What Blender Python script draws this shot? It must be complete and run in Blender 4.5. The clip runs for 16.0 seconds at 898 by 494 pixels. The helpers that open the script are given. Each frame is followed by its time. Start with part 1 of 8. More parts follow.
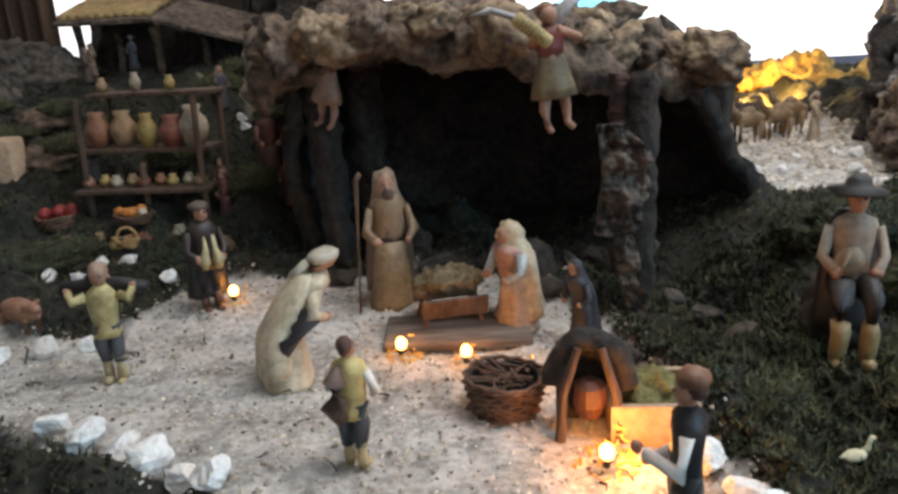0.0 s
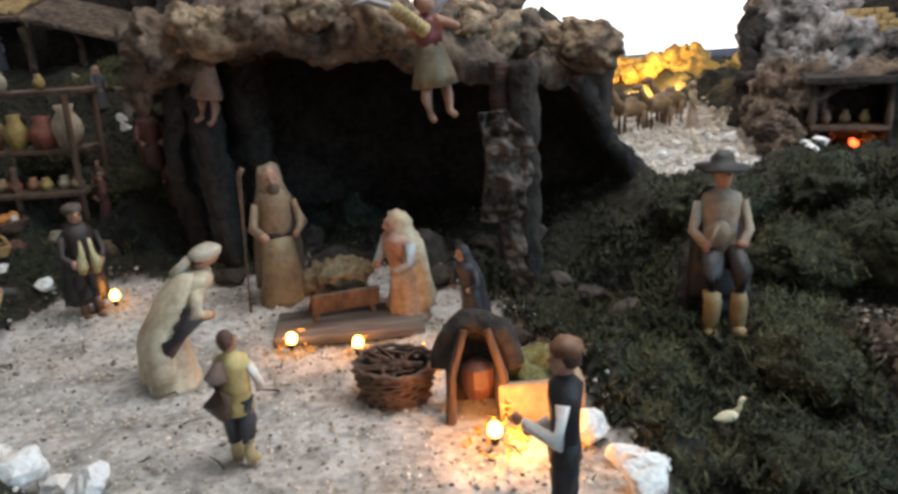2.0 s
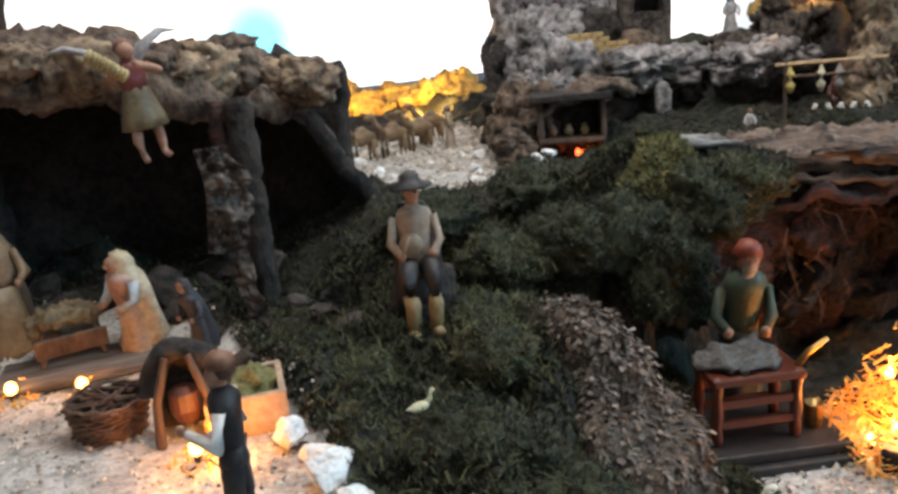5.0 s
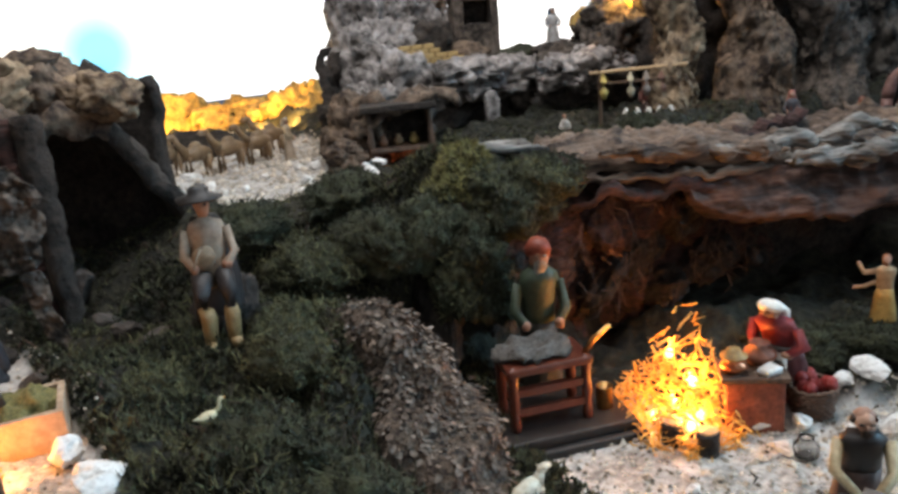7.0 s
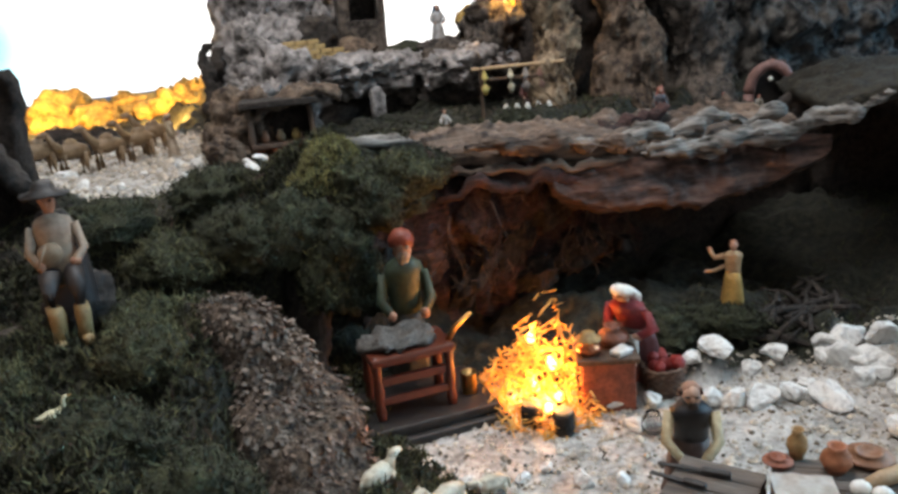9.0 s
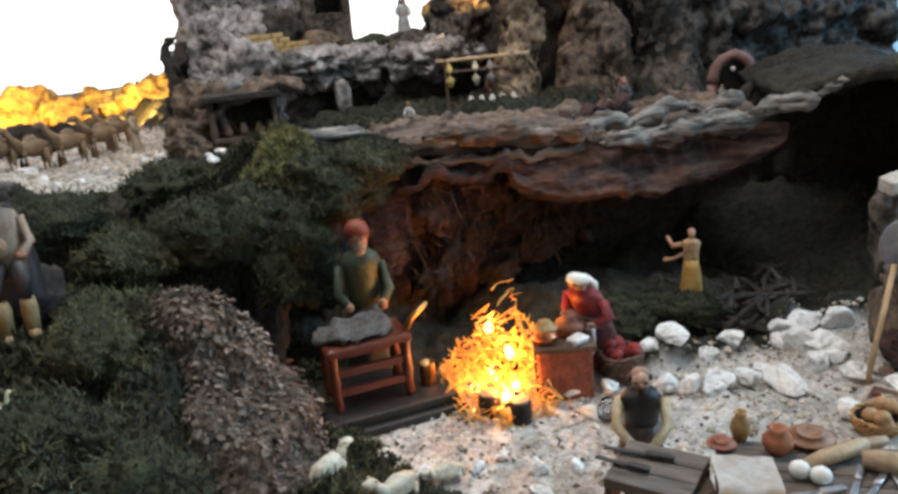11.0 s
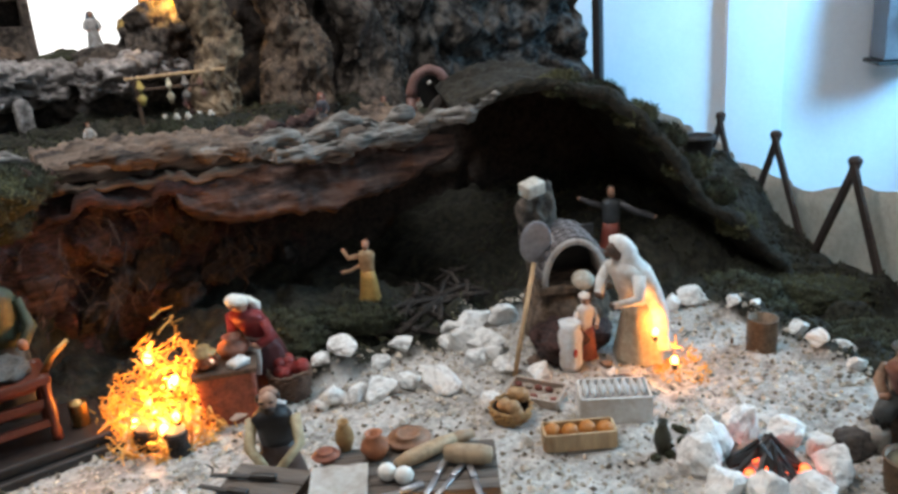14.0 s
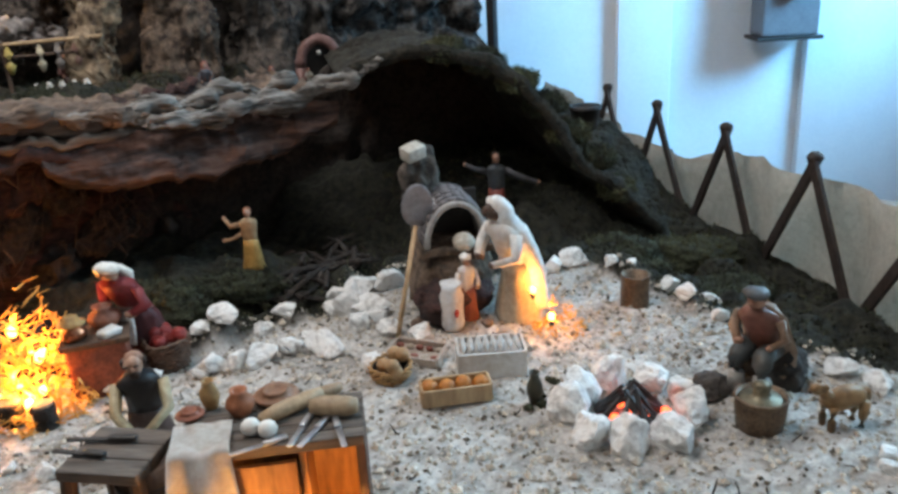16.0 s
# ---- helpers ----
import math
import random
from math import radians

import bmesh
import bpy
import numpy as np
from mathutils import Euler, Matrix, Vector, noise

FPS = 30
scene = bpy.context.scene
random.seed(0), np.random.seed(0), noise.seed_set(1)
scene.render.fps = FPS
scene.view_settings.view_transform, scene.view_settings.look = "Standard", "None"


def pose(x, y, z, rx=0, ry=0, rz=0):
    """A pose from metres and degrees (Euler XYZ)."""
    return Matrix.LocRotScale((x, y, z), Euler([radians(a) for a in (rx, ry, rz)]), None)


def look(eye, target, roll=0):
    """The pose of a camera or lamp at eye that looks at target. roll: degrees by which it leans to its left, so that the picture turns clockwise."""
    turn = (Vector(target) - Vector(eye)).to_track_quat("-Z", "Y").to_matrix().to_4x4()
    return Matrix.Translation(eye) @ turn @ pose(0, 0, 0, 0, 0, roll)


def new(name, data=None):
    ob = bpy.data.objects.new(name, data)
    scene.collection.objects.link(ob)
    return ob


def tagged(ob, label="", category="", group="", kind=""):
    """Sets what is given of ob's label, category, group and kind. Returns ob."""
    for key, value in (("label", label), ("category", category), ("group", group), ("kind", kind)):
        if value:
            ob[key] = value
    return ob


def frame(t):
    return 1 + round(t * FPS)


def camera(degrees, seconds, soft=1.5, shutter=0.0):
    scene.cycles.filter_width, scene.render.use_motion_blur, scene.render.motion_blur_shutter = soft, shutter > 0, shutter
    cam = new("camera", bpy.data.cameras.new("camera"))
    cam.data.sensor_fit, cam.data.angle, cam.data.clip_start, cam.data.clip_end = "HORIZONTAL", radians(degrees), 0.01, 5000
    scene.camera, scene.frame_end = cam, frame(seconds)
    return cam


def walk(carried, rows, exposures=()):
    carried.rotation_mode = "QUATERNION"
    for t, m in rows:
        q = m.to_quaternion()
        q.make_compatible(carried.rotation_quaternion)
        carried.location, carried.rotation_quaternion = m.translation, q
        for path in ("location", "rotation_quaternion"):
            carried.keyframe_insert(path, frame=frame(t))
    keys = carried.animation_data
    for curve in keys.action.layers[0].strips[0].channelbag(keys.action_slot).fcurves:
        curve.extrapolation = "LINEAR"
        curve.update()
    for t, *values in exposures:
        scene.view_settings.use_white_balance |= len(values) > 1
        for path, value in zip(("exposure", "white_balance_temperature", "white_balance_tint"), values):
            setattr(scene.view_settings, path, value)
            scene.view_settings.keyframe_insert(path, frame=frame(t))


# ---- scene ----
cam = camera(59.7, 16.0, soft=3.0, shutter=0.3)
METRES, EYE, TILT, LEAN, TURN = 0.8, 0.50, -17.0, 3.0, 0.0
ROWS = [
    (0.0, 0.0, 0.0, 0.0, -0.0, -0.0, 0.0),
    (0.5, -0.0078, 0.001, 0.0029, -0.47, -0.32, 0.3),
    (1.0, -0.0152, -0.0048, 0.004, -1.25, 0.12, 0.9),
    (1.5, -0.002, -0.004, -0.0078, -3.54, 0.19, 1.47),
    (2.0, 0.0315, -0.0034, -0.02, -6.76, -0.06, 2.52),
    (2.5, 0.065, -0.0097, -0.0208, -9.71, -0.23, 3.52),
    (3.0, 0.102, -0.0393, -0.0285, -11.65, 0.06, 4.86),
    (5.5, 0.2266, -0.1684, -0.0513, -20.54, 0.72, 8.56),
    (6.0, 0.2581, -0.1978, -0.0647, -22.41, 0.56, 9.14),
    (6.5, 0.2966, -0.2308, -0.0764, -24.85, 0.33, 10.02),
    (7.0, 0.3287, -0.2453, -0.0803, -27.08, 0.08, 10.85),
    (7.5, 0.3644, -0.256, -0.0874, -29.17, -0.34, 11.51),
    (8.0, 0.3864, -0.2802, -0.0966, -30.97, -0.79, 11.67),
    (8.5, 0.3954, -0.3027, -0.1051, -32.12, -1.1, 11.74),
    (9.0, 0.4053, -0.3225, -0.1129, -33.1, -1.27, 11.88),
    (11.5, 0.4803, -0.363, -0.1409, -35.4, -2.36, 13.06),
    (12.0, 0.5279, -0.3945, -0.1512, -38.31, -3.03, 13.16),
    (12.5, 0.5723, -0.4469, -0.1689, -42.33, -3.94, 13.81),
    (13.0, 0.6021, -0.4802, -0.1811, -45.75, -4.7, 14.52),
    (13.5, 0.6219, -0.5015, -0.1828, -47.96, -5.05, 15.21),
    (14.0, 0.6416, -0.526, -0.1862, -50.19, -4.94, 15.68),
    (14.5, 0.6544, -0.5419, -0.2041, -52.3, -5.52, 15.61),
    (15.0, 0.6611, -0.5542, -0.2206, -54.06, -6.62, 15.66),
    (15.5, 0.6669, -0.5694, -0.2326, -55.63, -7.46, 15.8),
    (16.0, 0.6654, -0.5779, -0.242, -56.82, -8.08, 16.1),
]
walk(cam, [(t, pose(0, 0, EYE, TILT, LEAN, TURN) @ pose(METRES * x, METRES * y, METRES * z, 90 + pitch, roll, yaw)) for t, x, y, z, yaw, pitch, roll in ROWS],
     exposures=((0.0, 0.0), (12.5, 0.0), (16.0, -0.12)))

# ---- world and light ----
world = bpy.data.worlds.new("room_air")
scene.world = world
world.use_nodes = True
world.node_tree.nodes["Background"].inputs[0].default_value = (0.62, 0.78, 1.0, 1)
world.node_tree.nodes["Background"].inputs[1].default_value = 0.02


def area(name, eye, target, sx, sy, watts, color, spread=180):
    d = bpy.data.lights.new(name, "AREA")
    d.shape, d.size, d.size_y, d.energy, d.color = "RECTANGLE", sx, sy, watts, color
    d.spread = math.radians(spread)
    ob = new(name, d)
    ob.matrix_world = look(eye, target)
    return tagged(ob, kind="structure")


def bulb_light(eye, watts, color=(1.0, 0.5, 0.12), r=0.006):
    d = bpy.data.lights.new("fairy_light_glow", "POINT")
    d.energy, d.color, d.shadow_soft_size = watts, color, r
    ob = new("fairy_light_glow", d)
    ob.location = eye
    return ob


# daylight through the room's windows, behind the walk and at its right
area("window_light_south", (0.6, -2.4, 1.35), (0.7, 1.2, 0.0), 2.3, 1.15, 10, (0.86, 0.94, 1.0))
area("ceiling_lamp_glow", (0.95, 0.8, 2.2), (0.95, 0.82, 0.0), 1.8, 0.9, 47, (0.98, 0.975, 1.0))
area("window_light_east", (4.0, -1.55, 1.4), (4.55, 0.7, 0.3), 1.3, 1.3, 58, (0.2, 0.58, 1.0), 70)
area("window_light_east", (3.98, -1.58, 1.4), (1.45, -0.15, -0.15), 1.2, 1.2, 17, (0.42, 0.74, 1.0), 60)


# ---- materials ----
def mat(name, color, color2=None, scale=30.0, rough=0.85, bump=0.3, fine=4.0, metal=0.0, spread=(0.35, 0.65), detail=6.0, bdist=0.004, island=0.0, stretch=(1, 1, 1)):
    """Two colours mixed by noise at two scales, with relief from the same noise."""
    m = bpy.data.materials.new(name)
    m.use_nodes = True
    nt = m.node_tree
    b = nt.nodes["Principled BSDF"]
    L = nt.links.new
    co = nt.nodes.new("ShaderNodeTexCoord")
    mp = nt.nodes.new("ShaderNodeMapping")
    mp.inputs["Scale"].default_value = stretch
    L(co.outputs["Object"], mp.inputs[0])
    n1 = nt.nodes.new("ShaderNodeTexNoise")
    n1.inputs["Scale"].default_value, n1.inputs["Detail"].default_value, n1.inputs["Roughness"].default_value = scale, detail, 0.65
    n2 = nt.nodes.new("ShaderNodeTexNoise")
    n2.inputs["Scale"].default_value, n2.inputs["Detail"].default_value = scale * fine, 4.0
    L(mp.outputs[0], n1.inputs[0]), L(mp.outputs[0], n2.inputs[0])
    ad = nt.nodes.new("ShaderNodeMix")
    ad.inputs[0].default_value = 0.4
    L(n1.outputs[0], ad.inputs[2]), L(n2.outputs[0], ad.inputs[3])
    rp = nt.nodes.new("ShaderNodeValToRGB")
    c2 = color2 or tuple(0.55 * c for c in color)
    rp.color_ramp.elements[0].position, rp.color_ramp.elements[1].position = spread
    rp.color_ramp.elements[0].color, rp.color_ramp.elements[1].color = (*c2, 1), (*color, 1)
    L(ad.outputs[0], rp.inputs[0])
    out = rp.outputs[0]
    if island:
        g = nt.nodes.new("ShaderNodeNewGeometry")
        hv = nt.nodes.new("ShaderNodeHueSaturation")
        mr = nt.nodes.new("ShaderNodeMapRange")
        mr.inputs["To Min"].default_value, mr.inputs["To Max"].default_value = 1 - island, 1 + island
        L(g.outputs["Random Per Island"], mr.inputs[0]), L(mr.outputs[0], hv.inputs["Value"]), L(out, hv.inputs["Color"])
        out = hv.outputs[0]
    L(out, b.inputs["Base Color"])
    b.inputs["Roughness"].default_value, b.inputs["Metallic"].default_value = rough, metal
    if bump:
        bp = nt.nodes.new("ShaderNodeBump")
        bp.inputs["Strength"].default_value, bp.inputs["Distance"].default_value = bump, bdist
        L(ad.outputs[0], bp.inputs["Height"]), L(bp.outputs[0], b.inputs["Normal"])
    return m


def glow(name, color, strength):
    m = bpy.data.materials.new(name)
    m.use_nodes = True
    b = m.node_tree.nodes["Principled BSDF"]
    b.inputs["Base Color"].default_value = (*color, 1)
    b.inputs["Emission Color"].default_value = (*color, 1)
    b.inputs["Emission Strength"].default_value = strength
    return m


PAINTS = {}


def paint(r, g, b, rough=0.55):
    """Hand-painted fired clay of one colour, a little worn."""
    k = (r, g, b)
    if k not in PAINTS:
        w = 0.66 if min(k) > 0.6 else 0.4
        q = 0.97 if min(k) > 0.6 else 0.86
        PAINTS[k] = mat("painted_clay", (r * q, g * q, b * q), (r * w, g * w * 0.9, b * w * 0.8), 24, rough, 0.5, 5, spread=(0.34, 0.62), bdist=0.004)
    return PAINTS[k]


M_SAND = mat("sawdust_sand", (0.53, 0.505, 0.47), (0.16, 0.148, 0.132), 17, 0.95, 0.7, 6, spread=(0.36, 0.6), bdist=0.006)
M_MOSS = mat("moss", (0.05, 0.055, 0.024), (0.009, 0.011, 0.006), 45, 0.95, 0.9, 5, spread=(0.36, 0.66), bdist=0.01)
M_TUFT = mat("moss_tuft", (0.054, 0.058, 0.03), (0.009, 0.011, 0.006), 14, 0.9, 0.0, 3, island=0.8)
M_TUFT_DRY = mat("dry_moss_tuft", (0.13, 0.105, 0.055), (0.05, 0.055, 0.025), 9, 0.9, 0.0, 3, island=0.5)
M_CORK = mat("cork_bark", (0.21, 0.15, 0.105), (0.028, 0.018, 0.014), 16, 0.95, 1.0, 4, spread=(0.38, 0.66), bdist=0.012)
M_CORK_GREY = mat("grey_cork_bark", (0.15, 0.12, 0.098), (0.02, 0.016, 0.013), 14, 0.95, 1.0, 4, spread=(0.4, 0.64), bdist=0.012)
M_CORK_RED = mat("red_cork_bark", (0.085, 0.036, 0.030), (0.014, 0.008, 0.007), 16, 0.9, 1.0, 4, spread=(0.38, 0.66), bdist=0.012, stretch=(1, 1, 2.5))
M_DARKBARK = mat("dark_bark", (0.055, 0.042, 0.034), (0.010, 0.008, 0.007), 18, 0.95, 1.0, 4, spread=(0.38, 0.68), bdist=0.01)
# the rock's near-black second tone also stands in for shaded cavities
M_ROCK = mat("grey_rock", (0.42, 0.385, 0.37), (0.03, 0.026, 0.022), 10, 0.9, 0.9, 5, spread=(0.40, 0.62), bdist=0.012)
M_CORK_LIGHT = mat("pale_cork_bark", (0.34, 0.25, 0.16), (0.045, 0.027, 0.018), 13, 0.95, 1.0, 4, spread=(0.36, 0.62), bdist=0.012)
M_CORK_SCALE = mat("scaly_cork_bark", (0.17, 0.125, 0.09), (0.03, 0.02, 0.016), 70, 0.95, 1.0, 3, spread=(0.42, 0.62), bdist=0.01)
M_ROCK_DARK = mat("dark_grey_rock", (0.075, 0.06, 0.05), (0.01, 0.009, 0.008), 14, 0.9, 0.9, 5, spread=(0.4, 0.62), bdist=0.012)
M_STRAW_DULL = mat("dull_straw", (0.2, 0.15, 0.08), (0.06, 0.042, 0.022), 60, 0.9, 0.8, 3, bdist=0.006)
M_CLAY = mat("pale_clay", (0.5, 0.36, 0.24), (0.3, 0.2, 0.13), 25, 0.85, 0.4, 4)
M_MOSSY_DRY = mat("dry_moss", (0.24, 0.2, 0.07), (0.07, 0.07, 0.025), 60, 0.95, 0.9, 4, bdist=0.006)
M_BRASS = mat("worn_brass", (0.55, 0.36, 0.14), (0.3, 0.18, 0.07), 40, 0.3, 0.2, 4, metal=1.0)
M_COPPER = mat("copper", (0.5, 0.2, 0.1), (0.25, 0.09, 0.05), 40, 0.35, 0.2, 4, metal=1.0)
M_OLDCOPPER = mat("dull_copper", (0.2, 0.17, 0.11), (0.08, 0.07, 0.045), 40, 0.5, 0.3, 4, metal=0.6)
M_STEEL = mat("steel", (0.55, 0.56, 0.58), (0.35, 0.35, 0.36), 40, 0.35, 0.1, 4, metal=1.0)
M_RUST = mat("rusty_tin", (0.2, 0.13, 0.08), (0.08, 0.05, 0.03), 50, 0.5, 0.4, 4, metal=0.5)
M_WOOD_GREY = mat("greyed_wood", (0.17, 0.135, 0.11), (0.05, 0.04, 0.033), 30, 0.8, 0.6, 4, stretch=(0.15, 1, 1), bdist=0.003)
M_WARMWOOD = mat("orange_brown_wood", (0.34, 0.155, 0.055), (0.14, 0.06, 0.022), 30, 0.6, 0.4, 4, stretch=(1, 1, 0.15), bdist=0.003)
M_OVEN = mat("oven_stone", (0.2, 0.185, 0.19), (0.05, 0.042, 0.042), 60, 0.8, 0.6, 3, spread=(0.4, 0.6))
M_FENCE = mat("dark_stained_slat", (0.05, 0.036, 0.03), (0.018, 0.013, 0.011), 30, 0.6, 0.3, 4)
M_GLASS = bpy.data.materials.new("clear_glass")
M_GLASS.use_nodes = True
M_GLASS.node_tree.nodes["Principled BSDF"].inputs["Transmission Weight"].default_value = 1.0
M_GLASS.node_tree.nodes["Principled BSDF"].inputs["Roughness"].default_value = 0.05
M_CORK_LOG = mat("streaked_cork_bark", (0.19, 0.135, 0.10), (0.022, 0.015, 0.012), 9, 0.95, 1.0, 4, spread=(0.38, 0.62), bdist=0.014, stretch=(0.35, 0.7, 2.6))
M_GREY_LOG = mat("streaked_grey_bark", (0.26, 0.245, 0.225), (0.03, 0.026, 0.023), 10, 0.95, 1.0, 4, spread=(0.4, 0.62), bdist=0.014, stretch=(0.35, 0.6, 2.6))
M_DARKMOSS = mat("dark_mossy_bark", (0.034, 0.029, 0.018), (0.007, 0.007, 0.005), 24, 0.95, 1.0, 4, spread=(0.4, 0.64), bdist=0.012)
M_LIP = mat("streaked_red_bark", (0.11, 0.06, 0.045), (0.016, 0.009, 0.008), 9, 0.95, 1.0, 4, spread=(0.4, 0.62), bdist=0.014, stretch=(0.3, 0.6, 2.2))
M_FROND = mat("moss_frond", (0.11, 0.108, 0.048), (0.022, 0.025, 0.012), 12, 0.9, 0.0, 3, island=0.6)
M_WHITE = mat("white_stone", (0.74, 0.735, 0.71), (0.36, 0.345, 0.32), 30, 0.8, 0.6, 4, spread=(0.3, 0.52), bdist=0.005)
M_WOOD = mat("old_wood", (0.115, 0.068, 0.042), (0.032, 0.018, 0.012), 30, 0.75, 0.6, 4, stretch=(1, 1, 0.15), bdist=0.003)
M_REDWOOD = mat("varnished_red_wood", (0.115, 0.032, 0.018), (0.06, 0.014, 0.008), 30, 0.3, 0.3, 4, stretch=(1, 0.2, 1), bdist=0.002)
M_BLACKWOOD = mat("black_wood", (0.03, 0.025, 0.022), (0.008, 0.007, 0.007), 25, 0.5, 0.3, 4, bdist=0.002)
M_PALEWOOD = mat("pale_wood", (0.52, 0.36, 0.2), (0.3, 0.19, 0.1), 30, 0.7, 0.4, 4, stretch=(1, 1, 0.2), bdist=0.002)
M_WALL = mat("white_wall_paint", (0.80, 0.81, 0.82), (0.73, 0.74, 0.76), 3, 0.7, 0.1, 20, bdist=0.001)
M_BURLAP = mat("burlap_cloth", (0.58, 0.51, 0.43), (0.40, 0.34, 0.28), 60, 0.95, 0.6, 6, bdist=0.003)
M_FLOOR = mat("room_floor_tile", (0.35, 0.33, 0.3), (0.25, 0.23, 0.21), 3, 0.5, 0.1)
M_CEIL = mat("ceiling_plaster", (0.75, 0.75, 0.74), (0.7, 0.7, 0.69), 3, 0.8, 0.1)
M_BULB = glow("lit_bulb", (1.0, 0.5, 0.12), 9)
M_EMBER = glow("ember", (1.0, 0.12, 0.03), 4)


# ---- mesh helpers ----
def finish(name, bm, materials, parent=None, label="", category="", group="", kind="", smooth=True):
    me = bpy.data.meshes.new(name)
    bm.normal_update()
    bm.to_mesh(me)
    bm.free()
    for m in (materials if isinstance(materials, (list, tuple)) else [materials]):
        me.materials.append(m)
    if smooth:
        for p in me.polygons:
            p.use_smooth = True
    ob = new(name, me)
    if parent:
        ob.parent = parent
    return tagged(ob, label, category, group, kind)


def part(name, bm, material, parent, label="", smooth=False):
    return finish(name, bm, material, parent, label, smooth=smooth)


def thing(name, m, label, category, group="", kind=""):
    ob = new(name)
    ob.empty_display_size = 0.02
    ob.matrix_world = m
    return tagged(ob, label, category, group, kind)


def box(bm, c, s, m=None, mi=0, bevel=0.0):
    """A box with its middle at c and sizes s, its edges rounded by bevel."""
    M = (m or Matrix()) @ Matrix.Translation(c) @ Matrix.Diagonal((*s, 1))
    r = bmesh.ops.create_cube(bm, size=1, matrix=M)
    vs = r["verts"]
    fs = list({f for v in vs for f in v.link_faces})
    if bevel:
        es = list({e for v in vs for e in v.link_edges})
        o = bmesh.ops.bevel(bm, geom=es, offset=bevel, segments=2, affect="EDGES", profile=0.6)
        fs = o["faces"] + [f for f in fs if f.is_valid]
    for f in fs:
        f.material_index = mi
    return bm


def ball(bm, c, r, mi=0, s=(1, 1, 1), sub=2, rot=(0, 0, 0)):
    M = pose(*c, *rot) @ Matrix.Diagonal((s[0] * r, s[1] * r, s[2] * r, 1))
    o = bmesh.ops.create_icosphere(bm, subdivisions=sub, radius=1, matrix=M)
    for f in {f for v in o["verts"] for f in v.link_faces}:
        f.material_index = mi
    return o["verts"]


def tube(bm, pts, radii, mi=0, seg=8, flat=1.0):
    """A closed limb along pts, with a radius at each."""
    pts = [Vector(p) for p in pts]
    if not isinstance(radii, (list, tuple)):
        radii = [radii] * len(pts)
    rings = []
    for i, p in enumerate(pts):
        d = (pts[min(i + 1, len(pts) - 1)] - pts[max(i - 1, 0)]).normalized()
        a = d.cross(Vector((0, 0, 1)))
        a = a.normalized() if a.length > 1e-3 else Vector((1, 0, 0))
        b = d.cross(a).normalized()
        rings.append([bm.verts.new(p + radii[i] * (a * math.cos(k * 6.28319 / seg) + flat * b * math.sin(k * 6.28319 / seg))) for k in range(seg)])
    for r0, r1 in zip(rings, rings[1:]):
        for k in range(seg):
            bm.faces.new((r0[k], r0[(k + 1) % seg], r1[(k + 1) % seg], r1[k])).material_index = mi
    bm.faces.new(rings[0][::-1]).material_index = mi
    bm.faces.new(rings[-1]).material_index = mi
    return bm


def lathe(bm, prof, mi=0, seg=16, s=(1, 1), at=(0, 0, 0), wave=0.0, folds=7, m=None):
    """A turned form from (radius, height) pairs; wave gives it folds."""
    rings = []
    m = m or Matrix()
    for r, z in prof:
        ring = []
        for k in range(seg):
            a = k * 6.28319 / seg
            q = r * (1 + wave * math.sin(folds * a + 3 * z))
            ring.append(bm.verts.new(m @ Vector((at[0] + q * s[0] * math.cos(a), at[1] + q * s[1] * math.sin(a), at[2] + z))))
        rings.append(ring)
    for r0, r1 in zip(rings, rings[1:]):
        for k in range(seg):
            bm.faces.new((r0[k], r0[(k + 1) % seg], r1[(k + 1) % seg], r1[k])).material_index = mi
    bm.faces.new(rings[0][::-1]).material_index = mi
    bm.faces.new(rings[-1]).material_index = mi
    return bm


def rough_up(bm, amount, size, seed=0.0, verts=None, ridged=False, axis=None, grain=(1, 1, 1)):
    """Push the points along their normals by noise."""
    bm.normal_update()
    for v in (verts or bm.verts):
        p = Vector((v.co.x * grain[0], v.co.y * grain[1], v.co.z * grain[2])) / size + Vector((seed * 7.13, seed * 3.7, seed * 1.9))
        n = noise.fractal(p, 0.9, 2.1, 4)
        if ridged:
            n = 0.5 - abs(n) * 1.6
        v.co += (axis or v.normal) * n * amount
    return bm


def rock(name, c, s, material, label, category="rock", group="", rot=(0, 0, 0), seed=0, rough=0.28, sub=4, kind="", ridged=False):
    """An uneven boulder of sizes s (half widths) round c."""
    bm = bmesh.new()
    ball(bm, (0, 0, 0), 1, sub=sub)
    rough_up(bm, rough, 0.75, seed + 1)
    rough_up(bm, rough * 0.5, 0.28, seed + 2, ridged=ridged)
    bm.transform(pose(*c, *rot) @ Matrix.Diagonal((*s, 1)))
    bmesh.ops.recalc_face_normals(bm, faces=bm.faces)
    if max(s) > 0.1:
        rough_up(bm, 0.03, 0.07, seed + 3, ridged=True)
        rough_up(bm, 0.012, 0.022, seed + 4, ridged=True)
    return finish(name, bm, material, None, label, category, group, kind)


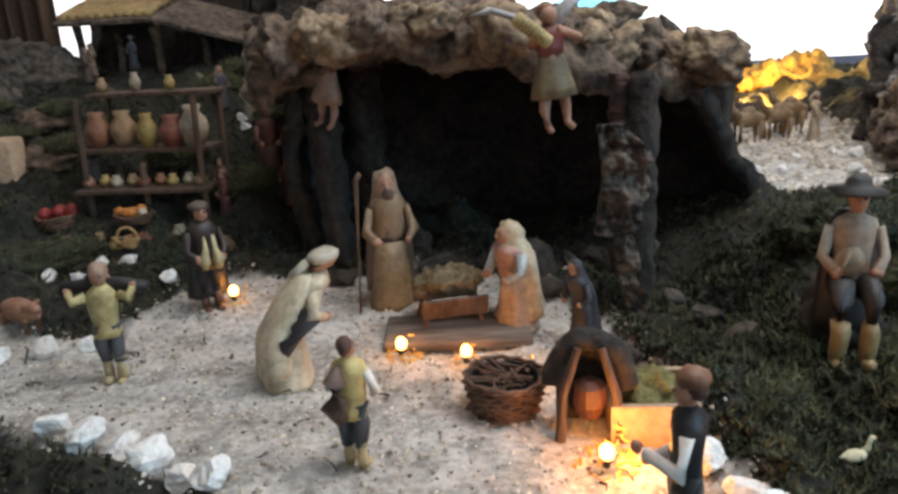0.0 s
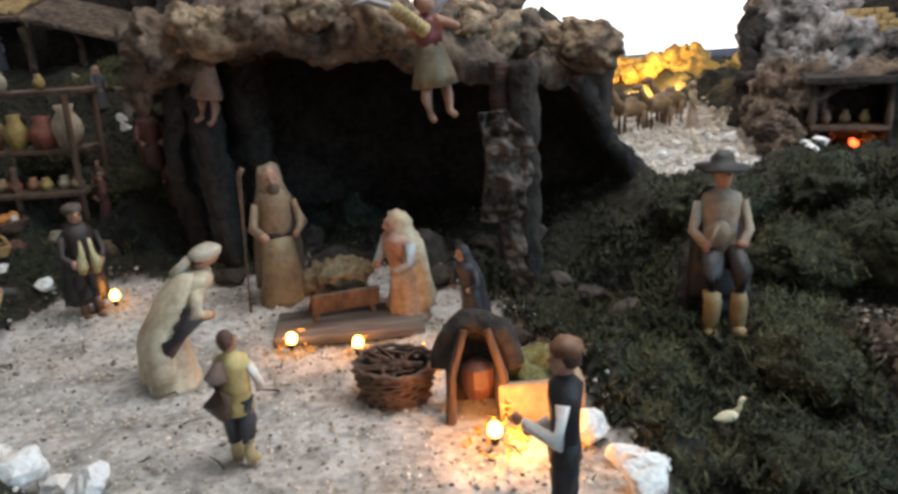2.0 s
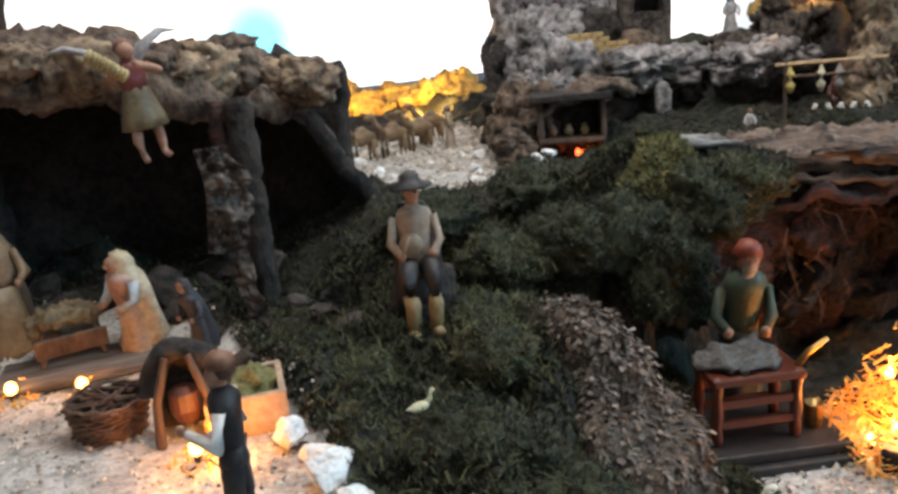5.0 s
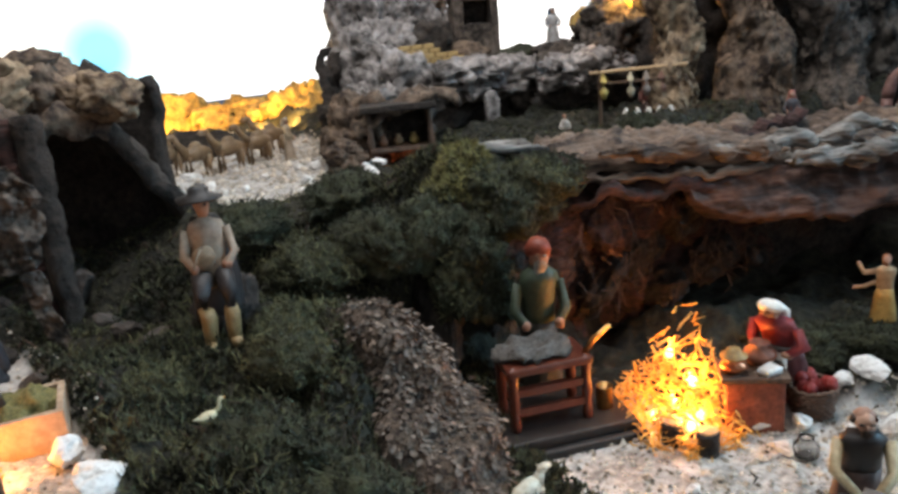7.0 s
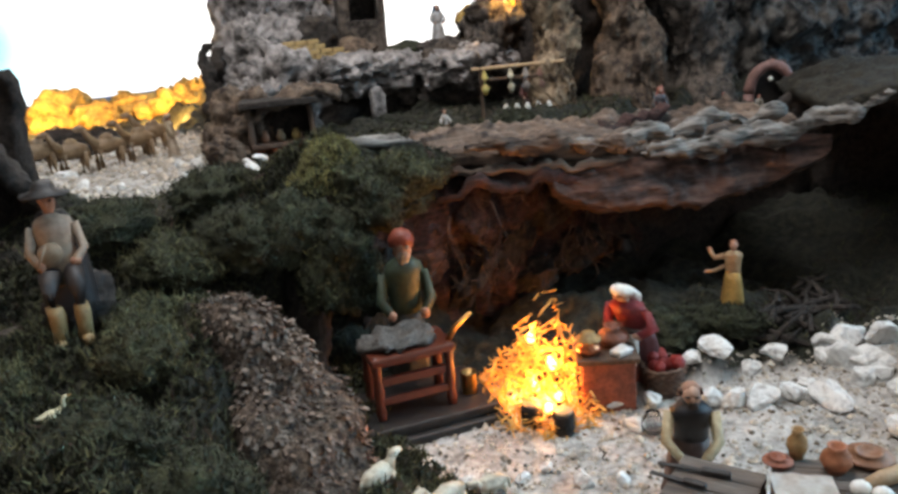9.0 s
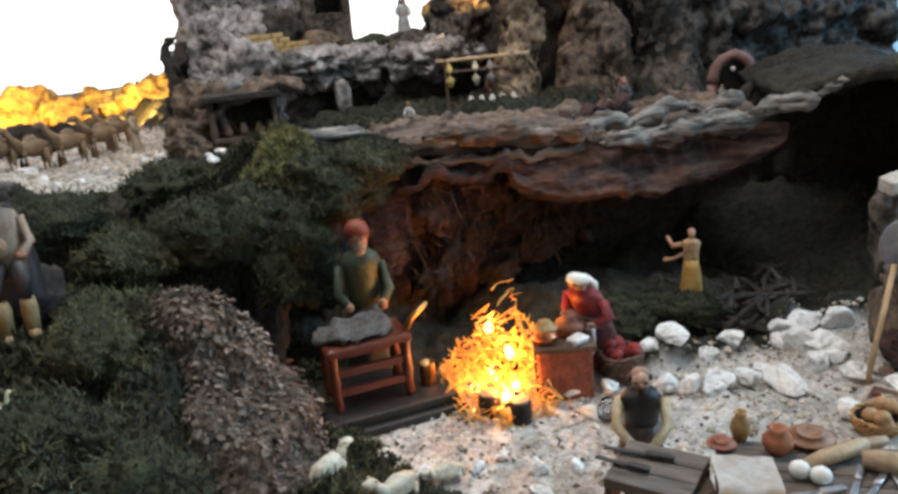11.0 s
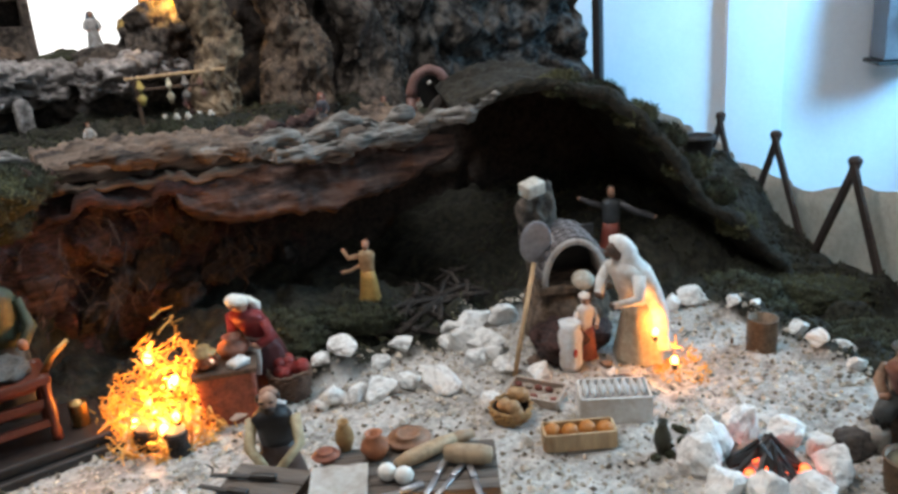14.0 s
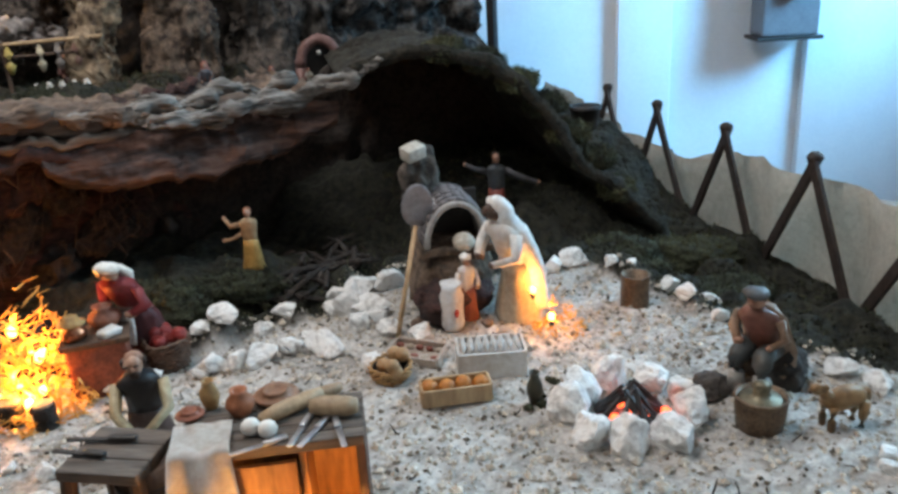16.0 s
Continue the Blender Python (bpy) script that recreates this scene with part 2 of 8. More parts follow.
def slab(name, curve, depth, thick, material, label, category="bark", n=60, m=14, seed=0, amp=0.02, size=0.08, sag=0.0, group="", taper=0.0, ragged_by=0.12):
    """A curled sheet of bark: curve gives points along its length, depth the vector across it."""
    bm = bmesh.new()
    pts = [Vector(p) for p in curve]
    depth = Vector(depth)
    lens = [0.0]
    for a, b in zip(pts, pts[1:]):
        lens.append(lens[-1] + (b - a).length)
    tops, lows = [], []
    for i in range(n + 1):
        u = i / n * lens[-1]
        k = max(j for j in range(len(pts) - 1) if lens[j] <= u + 1e-9)
        f = (u - lens[k]) / (lens[k + 1] - lens[k])
        p0, p1, p2, p3 = pts[max(k - 1, 0)], pts[k], pts[k + 1], pts[min(k + 2, len(pts) - 1)]
        p = 0.5 * ((2 * p1) + (p2 - p0) * f + (2 * p0 - 5 * p1 + 4 * p2 - p3) * f * f + (3 * p1 - p0 - 3 * p2 + p3) * f ** 3)
        t = (pts[k + 1] - pts[k]).normalized()
        nrm = t.cross(depth).normalized()
        ta, la = [], []
        for j in range(m + 1):
            g = j / m
            ragged = (1 + ragged_by * noise.fractal(Vector((u * 18, seed, 0.3)), 0.8, 2.0, 3)) * (1 - taper + taper * max(0.0, math.sin(3.1416 * i / n)) ** 0.6)
            q = p + depth * g * ragged + Vector((0, 0, sag * math.sin(g * 3.1416)))
            h = amp * noise.fractal(q / size + Vector((seed, 0, 0)), 0.8, 2.1, 4)
            ta.append(bm.verts.new(q + nrm * (thick / 2 + h)))
            la.append(bm.verts.new(q - nrm * (thick / 2 - 0.6 * h)))
        tops.append(ta), lows.append(la)
    for i in range(n):
        for j in range(m):
            bm.faces.new((tops[i][j], tops[i + 1][j], tops[i + 1][j + 1], tops[i][j + 1]))
            bm.faces.new((lows[i][j + 1], lows[i + 1][j + 1], lows[i + 1][j], lows[i][j]))
        bm.faces.new((lows[i][0], lows[i + 1][0], tops[i + 1][0], tops[i][0]))
        bm.faces.new((tops[i][m], tops[i + 1][m], lows[i + 1][m], lows[i][m]))
    for j in range(m):
        bm.faces.new((tops[0][j], tops[0][j + 1], lows[0][j + 1], lows[0][j]))
        bm.faces.new((lows[n][j], lows[n][j + 1], tops[n][j + 1], tops[n][j]))
    bmesh.ops.recalc_face_normals(bm, faces=bm.faces)
    return finish(name, bm, material, None, label, category, group)


# ---- the room ----
def wall(name, a, b, z0, z1, thick, material, label, holes=()):
    """A wall from a to b, with holes (from, to, low, high) along it."""
    a, b = Vector((*a, 0)), Vector((*b, 0))
    length = (b - a).length
    ang = math.degrees(math.atan2(b.y - a.y, b.x - a.x))
    bm = bmesh.new()
    cuts = sorted(holes)
    x = 0.0
    for h0, h1, low, high in cuts:
        box(bm, ((x + h0) / 2, 0, (z0 + z1) / 2), (h0 - x, thick, z1 - z0))
        box(bm, ((h0 + h1) / 2, 0, (z0 + low) / 2), (h1 - h0, thick, low - z0))
        box(bm, ((h0 + h1) / 2, 0, (high + z1) / 2), (h1 - h0, thick, z1 - high))
        x = h1
    box(bm, ((x + length) / 2, 0, (z0 + z1) / 2), (length - x, thick, z1 - z0))
    ob = finish(name, bm, material, None, label, "wall", kind="structure", smooth=False)
    ob.matrix_world = pose(a.x, a.y, 0, 0, 0, ang)
    return ob


ZF, ZC = -0.95, 2.3
wall("wall_south", (-2.6, -2.5), (3.2, -2.5), ZF, ZC, 0.12, M_WALL, "plain white painted room wall with windows", [(2.0, 4.4, 0.75, 1.95)])
wall("wall_west", (-2.6, -2.5), (-2.6, 4.0), ZF, ZC, 0.12, M_WALL, "plain white painted room wall")
wall("wall_north", (-2.6, 4.0), (2.3, 4.0), ZF, ZC, 0.12, M_WALL, "plain white painted room wall")
wall("wall_east", (2.3, 4.0), (4.95, -0.78), ZF, ZC, 0.12, M_WALL, "white painted wall washed by bluish daylight")
wall("wall_southeast", (4.95, -0.78), (3.2, -2.5), ZF, ZC, 0.12, M_WALL, "white painted room wall with a window", [(0.5, 1.9, 0.7, 2.1)])
bm = bmesh.new()
box(bm, (0.85, 0.75, ZF - 0.05), (7.2, 6.8, 0.1))
finish("floor", bm, M_FLOOR, None, "grey tiled floor of the room", "floor", kind="structure", smooth=False)
bm = bmesh.new()
box(bm, (0.85, 0.75, ZC + 0.05), (7.2, 6.8, 0.1))
finish("ceiling", bm, M_CEIL, None, "plain white plaster ceiling", "ceiling", kind="structure", smooth=False)


cl = tagged(new("ceiling_lamp"), "white metal ceiling lamp panel", "lamp")
cl.location = (0.95, 0.8, ZC)
bm = bmesh.new()
box(bm, (0, 0, -0.03), (1.9, 1.0, 0.06), bevel=0.01)
part("housing", bm, M_WALL, cl)
bm = bmesh.new()
box(bm, (0, 0, -0.068), (1.8, 0.9, 0.012), bevel=0.003)
part("diffuser", bm, glow("lamp_diffuser", (1.0, 0.95, 0.88), 1.0), cl, "white glowing diffuser")


# ---- sky backdrop, glowing by itself ----
def sky_backdrop():
    m = bpy.data.materials.new("glowing_sky_sheet")
    m.use_nodes = True
    nt = m.node_tree
    b = nt.nodes["Principled BSDF"]
    co = nt.nodes.new("ShaderNodeTexCoord")
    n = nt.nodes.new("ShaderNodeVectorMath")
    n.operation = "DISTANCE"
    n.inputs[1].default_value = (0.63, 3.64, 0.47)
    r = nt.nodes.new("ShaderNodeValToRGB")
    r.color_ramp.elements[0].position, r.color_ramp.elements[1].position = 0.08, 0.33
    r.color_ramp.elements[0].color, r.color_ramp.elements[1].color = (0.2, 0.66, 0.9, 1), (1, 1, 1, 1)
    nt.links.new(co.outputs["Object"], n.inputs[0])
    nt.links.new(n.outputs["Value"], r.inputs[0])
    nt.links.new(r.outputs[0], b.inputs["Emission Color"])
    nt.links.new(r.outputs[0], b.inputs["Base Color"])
    # emission replaces the light that falls on the sheet
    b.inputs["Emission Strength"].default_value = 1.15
    bm = bmesh.new()
    cols = []
    for i in range(25):
        x = -2.4 + 4.75 * min(i, 22) / 22 + 0.14 * max(0, i - 22)
        y = 3.75 - 0.15 * math.cos((x + 0.1) * 1.2) if i < 23 else 3.35 - 0.5 * (i - 23)
        cols.append([bm.verts.new((x, y + d, z)) for d in (0, 0.01) for z in (-0.1, 1.9)])
    for c0, c1 in zip(cols, cols[1:]):
        bm.faces.new((c0[0], c1[0], c1[1], c0[1]))
        bm.faces.new((c0[3], c1[3], c1[2], c0[2]))
    bmesh.ops.recalc_face_normals(bm, faces=bm.faces)
    finish("backdrop", bm, m, None, "self-glowing white sky backdrop sheet with pale blue", "backdrop", kind="structure")


sky_backdrop()


# ---- ground of the crib ----
def inside(X, Y, poly):
    """Signed distance to a polygon, positive inside."""
    d = np.full(X.shape, 1e9)
    s = np.zeros(X.shape, bool)
    for (ax, ay), (bx, by) in zip(poly, poly[1:] + poly[:1]):
        ex, ey = bx - ax, by - ay
        k = np.clip(((X - ax) * ex + (Y - ay) * ey) / (ex * ex + ey * ey), 0, 1)
        d = np.minimum(d, np.hypot(X - ax - k * ex, Y - ay - k * ey))
        hit = ((ay > Y) != (by > Y)) & (X < (bx - ax) * (Y - ay) / (by - ay + 1e-12) + ax)
        s ^= hit
    return np.where(s, d, -d)


PLAZA = [(-0.95, 0.98), (-0.42, 0.75), (-0.26, 0.67), (-0.2, 0.4), (0.2, 0.4), (0.27, 0.64), (0.2, 0.98), (0.1, 1.2), (-0.3, 1.24), (-0.45, 1.2), (-0.5, 1.05), (-0.9, 1.1)]
YARD = [(0.84, 0.40), (0.80, 0.70), (1.02, 0.74), (1.22, 0.53), (1.5, 0.39), (1.62, 0.42), (1.72, 0.3), (1.92, 0.05), (1.82, -0.1), (1.72, -0.35), (1.65, -0.75), (0.9, -0.6), (0.8, 0.1)]
PATH_AREA = [(0.56, 1.5), (0.78, 1.45), (1.02, 1.6), (1.12, 2.3), (0.9, 2.9), (0.3, 2.9), (0.45, 2.0)]


def step(t):
    t = np.clip(t, 0, 1)
    return t * t * (3 - 2 * t)


def lumps(X, Y, size):
    """Cheap smooth value noise on a grid."""
    rs = np.random.RandomState(int(size * 1000))
    g = rs.rand(512, 512)
    u, v = X / size + 200, Y / size + 200
    i, j = np.floor(u).astype(int), np.floor(v).astype(int)
    f, q = step(u - i), step(v - j)
    i, j = i % 511, j % 511
    return (g[i, j] * (1 - f) + g[i + 1, j] * f) * (1 - q) + (g[i, j + 1] * (1 - f) + g[i + 1, j + 1] * f) * q - 0.5


def sandy(X, Y):
    wob = 0.03 * lumps(X, Y, 0.07)
    return np.maximum(np.maximum(inside(X, Y, PLAZA), inside(X, Y, YARD)), inside(X, Y, PATH_AREA)) + wob


def height(X, Y):
    X, Y = np.asarray(X, float), np.asarray(Y, float)
    xe = np.interp(Y, [0.3, 0.45, 0.6, 0.8, 1.0], [0.44, 0.47, 0.55, 0.70, 0.75])
    h = 0.063 - 0.225 * step((X - xe) / 0.2 + 0.5)
    h = h + 0.07 * np.exp(-((X - 0.69) / 0.11) ** 2 - ((Y - 0.44) / 0.1) ** 2)
    h = h - 0.035 * np.exp(-((X - 0.39) / 0.1) ** 2 - ((Y - 0.66) / 0.11) ** 2) + 0.02 * np.exp(-((X - 0.46) / 0.1) ** 2 - ((Y - 0.85) / 0.1) ** 2)
    h = h + 0.28 * step((Y - 1.1) / 1.1) * step((-0.2 - X) / 0.2) + 0.02 * step((Y - 1.0) / 0.15) * step((0.45 - X) / 0.2)
    yf = np.interp(X, [0.35, 0.7, 0.887, 1.23, 1.52, 1.75, 1.95, 2.3, 2.8], [0.92, 0.88, 0.86, 0.96, 0.98, 1.02, 1.14, 1.14, 1.0])
    w = np.interp(X, [0.35, 0.7, 0.9, 1.1], [0.28, 0.24, 0.14, 0.08])
    up = step((Y - yf) / w) * step((X - 0.3) / 0.2)
    h = h * (1 - up) + 0.165 * up
    h = h + 0.085 * np.exp(-((X - 0.9) / 0.17) ** 2 - ((Y - 1.0) / 0.12) ** 2)
    h = h + 0.055 * step((Y - 0.5) / 0.12) * step((X - 1.12) / 0.2) * (1 - up) * step((1.75 - X) / 0.2)
    h = h + 0.10 * step((X - 1.75) / 0.3) * step((Y - 0.05) / 0.25) * (1 - up) - 0.04 * step((X - 1.8) / 0.3) * step((0.1 - Y) / 0.2)
    h = h - 0.042 * step((1.24 - X) / 0.12) * step((Y - 1.25) / 0.2) * step((X - 0.45) / 0.2)
    off = ((X - 2.04) * 0.446 - (Y + 0.41) * 0.47) / 0.648
    h = h * (1 - step((off + 0.1) / 0.25)) - 0.30 * step((off + 0.1) / 0.25)
    s = step((sandy(X, Y) + 0.015) / 0.03)
    h = h + (1 - s) * (0.055 * lumps(X, Y, 0.095) + 0.045 * lumps(X, Y, 0.045) + 0.018 * lumps(X, Y, 0.018) + 0.006)
    h = h + s * (0.012 * lumps(X, Y, 0.12) + 0.006 * lumps(X, Y, 0.02) + 0.004 * lumps(X, Y, 0.009))
    # flattened spots under the goose and the seated piper
    for x, y, z, r in ((0.375, 0.68, 0.046, 0.07), (0.425, 0.80, 0.086, 0.06)):
        w = np.exp(-((X - x) ** 2 + (Y - y) ** 2) / r ** 2)
        h = h * (1 - w) + z * w
    return h


def ground_z(x, y):
    return float(height(np.array([x]), np.array([y]))[0])


def ground():
    xs, ys = np.arange(-1.9, 3.3, 0.0125), np.arange(-0.9, 3.5, 0.0125)
    X, Y = np.meshgrid(xs, ys, indexing="ij")
    H = height(X, Y)
    S = step((sandy(X, Y) + 0.008) / 0.016)
    nx, ny = X.shape
    off = ((X - 2.04) * 0.446 - (Y + 0.41) * 0.47) / 0.648
    co = np.stack([X, Y, H], -1).reshape(-1, 3)
    idx = np.arange(nx * ny).reshape(nx, ny)
    q = np.stack([idx[:-1, :-1], idx[1:, :-1], idx[1:, 1:], idx[:-1, 1:]], -1)[off[:-1, :-1] < 0.1].reshape(-1, 4)
    me = bpy.data.meshes.new("ground")
    me.from_pydata(co.tolist(), [], q.tolist())
    me.polygons.foreach_set("use_smooth", np.ones(len(me.polygons), bool))
    at = me.attributes.new("sand", "FLOAT", "POINT")
    at.data.foreach_set("value", S.reshape(-1).astype(np.float32))
    m = M_SAND.copy()
    m.name = "crib_ground"
    nt = m.node_tree
    a = nt.nodes.new("ShaderNodeAttribute")
    a.attribute_name = "sand"
    out = nt.nodes["Material Output"]
    sand_b = nt.nodes["Principled BSDF"]
    moss_b = nt.nodes.new("ShaderNodeBsdfPrincipled")
    n1 = nt.nodes.new("ShaderNodeTexNoise")
    n1.inputs["Scale"].default_value, n1.inputs["Detail"].default_value = 60, 6
    r = nt.nodes.new("ShaderNodeValToRGB")
    r.color_ramp.elements[0].position, r.color_ramp.elements[1].position = 0.38, 0.64
    # near-black base colours stand in for the shade between the moss tufts
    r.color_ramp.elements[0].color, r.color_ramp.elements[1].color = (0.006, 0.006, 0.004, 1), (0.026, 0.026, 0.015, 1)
    co_n = nt.nodes.new("ShaderNodeTexCoord")
    nt.links.new(co_n.outputs["Object"], n1.inputs[0])
    nt.links.new(n1.outputs[0], r.inputs[0])
    nt.links.new(r.outputs[0], moss_b.inputs["Base Color"])
    moss_b.inputs["Roughness"].default_value = 0.95
    bp = nt.nodes.new("ShaderNodeBump")
    bp.inputs["Strength"].default_value, bp.inputs["Distance"].default_value = 1.0, 0.01
    nt.links.new(n1.outputs[0], bp.inputs["Height"])
    nt.links.new(bp.outputs[0], moss_b.inputs["Normal"])
    mx = nt.nodes.new("ShaderNodeMixShader")
    nt.links.new(a.outputs["Fac"], mx.inputs[0])
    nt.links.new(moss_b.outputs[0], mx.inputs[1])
    nt.links.new(sand_b.outputs[0], mx.inputs[2])
    nt.links.new(mx.outputs[0], out.inputs[0])
    me.materials.append(m)
    ob = new("ground", me)
    return tagged(ob, "landscape of pale sawdust sand and dark green moss", "ground", kind="structure")


ground()
bm = bmesh.new()
box(bm, (0.7, 1.3, -0.62), (5.2, 4.4, 0.5))
finish("platform", bm, M_BURLAP, None, "cloth-covered platform that carries the crib landscape", "platform", kind="structure", smooth=False)


# ---- the stable: cork roof, posts, flanks ----
slab("stable_roof", [(-0.33, 1.30, 0.36), (-0.25, 1.25, 0.43), (-0.10, 1.20, 0.455), (0.05, 1.19, 0.435), (0.2, 1.18, 0.41), (0.32, 1.2, 0.385), (0.395, 1.24, 0.36)], (0.03, 0.55, 0.05), 0.05, M_CORK, "lumpy cork bark roof of the stable", "roof", n=90, m=30, seed=3, amp=0.05, size=0.09)
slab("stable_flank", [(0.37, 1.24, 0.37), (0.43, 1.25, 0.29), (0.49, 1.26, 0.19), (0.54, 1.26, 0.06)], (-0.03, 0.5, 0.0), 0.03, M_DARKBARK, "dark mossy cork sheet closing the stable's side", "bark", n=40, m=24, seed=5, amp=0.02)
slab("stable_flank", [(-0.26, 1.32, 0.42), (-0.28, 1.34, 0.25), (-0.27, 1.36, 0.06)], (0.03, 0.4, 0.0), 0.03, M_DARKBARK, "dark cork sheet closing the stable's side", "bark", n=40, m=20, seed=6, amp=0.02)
# unseen dark sheet, keeps light out so the stable's inside stays black
slab("bark_screen", [(-0.34, 1.62, 0.0), (-0.1, 1.66, 0.0), (0.2, 1.64, 0.0), (0.40, 1.58, 0.0), (0.5, 1.48, -0.06)], (0.0, -0.06, 0.455), 0.03, M_DARKBARK, "added dark sheet closing the stable's back for its shade", "bark", n=50, m=20, seed=7, amp=0.03)
RS = random.Random(5)
for i in range(15):
    u = i / 14
    x = -0.26 + 0.66 * u
    z = np.interp(x, [-0.26, -0.1, 0.2, 0.44], [0.455, 0.485, 0.44, 0.395]) + RS.uniform(-0.012, 0.012)
    rock("cork_chunk", (x, 1.20 + RS.uniform(-0.02, 0.03) + 0.06 * abs(u - 0.5), z), (RS.uniform(0.035, 0.06), RS.uniform(0.03, 0.05), RS.uniform(0.022, 0.042)), M_CORK_LIGHT if i % 3 else M_CORK, "weathered lump of cork on the stable roof", "cork", "cork lumps on the roof", (RS.uniform(-30, 30), RS.uniform(-30, 30), RS.uniform(0, 180)), seed=i, rough=0.35, sub=4)
for i in range(16):
    rock("cork_chunk", (RS.uniform(-0.28, 0.37), RS.uniform(1.27, 1.55), 0.452 + RS.uniform(-0.02, 0.01)), (RS.uniform(0.035, 0.06), RS.uniform(0.04, 0.06), RS.uniform(0.018, 0.034)), M_CORK_LIGHT if i % 2 else M_CORK, "weathered lump of cork on the stable roof", "cork", "cork lumps on the roof", (RS.uniform(-30, 30), RS.uniform(-30, 30), RS.uniform(0, 180)), seed=i + 40, rough=0.35, sub=4)


def post(name, a, b, r0, r1, material, label, seed=0):
    a, b = Vector(a), Vector(b)
    bm = bmesh.new()
    n = 26
    pts = [a.lerp(b, i / n) for i in range(n + 1)]
    tube(bm, pts, [r0 + (r1 - r0) * i / n for i in range(n + 1)], 0, 18)
    rough_up(bm, 0.5 * r0, 0.045, seed, ridged=True)
    rough_up(bm, 0.2 * r0, 0.012, seed + 5)
    return finish(name, bm, material, None, label, "post")


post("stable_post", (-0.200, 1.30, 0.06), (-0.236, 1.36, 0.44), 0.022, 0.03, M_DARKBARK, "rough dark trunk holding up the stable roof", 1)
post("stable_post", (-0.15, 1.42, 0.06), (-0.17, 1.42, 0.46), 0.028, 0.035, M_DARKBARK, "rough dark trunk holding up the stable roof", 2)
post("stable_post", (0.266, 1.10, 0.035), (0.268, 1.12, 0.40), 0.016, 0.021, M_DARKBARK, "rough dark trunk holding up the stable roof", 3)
slab("bark_plaque", [(0.19, 1.05, 0.34), (0.197, 1.045, 0.285), (0.192, 1.04, 0.235), (0.186, 1.035, 0.19)], (0.066, 0.0, 0.0), 0.014, M_CORK_GREY, "piece of pale scaly cork fixed to the stable post", "bark", n=60, m=26, seed=11, amp=0.022, size=0.022, ragged_by=0.35, taper=0.3)
slab("bark_plaque", [(0.212, 1.04, 0.185), (0.216, 1.035, 0.14), (0.226, 1.03, 0.095), (0.234, 1.025, 0.05)], (0.032, 0.0, 0.0), 0.013, M_CORK_GREY, "strip of pale cork fixed to the stable post", "bark", n=50, m=16, seed=12, amp=0.018, size=0.022, ragged_by=0.35, taper=0.3)
post("stable_post", (0.238, 1.12, 0.035), (0.235, 1.13, 0.40), 0.012, 0.014, M_CORK_RED, "thin reddish brown pole beside the stable post", 4)

slab("bark_screen", [(-1.12, 2.5, 0.15), (-0.85, 2.58, 0.15), (-0.55, 2.5, 0.15), (-0.3, 2.3, 0.15), (-0.18, 2.05, 0.15)], (0.0, 0.05, 0.62), 0.04, M_DARKBARK, "tall dark bark cliff behind the sheds", "bark", n=70, m=40, seed=8, amp=0.07, size=0.12, ragged_by=0.25)

# ---- the middle mound: cork stump between the two yards ----
slab("hollow_bark", [(0.80, 0.83, -0.16), (0.775, 0.9, -0.16), (0.82, 0.98, -0.16)], (0.02, 0.03, 0.22), 0.03, M_DARKBARK, "dark bark at the side of the hollow", "bark", n=30, m=30, seed=15, amp=0.03)

# ---- the hollow: red cork wall below the ledge ----
slab("hollow_wall", [(0.84, 0.96, -0.17), (0.95, 0.99, -0.17), (1.12, 0.98, -0.17), (1.3, 0.97, -0.17), (1.5, 0.98, -0.17), (1.75, 1.0, -0.17)], (0.0, -0.08, 0.37), 0.03, M_CORK_RED, "reddish cork bark wall of the hollow", "bark", n=90, m=40, seed=16, amp=0.05, size=0.09)
slab("ledge_bark", [(1.10, 0.90, 0.205), (1.2, 0.83, 0.21), (1.35, 0.765, 0.197), (1.46, 0.735, 0.182)], (0.09, 0.26, 0.0), 0.03, M_CORK_LOG, "long brown cork bark on the ledge over the hollow", "bark", n=90, m=24, seed=17, amp=0.024, size=0.06)
slab("ledge_bark", [(1.07, 0.90, 0.178), (1.16, 0.83, 0.188), (1.3, 0.765, 0.172), (1.42, 0.735, 0.16)], (0.08, 0.2, -0.02), 0.014, M_CORK_LOG, "thin split layer of brown cork below the ledge", "bark", n=90, m=20, seed=27, amp=0.02, size=0.05)
slab("ledge_bark", [(1.02, 0.93, 0.13), (1.12, 0.84, 0.16), (1.3, 0.77, 0.148), (1.42, 0.74, 0.14)], (0.08, 0.22, 0.03), 0.02, M_CORK_RED, "long reddish cork bark below the ledge", "bark", n=90, m=20, seed=18, amp=0.03, size=0.06)
slab("ledge_bark", [(0.93, 1.06, 0.235), (1.02, 1.02, 0.235), (1.12, 1.0, 0.222)], (0.04, 0.12, -0.01), 0.014, M_GREY_LOG, "flat dark grey bark slab lying on the moss ridge", "bark", n=50, m=14, seed=28, amp=0.012, size=0.05, taper=0.5)
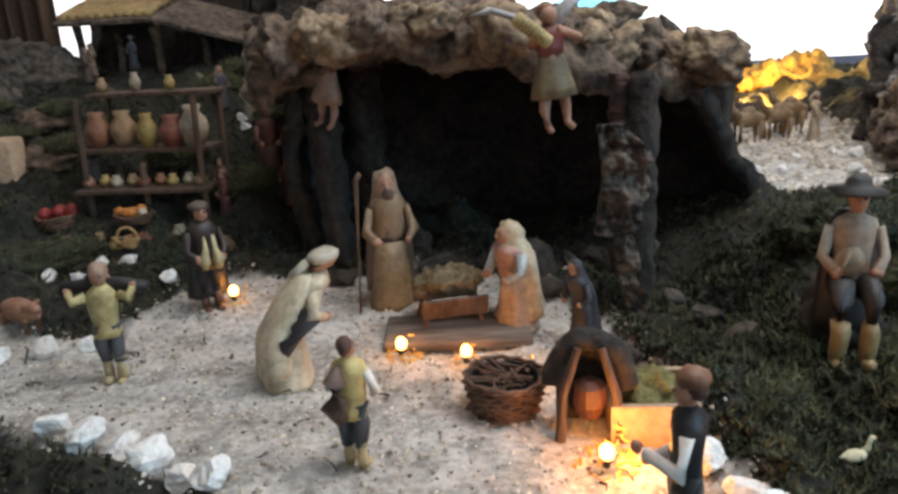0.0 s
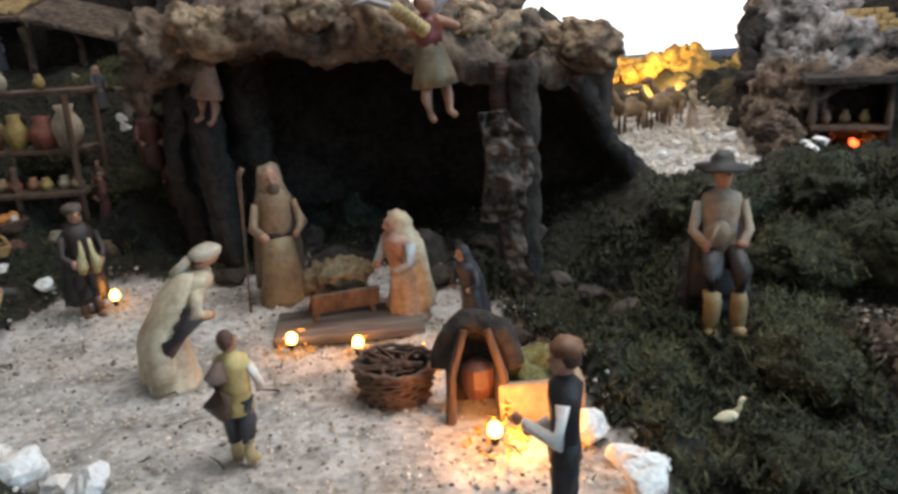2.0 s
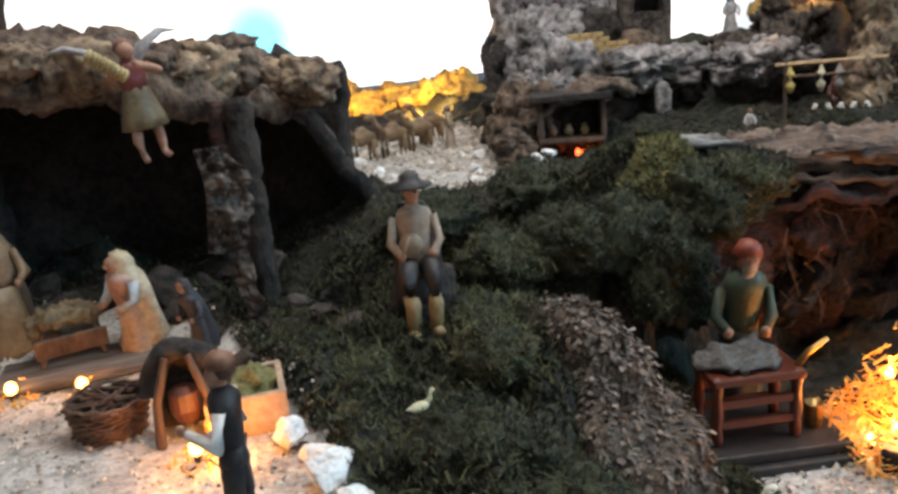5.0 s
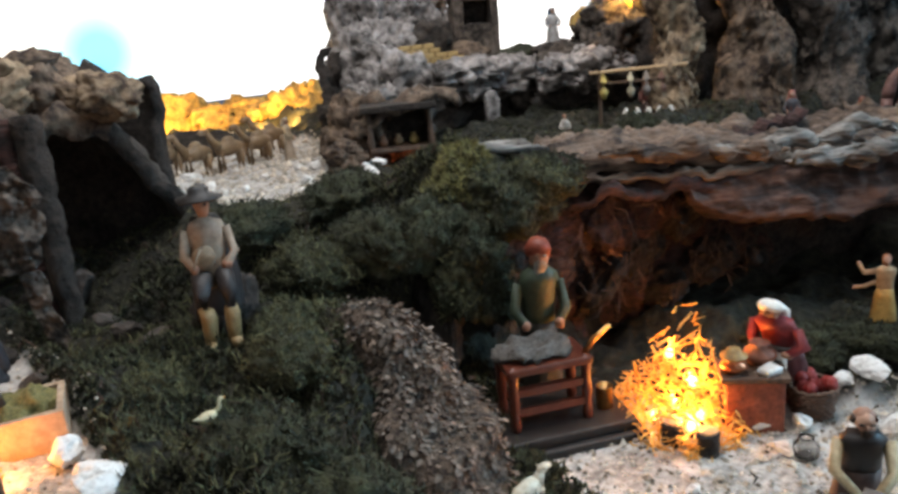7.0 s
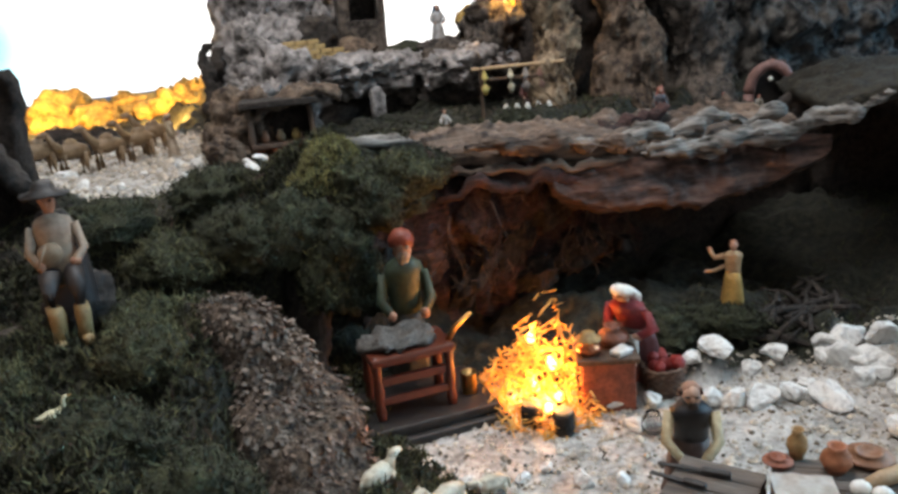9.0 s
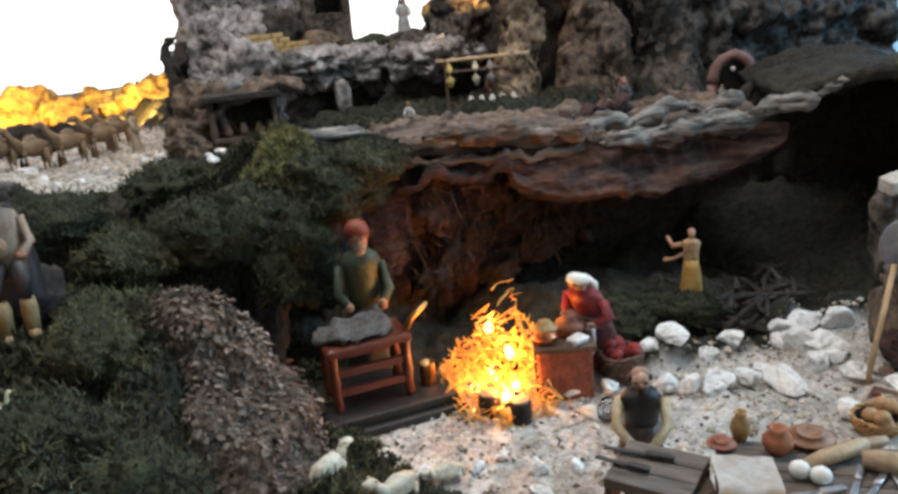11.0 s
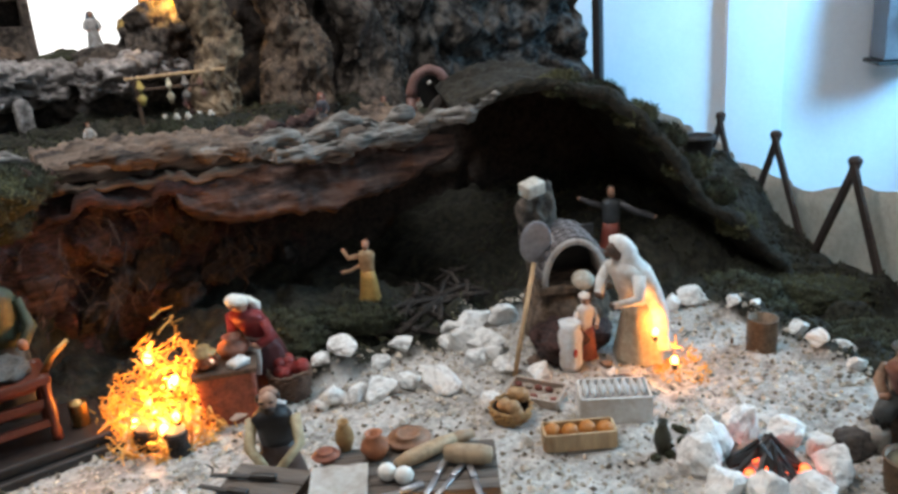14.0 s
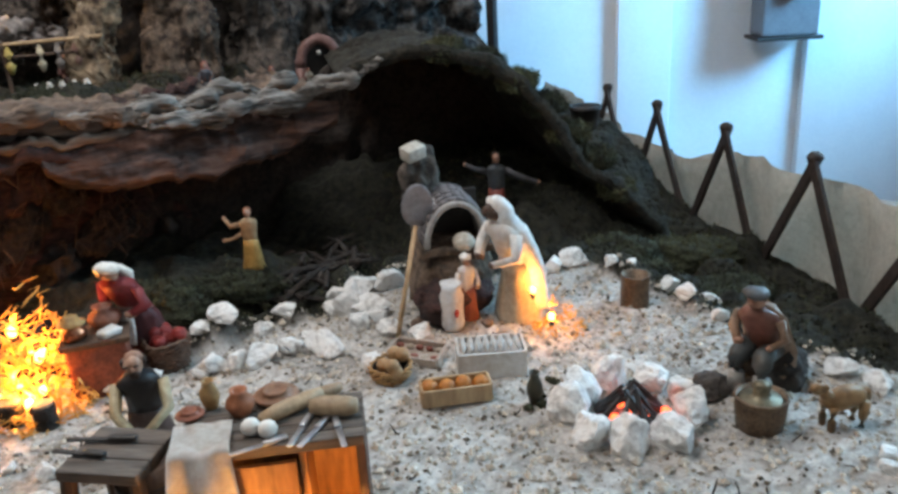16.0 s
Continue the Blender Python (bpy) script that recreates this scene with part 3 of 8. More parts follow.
slab("lip_bark", [(1.27, 0.80, 0.15), (1.37, 0.765, 0.152), (1.45, 0.735, 0.163), (1.6, 0.675, 0.163), (1.70, 0.62, 0.165), (1.77, 0.55, 0.17)], (-0.035, -0.045, -0.09), 0.03, M_LIP, "brown cork lip curling over the hollow", "bark", n=130, m=30, seed=19, amp=0.035, size=0.08, taper=0.9, ragged_by=0.12)
slab("ledge_bark", [(1.30, 0.80, 0.175), (1.5, 0.72, 0.175), (1.68, 0.65, 0.17), (1.77, 0.57, 0.19)], (0.16, 0.36, 0.0), 0.03, M_CORK_LOG, "brown bark sheet roofing the hollow", "bark", n=80, m=30, seed=23, amp=0.025, size=0.06)
def bark_log(line, r0, r1, label, seed, material):
    """A long weathered log with furrows along it."""
    pts = [Vector(p) for p in line]
    n = 90
    fine = []
    for i in range(n + 1):
        u = i / n * (len(pts) - 1)
        k = min(int(u), len(pts) - 2)
        fine.append(pts[k].lerp(pts[k + 1], u - k) + Vector((0, 0, 0.006 * math.sin(i * 0.21 + seed))))
    for _ in range(6):
        fine = [fine[0]] + [(a + b * 2 + c) / 4 for a, b, c in zip(fine, fine[1:], fine[2:])] + [fine[-1]]
    bm = bmesh.new()
    tube(bm, fine, [(r0 + (r1 - r0) * i / n) * (0.5 + 0.5 * min(1, 6 * i / n, 6 * (1 - i / n))) for i in range(n + 1)], 0, 44, 0.75)
    rough_up(bm, 0.013, 0.02, seed, ridged=True, grain=(0.25, 0.25, 1.3))
    rough_up(bm, 0.014, 0.06, seed + 2)
    return finish("grey_log", bm, material, None, label, "log")


bark_log([(1.42, 0.70, 0.178), (1.55, 0.655, 0.185), (1.68, 0.60, 0.193), (1.76, 0.53, 0.215), (1.81, 0.465, 0.25)], 0.022, 0.018, "long grey weathered log on the ledge", 20, M_GREY_LOG)
bark_log([(1.30, 0.80, 0.205), (1.45, 0.76, 0.205), (1.6, 0.72, 0.207), (1.74, 0.64, 0.215)], 0.016, 0.013, "thin grey weathered log behind the long one", 26, M_GREY_LOG)
bark_log([(1.12, 0.86, 0.225), (1.25, 0.79, 0.222), (1.36, 0.755, 0.205), (1.45, 0.735, 0.192)], 0.012, 0.010, "thin brown split log on the ledge", 25, M_CORK_LOG)
for i, (x, y, z, sx, sz, k) in enumerate(((1.06, 0.93, 0.03, .055, .06, 1), (1.17, 0.90, 0.075, .06, .045, 0), (1.27, 0.92, 0.0, .06, .05, 2), (1.36, 0.90, 0.06, .05, .045, 2), (0.93, 0.90, 0.0, .05, .07, 2), (1.16, 0.93, -0.05, .07, .06, 2), (1.30, 0.90, -0.08, .06, .045, 2), (1.42, 0.90, -0.04, .06, .07, 2))):
    rock("hollow_rock", (x, y, z), (sx, 0.03, sz), (M_CORK_RED, M_LIP, M_DARKBARK)[k], "dark reddish cork lump in the wall of the hollow", "rock", "cork lumps in the hollow", (10 * i, 20, 15 * i), seed=140 + i, rough=0.5, ridged=True)

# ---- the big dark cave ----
# the vault's dark tone also stands in for the shade inside the cave
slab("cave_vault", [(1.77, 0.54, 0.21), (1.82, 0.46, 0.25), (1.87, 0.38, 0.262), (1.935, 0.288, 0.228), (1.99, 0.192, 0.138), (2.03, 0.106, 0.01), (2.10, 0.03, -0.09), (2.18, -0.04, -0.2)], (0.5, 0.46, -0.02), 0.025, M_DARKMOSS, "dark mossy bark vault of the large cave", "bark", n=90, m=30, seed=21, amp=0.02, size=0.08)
# unseen dark sheets added so that the cave's depth stays black
slab("bark_screen", [(1.45, 0.98, -0.2), (1.75, 0.97, -0.2), (2.0, 0.9, -0.2), (2.2, 0.82, -0.2)], (0.0, -0.02, 0.37), 0.03, M_DARKBARK, "added dark sheet closing the cave's back for its shade", "bark", n=40, m=20, seed=22, amp=0.03)
slab("bark_screen", [(2.16, 0.83, -0.2), (2.34, 0.71, -0.24), (2.45, 0.6, -0.33), (2.52, 0.52, -0.40), (2.58, 0.45, -0.48)], (0.0, -0.02, 0.43), 0.03, M_DARKBARK, "added dark sheet closing the cave's back for its shade", "bark", n=30, m=20, seed=24, amp=0.03)

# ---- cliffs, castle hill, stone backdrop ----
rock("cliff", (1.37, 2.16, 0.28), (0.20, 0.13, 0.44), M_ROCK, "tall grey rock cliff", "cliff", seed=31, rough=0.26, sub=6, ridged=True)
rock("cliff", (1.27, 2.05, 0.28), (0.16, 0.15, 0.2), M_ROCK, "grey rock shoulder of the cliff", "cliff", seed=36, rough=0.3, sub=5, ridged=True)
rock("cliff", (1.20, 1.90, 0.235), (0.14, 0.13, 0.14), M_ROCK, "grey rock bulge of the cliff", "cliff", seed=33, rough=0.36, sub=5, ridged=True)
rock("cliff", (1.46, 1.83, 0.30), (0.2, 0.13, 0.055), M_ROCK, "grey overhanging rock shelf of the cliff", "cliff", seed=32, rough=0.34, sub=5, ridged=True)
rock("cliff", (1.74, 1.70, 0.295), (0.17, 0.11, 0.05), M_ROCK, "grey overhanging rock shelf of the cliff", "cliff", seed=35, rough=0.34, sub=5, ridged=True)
# the recess's shade is put into the dark rock colour of these two
rock("cliff", (1.45, 1.93, 0.19), (0.36, 0.1, 0.14), M_ROCK_DARK, "rock face under the shelf, coloured dark for the recess's shade", "cliff", seed=37, rough=0.34, sub=5, ridged=True)
rock("cliff", (1.80, 1.80, 0.20), (0.26, 0.1, 0.14), M_ROCK_DARK, "rock face under the shelf, coloured dark for the recess's shade", "cliff", seed=38, rough=0.34, sub=5, ridged=True)
rock("cliff", (1.04, 1.74, 0.19), (0.085, 0.11, 0.10), M_CORK, "brown cork rock at the foot of the cliff", "cliff", seed=39, rough=0.4, sub=5, ridged=True)
rock("cliff", (0.95, 1.62, 0.165), (0.05, 0.06, 0.05), M_CORK, "brown cork rock at the foot of the cliff", "cliff", seed=30, rough=0.4, sub=5, ridged=True)
slab("cliff_bark", [(1.005, 1.95, 0.13), (1.05, 2.0, 0.13), (1.10, 2.04, 0.13)], (0.05, 0.03, 0.27), 0.03, M_DARKBARK, "dark jagged bark leaning on the cliff", "bark", n=34, m=34, seed=34, amp=0.03, size=0.05, ragged_by=0.3)


def bark_column(c, s, seed, material, label):
    bm = bmesh.new()
    n = 70
    pts = [(c[0] + 0.02 * math.sin(i * 0.11 + seed), c[1] + 0.12 * i / n, c[2] + s[2] * i / n) for i in range(n + 1)]
    tube(bm, pts, [s[0] * (1.12 - 0.25 * i / n) for i in range(n + 1)], 0, 72, flat=s[1] / s[0])
    rough_up(bm, 0.022, 0.036, seed, ridged=True, grain=(1, 1, 0.2))
    rough_up(bm, 0.008, 0.014, seed + 1, ridged=True, grain=(1, 1, 0.6))
    rough_up(bm, 0.03, 0.15, seed + 3)
    return finish("bark_column", bm, material, None, label, "bark")


def scaly_stump():
    """A broad leaning stump covered with small overlapping bark scales."""
    rs = random.Random(14)
    ob = thing("cork_stump", Matrix(), "broad stump covered with scaly brown cork bark", "bark")
    a, b, c = Vector((0.655, 0.84, 0.075)), Vector((0.645, 0.765, 0.0)), Vector((0.645, 0.665, -0.19))
    core = bmesh.new()
    n = 30
    line = [a.lerp(b, i / n).lerp(b.lerp(c, i / n), i / n) for i in range(n + 1)]
    radii = [0.028 + 0.105 * (i / n) ** 0.8 for i in range(n + 1)]
    tube(core, line, radii, 0, 40)
    rough_up(core, 0.035, 0.07, 14)
    core.normal_update()
    spots = [(v.co.copy(), v.normal.copy()) for v in core.verts if v.normal.y < 0.3]
    part("core", core, M_CORK_SCALE, ob, "dark inner bark", True)
    bm = bmesh.new()
    for k in range(4200):
        p, nrm = spots[rs.randrange(len(spots))]
        p = p + Vector((rs.gauss(0, 0.004), rs.gauss(0, 0.004), rs.gauss(0, 0.004)))
        up = (Vector((0.1, 0.35, 1.0)) - nrm * nrm.dot(Vector((0.1, 0.35, 1.0)))).normalized()
        side = up.cross(nrm).normalized()
        w, h, lift = rs.uniform(0.0012, 0.0042), rs.uniform(0.0018, 0.0055), rs.uniform(0.0, 0.006)
        tw = rs.gauss(0, 0.8)
        u2, s2 = up * math.cos(tw) + side * math.sin(tw), side * math.cos(tw) - up * math.sin(tw)
        low = [bm.verts.new(p + s2 * (w * x) + u2 * (h * y) + nrm * (lift * z)) for x, y, z in ((-0.9, -1, 1.0), (0.8, -1.1, 1.0), (1.0, 0.2, 0.6), (0.3, 1.0, 0.0), (-0.6, 0.9, 0.0), (-1.1, 0.1, 0.6))]
        deep = bm.verts.new(p - nrm * 0.004)
        bm.faces.new(low)
        for i in range(6):
            bm.faces.new((low[(i + 1) % 6], low[i], deep))
    scales = part("scaly_bark", bm, mat("bark_scale", (0.24, 0.185, 0.145), (0.035, 0.025, 0.02), 22, 0.9, 0.4, 3, island=0.6), ob, "small brown bark scales")
    tagged(scales, "small brown bark scales", kind="stuff")


scaly_stump()


bark_column((1.81, 1.32, 0.11), (0.05, 0.045, 0.5), 41, M_CORK_LIGHT, "upright pale cork bark column")
bark_column((2.02, 1.25, 0.11), (0.085, 0.06, 0.55), 42, M_CORK, "upright brown cork bark column")
bark_column((2.27, 1.24, 0.10), (0.085, 0.06, 0.55), 43, M_CORK_GREY, "upright grey cork bark column")
bark_column((2.44, 1.30, 0.10), (0.06, 0.05, 0.5), 46, M_CORK_GREY, "upright grey cork bark column")
slab("bark_screen", [(1.93, 1.64, 0.1), (2.0, 1.52, 0.1), (2.15, 1.42, 0.1), (2.45, 1.36, 0.1)], (0, 0.05, 0.62), 0.03, M_DARKBARK, "dark mossy bark behind the columns", "bark", n=50, m=30, seed=44, amp=0.05)
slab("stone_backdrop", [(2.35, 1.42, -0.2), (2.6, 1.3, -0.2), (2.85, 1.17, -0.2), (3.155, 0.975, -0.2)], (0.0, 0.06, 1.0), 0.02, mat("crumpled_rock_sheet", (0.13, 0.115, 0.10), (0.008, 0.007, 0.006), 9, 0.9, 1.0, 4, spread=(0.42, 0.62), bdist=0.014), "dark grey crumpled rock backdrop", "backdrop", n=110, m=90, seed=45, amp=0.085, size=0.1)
bm = bmesh.new()
box(bm, (3.19, 0.965, 0.3), (0.035, 0.03, 1.1), bevel=0.003)
finish("backdrop_post", bm, M_BLACKWOOD, None, "black wooden edge post of the rock backdrop", "post")


# ---- moss tufts and gravel, strewn over the ground ----
def strew_tufts(name, count, x0, x1, y0, y1, length, material, label, seed, dry=False, blades=5):
    rs = np.random.RandomState(seed)
    X, Y = rs.uniform(x0, x1, count), rs.uniform(y0, y1, count)
    # no tufts in hollow and cave: bare dark ground stands in for shade
    dark = (X > 0.86) & (Y > 0.62 + 0.06 * lumps(X, Y, 0.09)) & (Y < 0.98) & (X < 2.15) | (X > 1.5) & (Y > 0.46 - 0.8 * np.clip(X - 1.6, 0, 1)) & (Y < 0.98) & (X < 2.0)
    ok = ~dark & (sandy(X, Y) < 0.004) & (lumps(X, Y, 0.11 if dry else 0.06) > (0.12 if dry else -0.18))
    X, Y = X[ok], Y[ok]
    Z = height(X, Y)
    n = len(X)
    a = rs.uniform(0, 6.283, (n, blades))
    tilt = rs.uniform(0.25, 1.0, (n, blades))
    ln = length * rs.uniform(0.5, 1.3, (n, blades))
    w = 0.0011 + 0.0008 * rs.rand(n, blades)
    base = np.stack([X, Y, Z - 0.002], -1)[:, None, :]
    tip = base + np.stack([np.cos(a) * np.sin(tilt), np.sin(a) * np.sin(tilt), np.cos(tilt)], -1) * ln[..., None]
    side = np.stack([-np.sin(a), np.cos(a), np.zeros_like(a)], -1) * w[..., None]
    mid = base * 0.45 + tip * 0.55
    v = np.stack([base - side * 0.6 + 0 * tip, base + side * 0.6 + 0 * tip, mid + side, tip, mid - side], 2).reshape(-1, 3)
    m = len(v) // 5
    f = (np.arange(m)[:, None] * 5 + np.arange(5)[None, :]).tolist()
    me = bpy.data.meshes.new(name)
    me.from_pydata(v.tolist(), [], f)
    me.materials.append(material)
    return tagged(new(name, me), label, "moss", kind="stuff")


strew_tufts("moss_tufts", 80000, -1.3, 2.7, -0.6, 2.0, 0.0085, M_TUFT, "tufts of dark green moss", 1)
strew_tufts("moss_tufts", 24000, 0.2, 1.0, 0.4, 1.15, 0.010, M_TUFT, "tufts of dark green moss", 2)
strew_tufts("dry_moss_tufts", 12000, -1.0, 2.5, 0.3, 1.6, 0.009, M_TUFT_DRY, "tufts of dry yellow moss", 3, dry=True)


def strew_grains(name, count, area_poly, smin, smax, material, label, seed, power=3.0):
    rs = np.random.RandomState(seed)
    xs, ys = [p[0] for p in area_poly], [p[1] for p in area_poly]
    X, Y = rs.uniform(min(xs), max(xs), count), rs.uniform(min(ys), max(ys), count)
    ok = inside(X, Y, area_poly) > -0.03
    X, Y = X[ok], Y[ok]
    Z = height(X, Y)
    n = len(X)
    s = smin + (smax - smin) * rs.rand(n) ** power
    oct_v = np.array([(1, 0, 0), (0, 1, 0), (-1, 0, 0), (0, -1, 0), (0, 0, 0.8), (0, 0, -0.8)], float)
    v = oct_v[None] * s[:, None, None] * rs.uniform(0.6, 1.35, (n, 6, 3))
    ang = rs.uniform(0, 6.283, n)
    c, q = np.cos(ang), np.sin(ang)
    vx = v[..., 0] * c[:, None] - v[..., 1] * q[:, None]
    vy = v[..., 0] * q[:, None] + v[..., 1] * c[:, None]
    v = np.stack([vx + X[:, None], vy + Y[:, None], v[..., 2] + Z[:, None] + 0.3 * s[:, None]], -1).reshape(-1, 3)
    tri = np.array([(0, 1, 4), (1, 2, 4), (2, 3, 4), (3, 0, 4), (1, 0, 5), (2, 1, 5), (3, 2, 5), (0, 3, 5)])
    f = (np.arange(n)[:, None, None] * 6 + tri[None]).reshape(-1, 3)
    me = bpy.data.meshes.new(name)
    me.from_pydata(v.tolist(), [], f.tolist())
    me.materials.append(material)
    return tagged(new(name, me), label, "gravel", kind="stuff")


M_GRAIN = mat("pale_grain", (0.62, 0.56, 0.47), (0.35, 0.3, 0.24), 20, 0.9, 0, 3, island=0.4)
M_GRAIN_DARK = mat("dark_grain", (0.2, 0.165, 0.13), (0.08, 0.065, 0.05), 20, 0.9, 0, 3, island=0.5)
strew_grains("sand_grains", 15000, PLAZA, 0.001, 0.0042, M_GRAIN, "pale grains of crushed stone", 11)
strew_grains("sand_grains", 22000, YARD, 0.001, 0.005, M_GRAIN, "pale grains of crushed stone", 12)
strew_grains("stone_chips", 1500, YARD, 0.003, 0.009, M_GRAIN, "grey-white stone chips on the yard", 16, 1.6)
strew_grains("gravel", 5000, PATH_AREA, 0.002, 0.012, M_GRAIN, "white gravel of the far path", 13)
strew_grains("dark_crumbs", 2400, PLAZA, 0.001, 0.004, M_GRAIN_DARK, "dark crumbs of bark on the sand", 14)
strew_grains("dark_crumbs", 7000, YARD, 0.001, 0.0055, M_GRAIN_DARK, "dark crumbs of bark on the sand", 15)


# ---- loose stones ----
def stone(x, y, r, seed, material=None, flat=0.75, z=None, label="rough white marble stone lying on the sand", group="white stones"):
    bm = bmesh.new()
    ball(bm, (0, 0, 0), 1, sub=3)
    rs = random.Random(seed)
    for _ in range(16):
        d = Vector((rs.gauss(0, 1), rs.gauss(0, 1), rs.gauss(0, 1))).normalized()
        k = rs.uniform(0.4, 0.78)
        for v in bm.verts:
            o = v.co.dot(d) - k
            if o > 0:
                v.co -= d * o * 0.92
    rough_up(bm, 0.1, 0.3, seed)
    zz = (ground_z(x, y) if z is None else z) + r * flat * 0.45
    bm.transform(pose(x, y, zz, rs.uniform(-25, 25), rs.uniform(-25, 25), rs.uniform(0, 360)) @ Matrix.Diagonal((r * rs.uniform(0.85, 1.25), r * rs.uniform(0.7, 1.0), r * flat, 1)))
    return finish("stone", bm, material or M_WHITE, None, label, "stone", group, smooth=False)


STONES = [(-0.59, 1.01, .027), (-0.535, 1.03, .02), (-0.66, 1.0, .022), (-0.65, 1.25, .02), (-0.60, 1.24, .022), (-0.55, 1.23, .019), (-0.48, 1.21, .018), (-0.44, 1.22, .016), (-0.71, 1.27, .022), (-0.42, 0.755, .034), (-0.375, 0.735, .03), (-0.335, 0.71, .034), (-0.29, 0.685, .026), (-0.255, 0.668, .026), (-0.465, 0.785, .03),
          (0.228, 0.668, .028), (0.25, 0.615, .025), (0.25, 0.57, .034), (0.262, 0.525, .026)]
for i, (x, y, r) in enumerate(STONES):
    stone(x, y, r, 100 + i, label="rough white stone edging the sand of the square", group="stones edging the square")
YSTONES = [(1.185, 0.485, .02), (1.225, 0.52, .018), (1.26, 0.508, .022), (1.30, 0.497, .017), (1.335, 0.478, .024), (1.385, 0.445, .02), (1.43, 0.43, .025), (1.50, 0.385, .022), (1.545, 0.41, .034), (1.60, 0.405, .036), (1.645, 0.365, .03), (1.555, 0.345, .02), (1.515, 0.295, .018), (1.47, 0.25, .014),
           (1.254, 0.424, 0.024), (1.276, 0.396, 0.03), (1.306, 0.372, 0.026), (1.347, 0.352, 0.028), (1.382, 0.309, 0.03), (1.403, 0.356, 0.018), (1.512, 0.367, 0.036), (1.535, 0.324, 0.036), (1.48, 0.253, 0.028), (1.368, 0.195, 0.026), (1.474, 0.305, 0.026), (1.231, 0.433, 0.018), (1.477, 0.178, 0.028)]
FAR_STONES = [(1.86, 0.115, .028), (1.825, 0.145, .022), (1.90, 0.09, .03), (1.79, 0.155, .02), (1.885, 0.005, .022), (1.905, -0.03, .016), (1.845, -0.12, .022), (1.80, -0.165, .024), (1.825, -0.2, .02), (1.765, -0.23, .018), (1.66, -0.43, .028), (1.63, -0.48, .024), (1.60, -0.53, .018), (1.46, -0.50, .018), (1.425, -0.51, .016)]
NEAR_STONES = [(0.83, 0.50, .018), (0.87, 0.475, .014), (0.905, 0.47, .016), (0.94, 0.46, .013), (1.115, 0.455, .022), (0.955, 0.40, .02), (0.925, 0.36, .018), (1.0, 0.375, .015), (1.0, 0.20, .02), (1.145, 0.52, .02)]
for i, (x, y, r) in enumerate(YSTONES + FAR_STONES + NEAR_STONES):
    stone(x, y, r * (1.25 if i < len(YSTONES) else 1.1), 200 + i, label="rough white stone edging the yard", group="stones edging the yard")
rs0 = random.Random(9)
for i in range(26):
    stone(rs0.uniform(0.58, 1.02), rs0.uniform(1.5, 2.25), rs0.uniform(0.012, 0.035), 300 + i, flat=0.6, label="white stone beside the far path", group="stones of the far path")
for i in range(9):
    a = i * 6.283 / 9
    stone(1.423 + 0.08 * math.cos(a), -0.197 + 0.08 * math.sin(a), 0.039, 400 + i, flat=0.95, label="white stone of the round fireplace ring", group="fireplace ring")


# ---- clay figures ----
SKIN = paint(0.46, 0.25, 0.165)


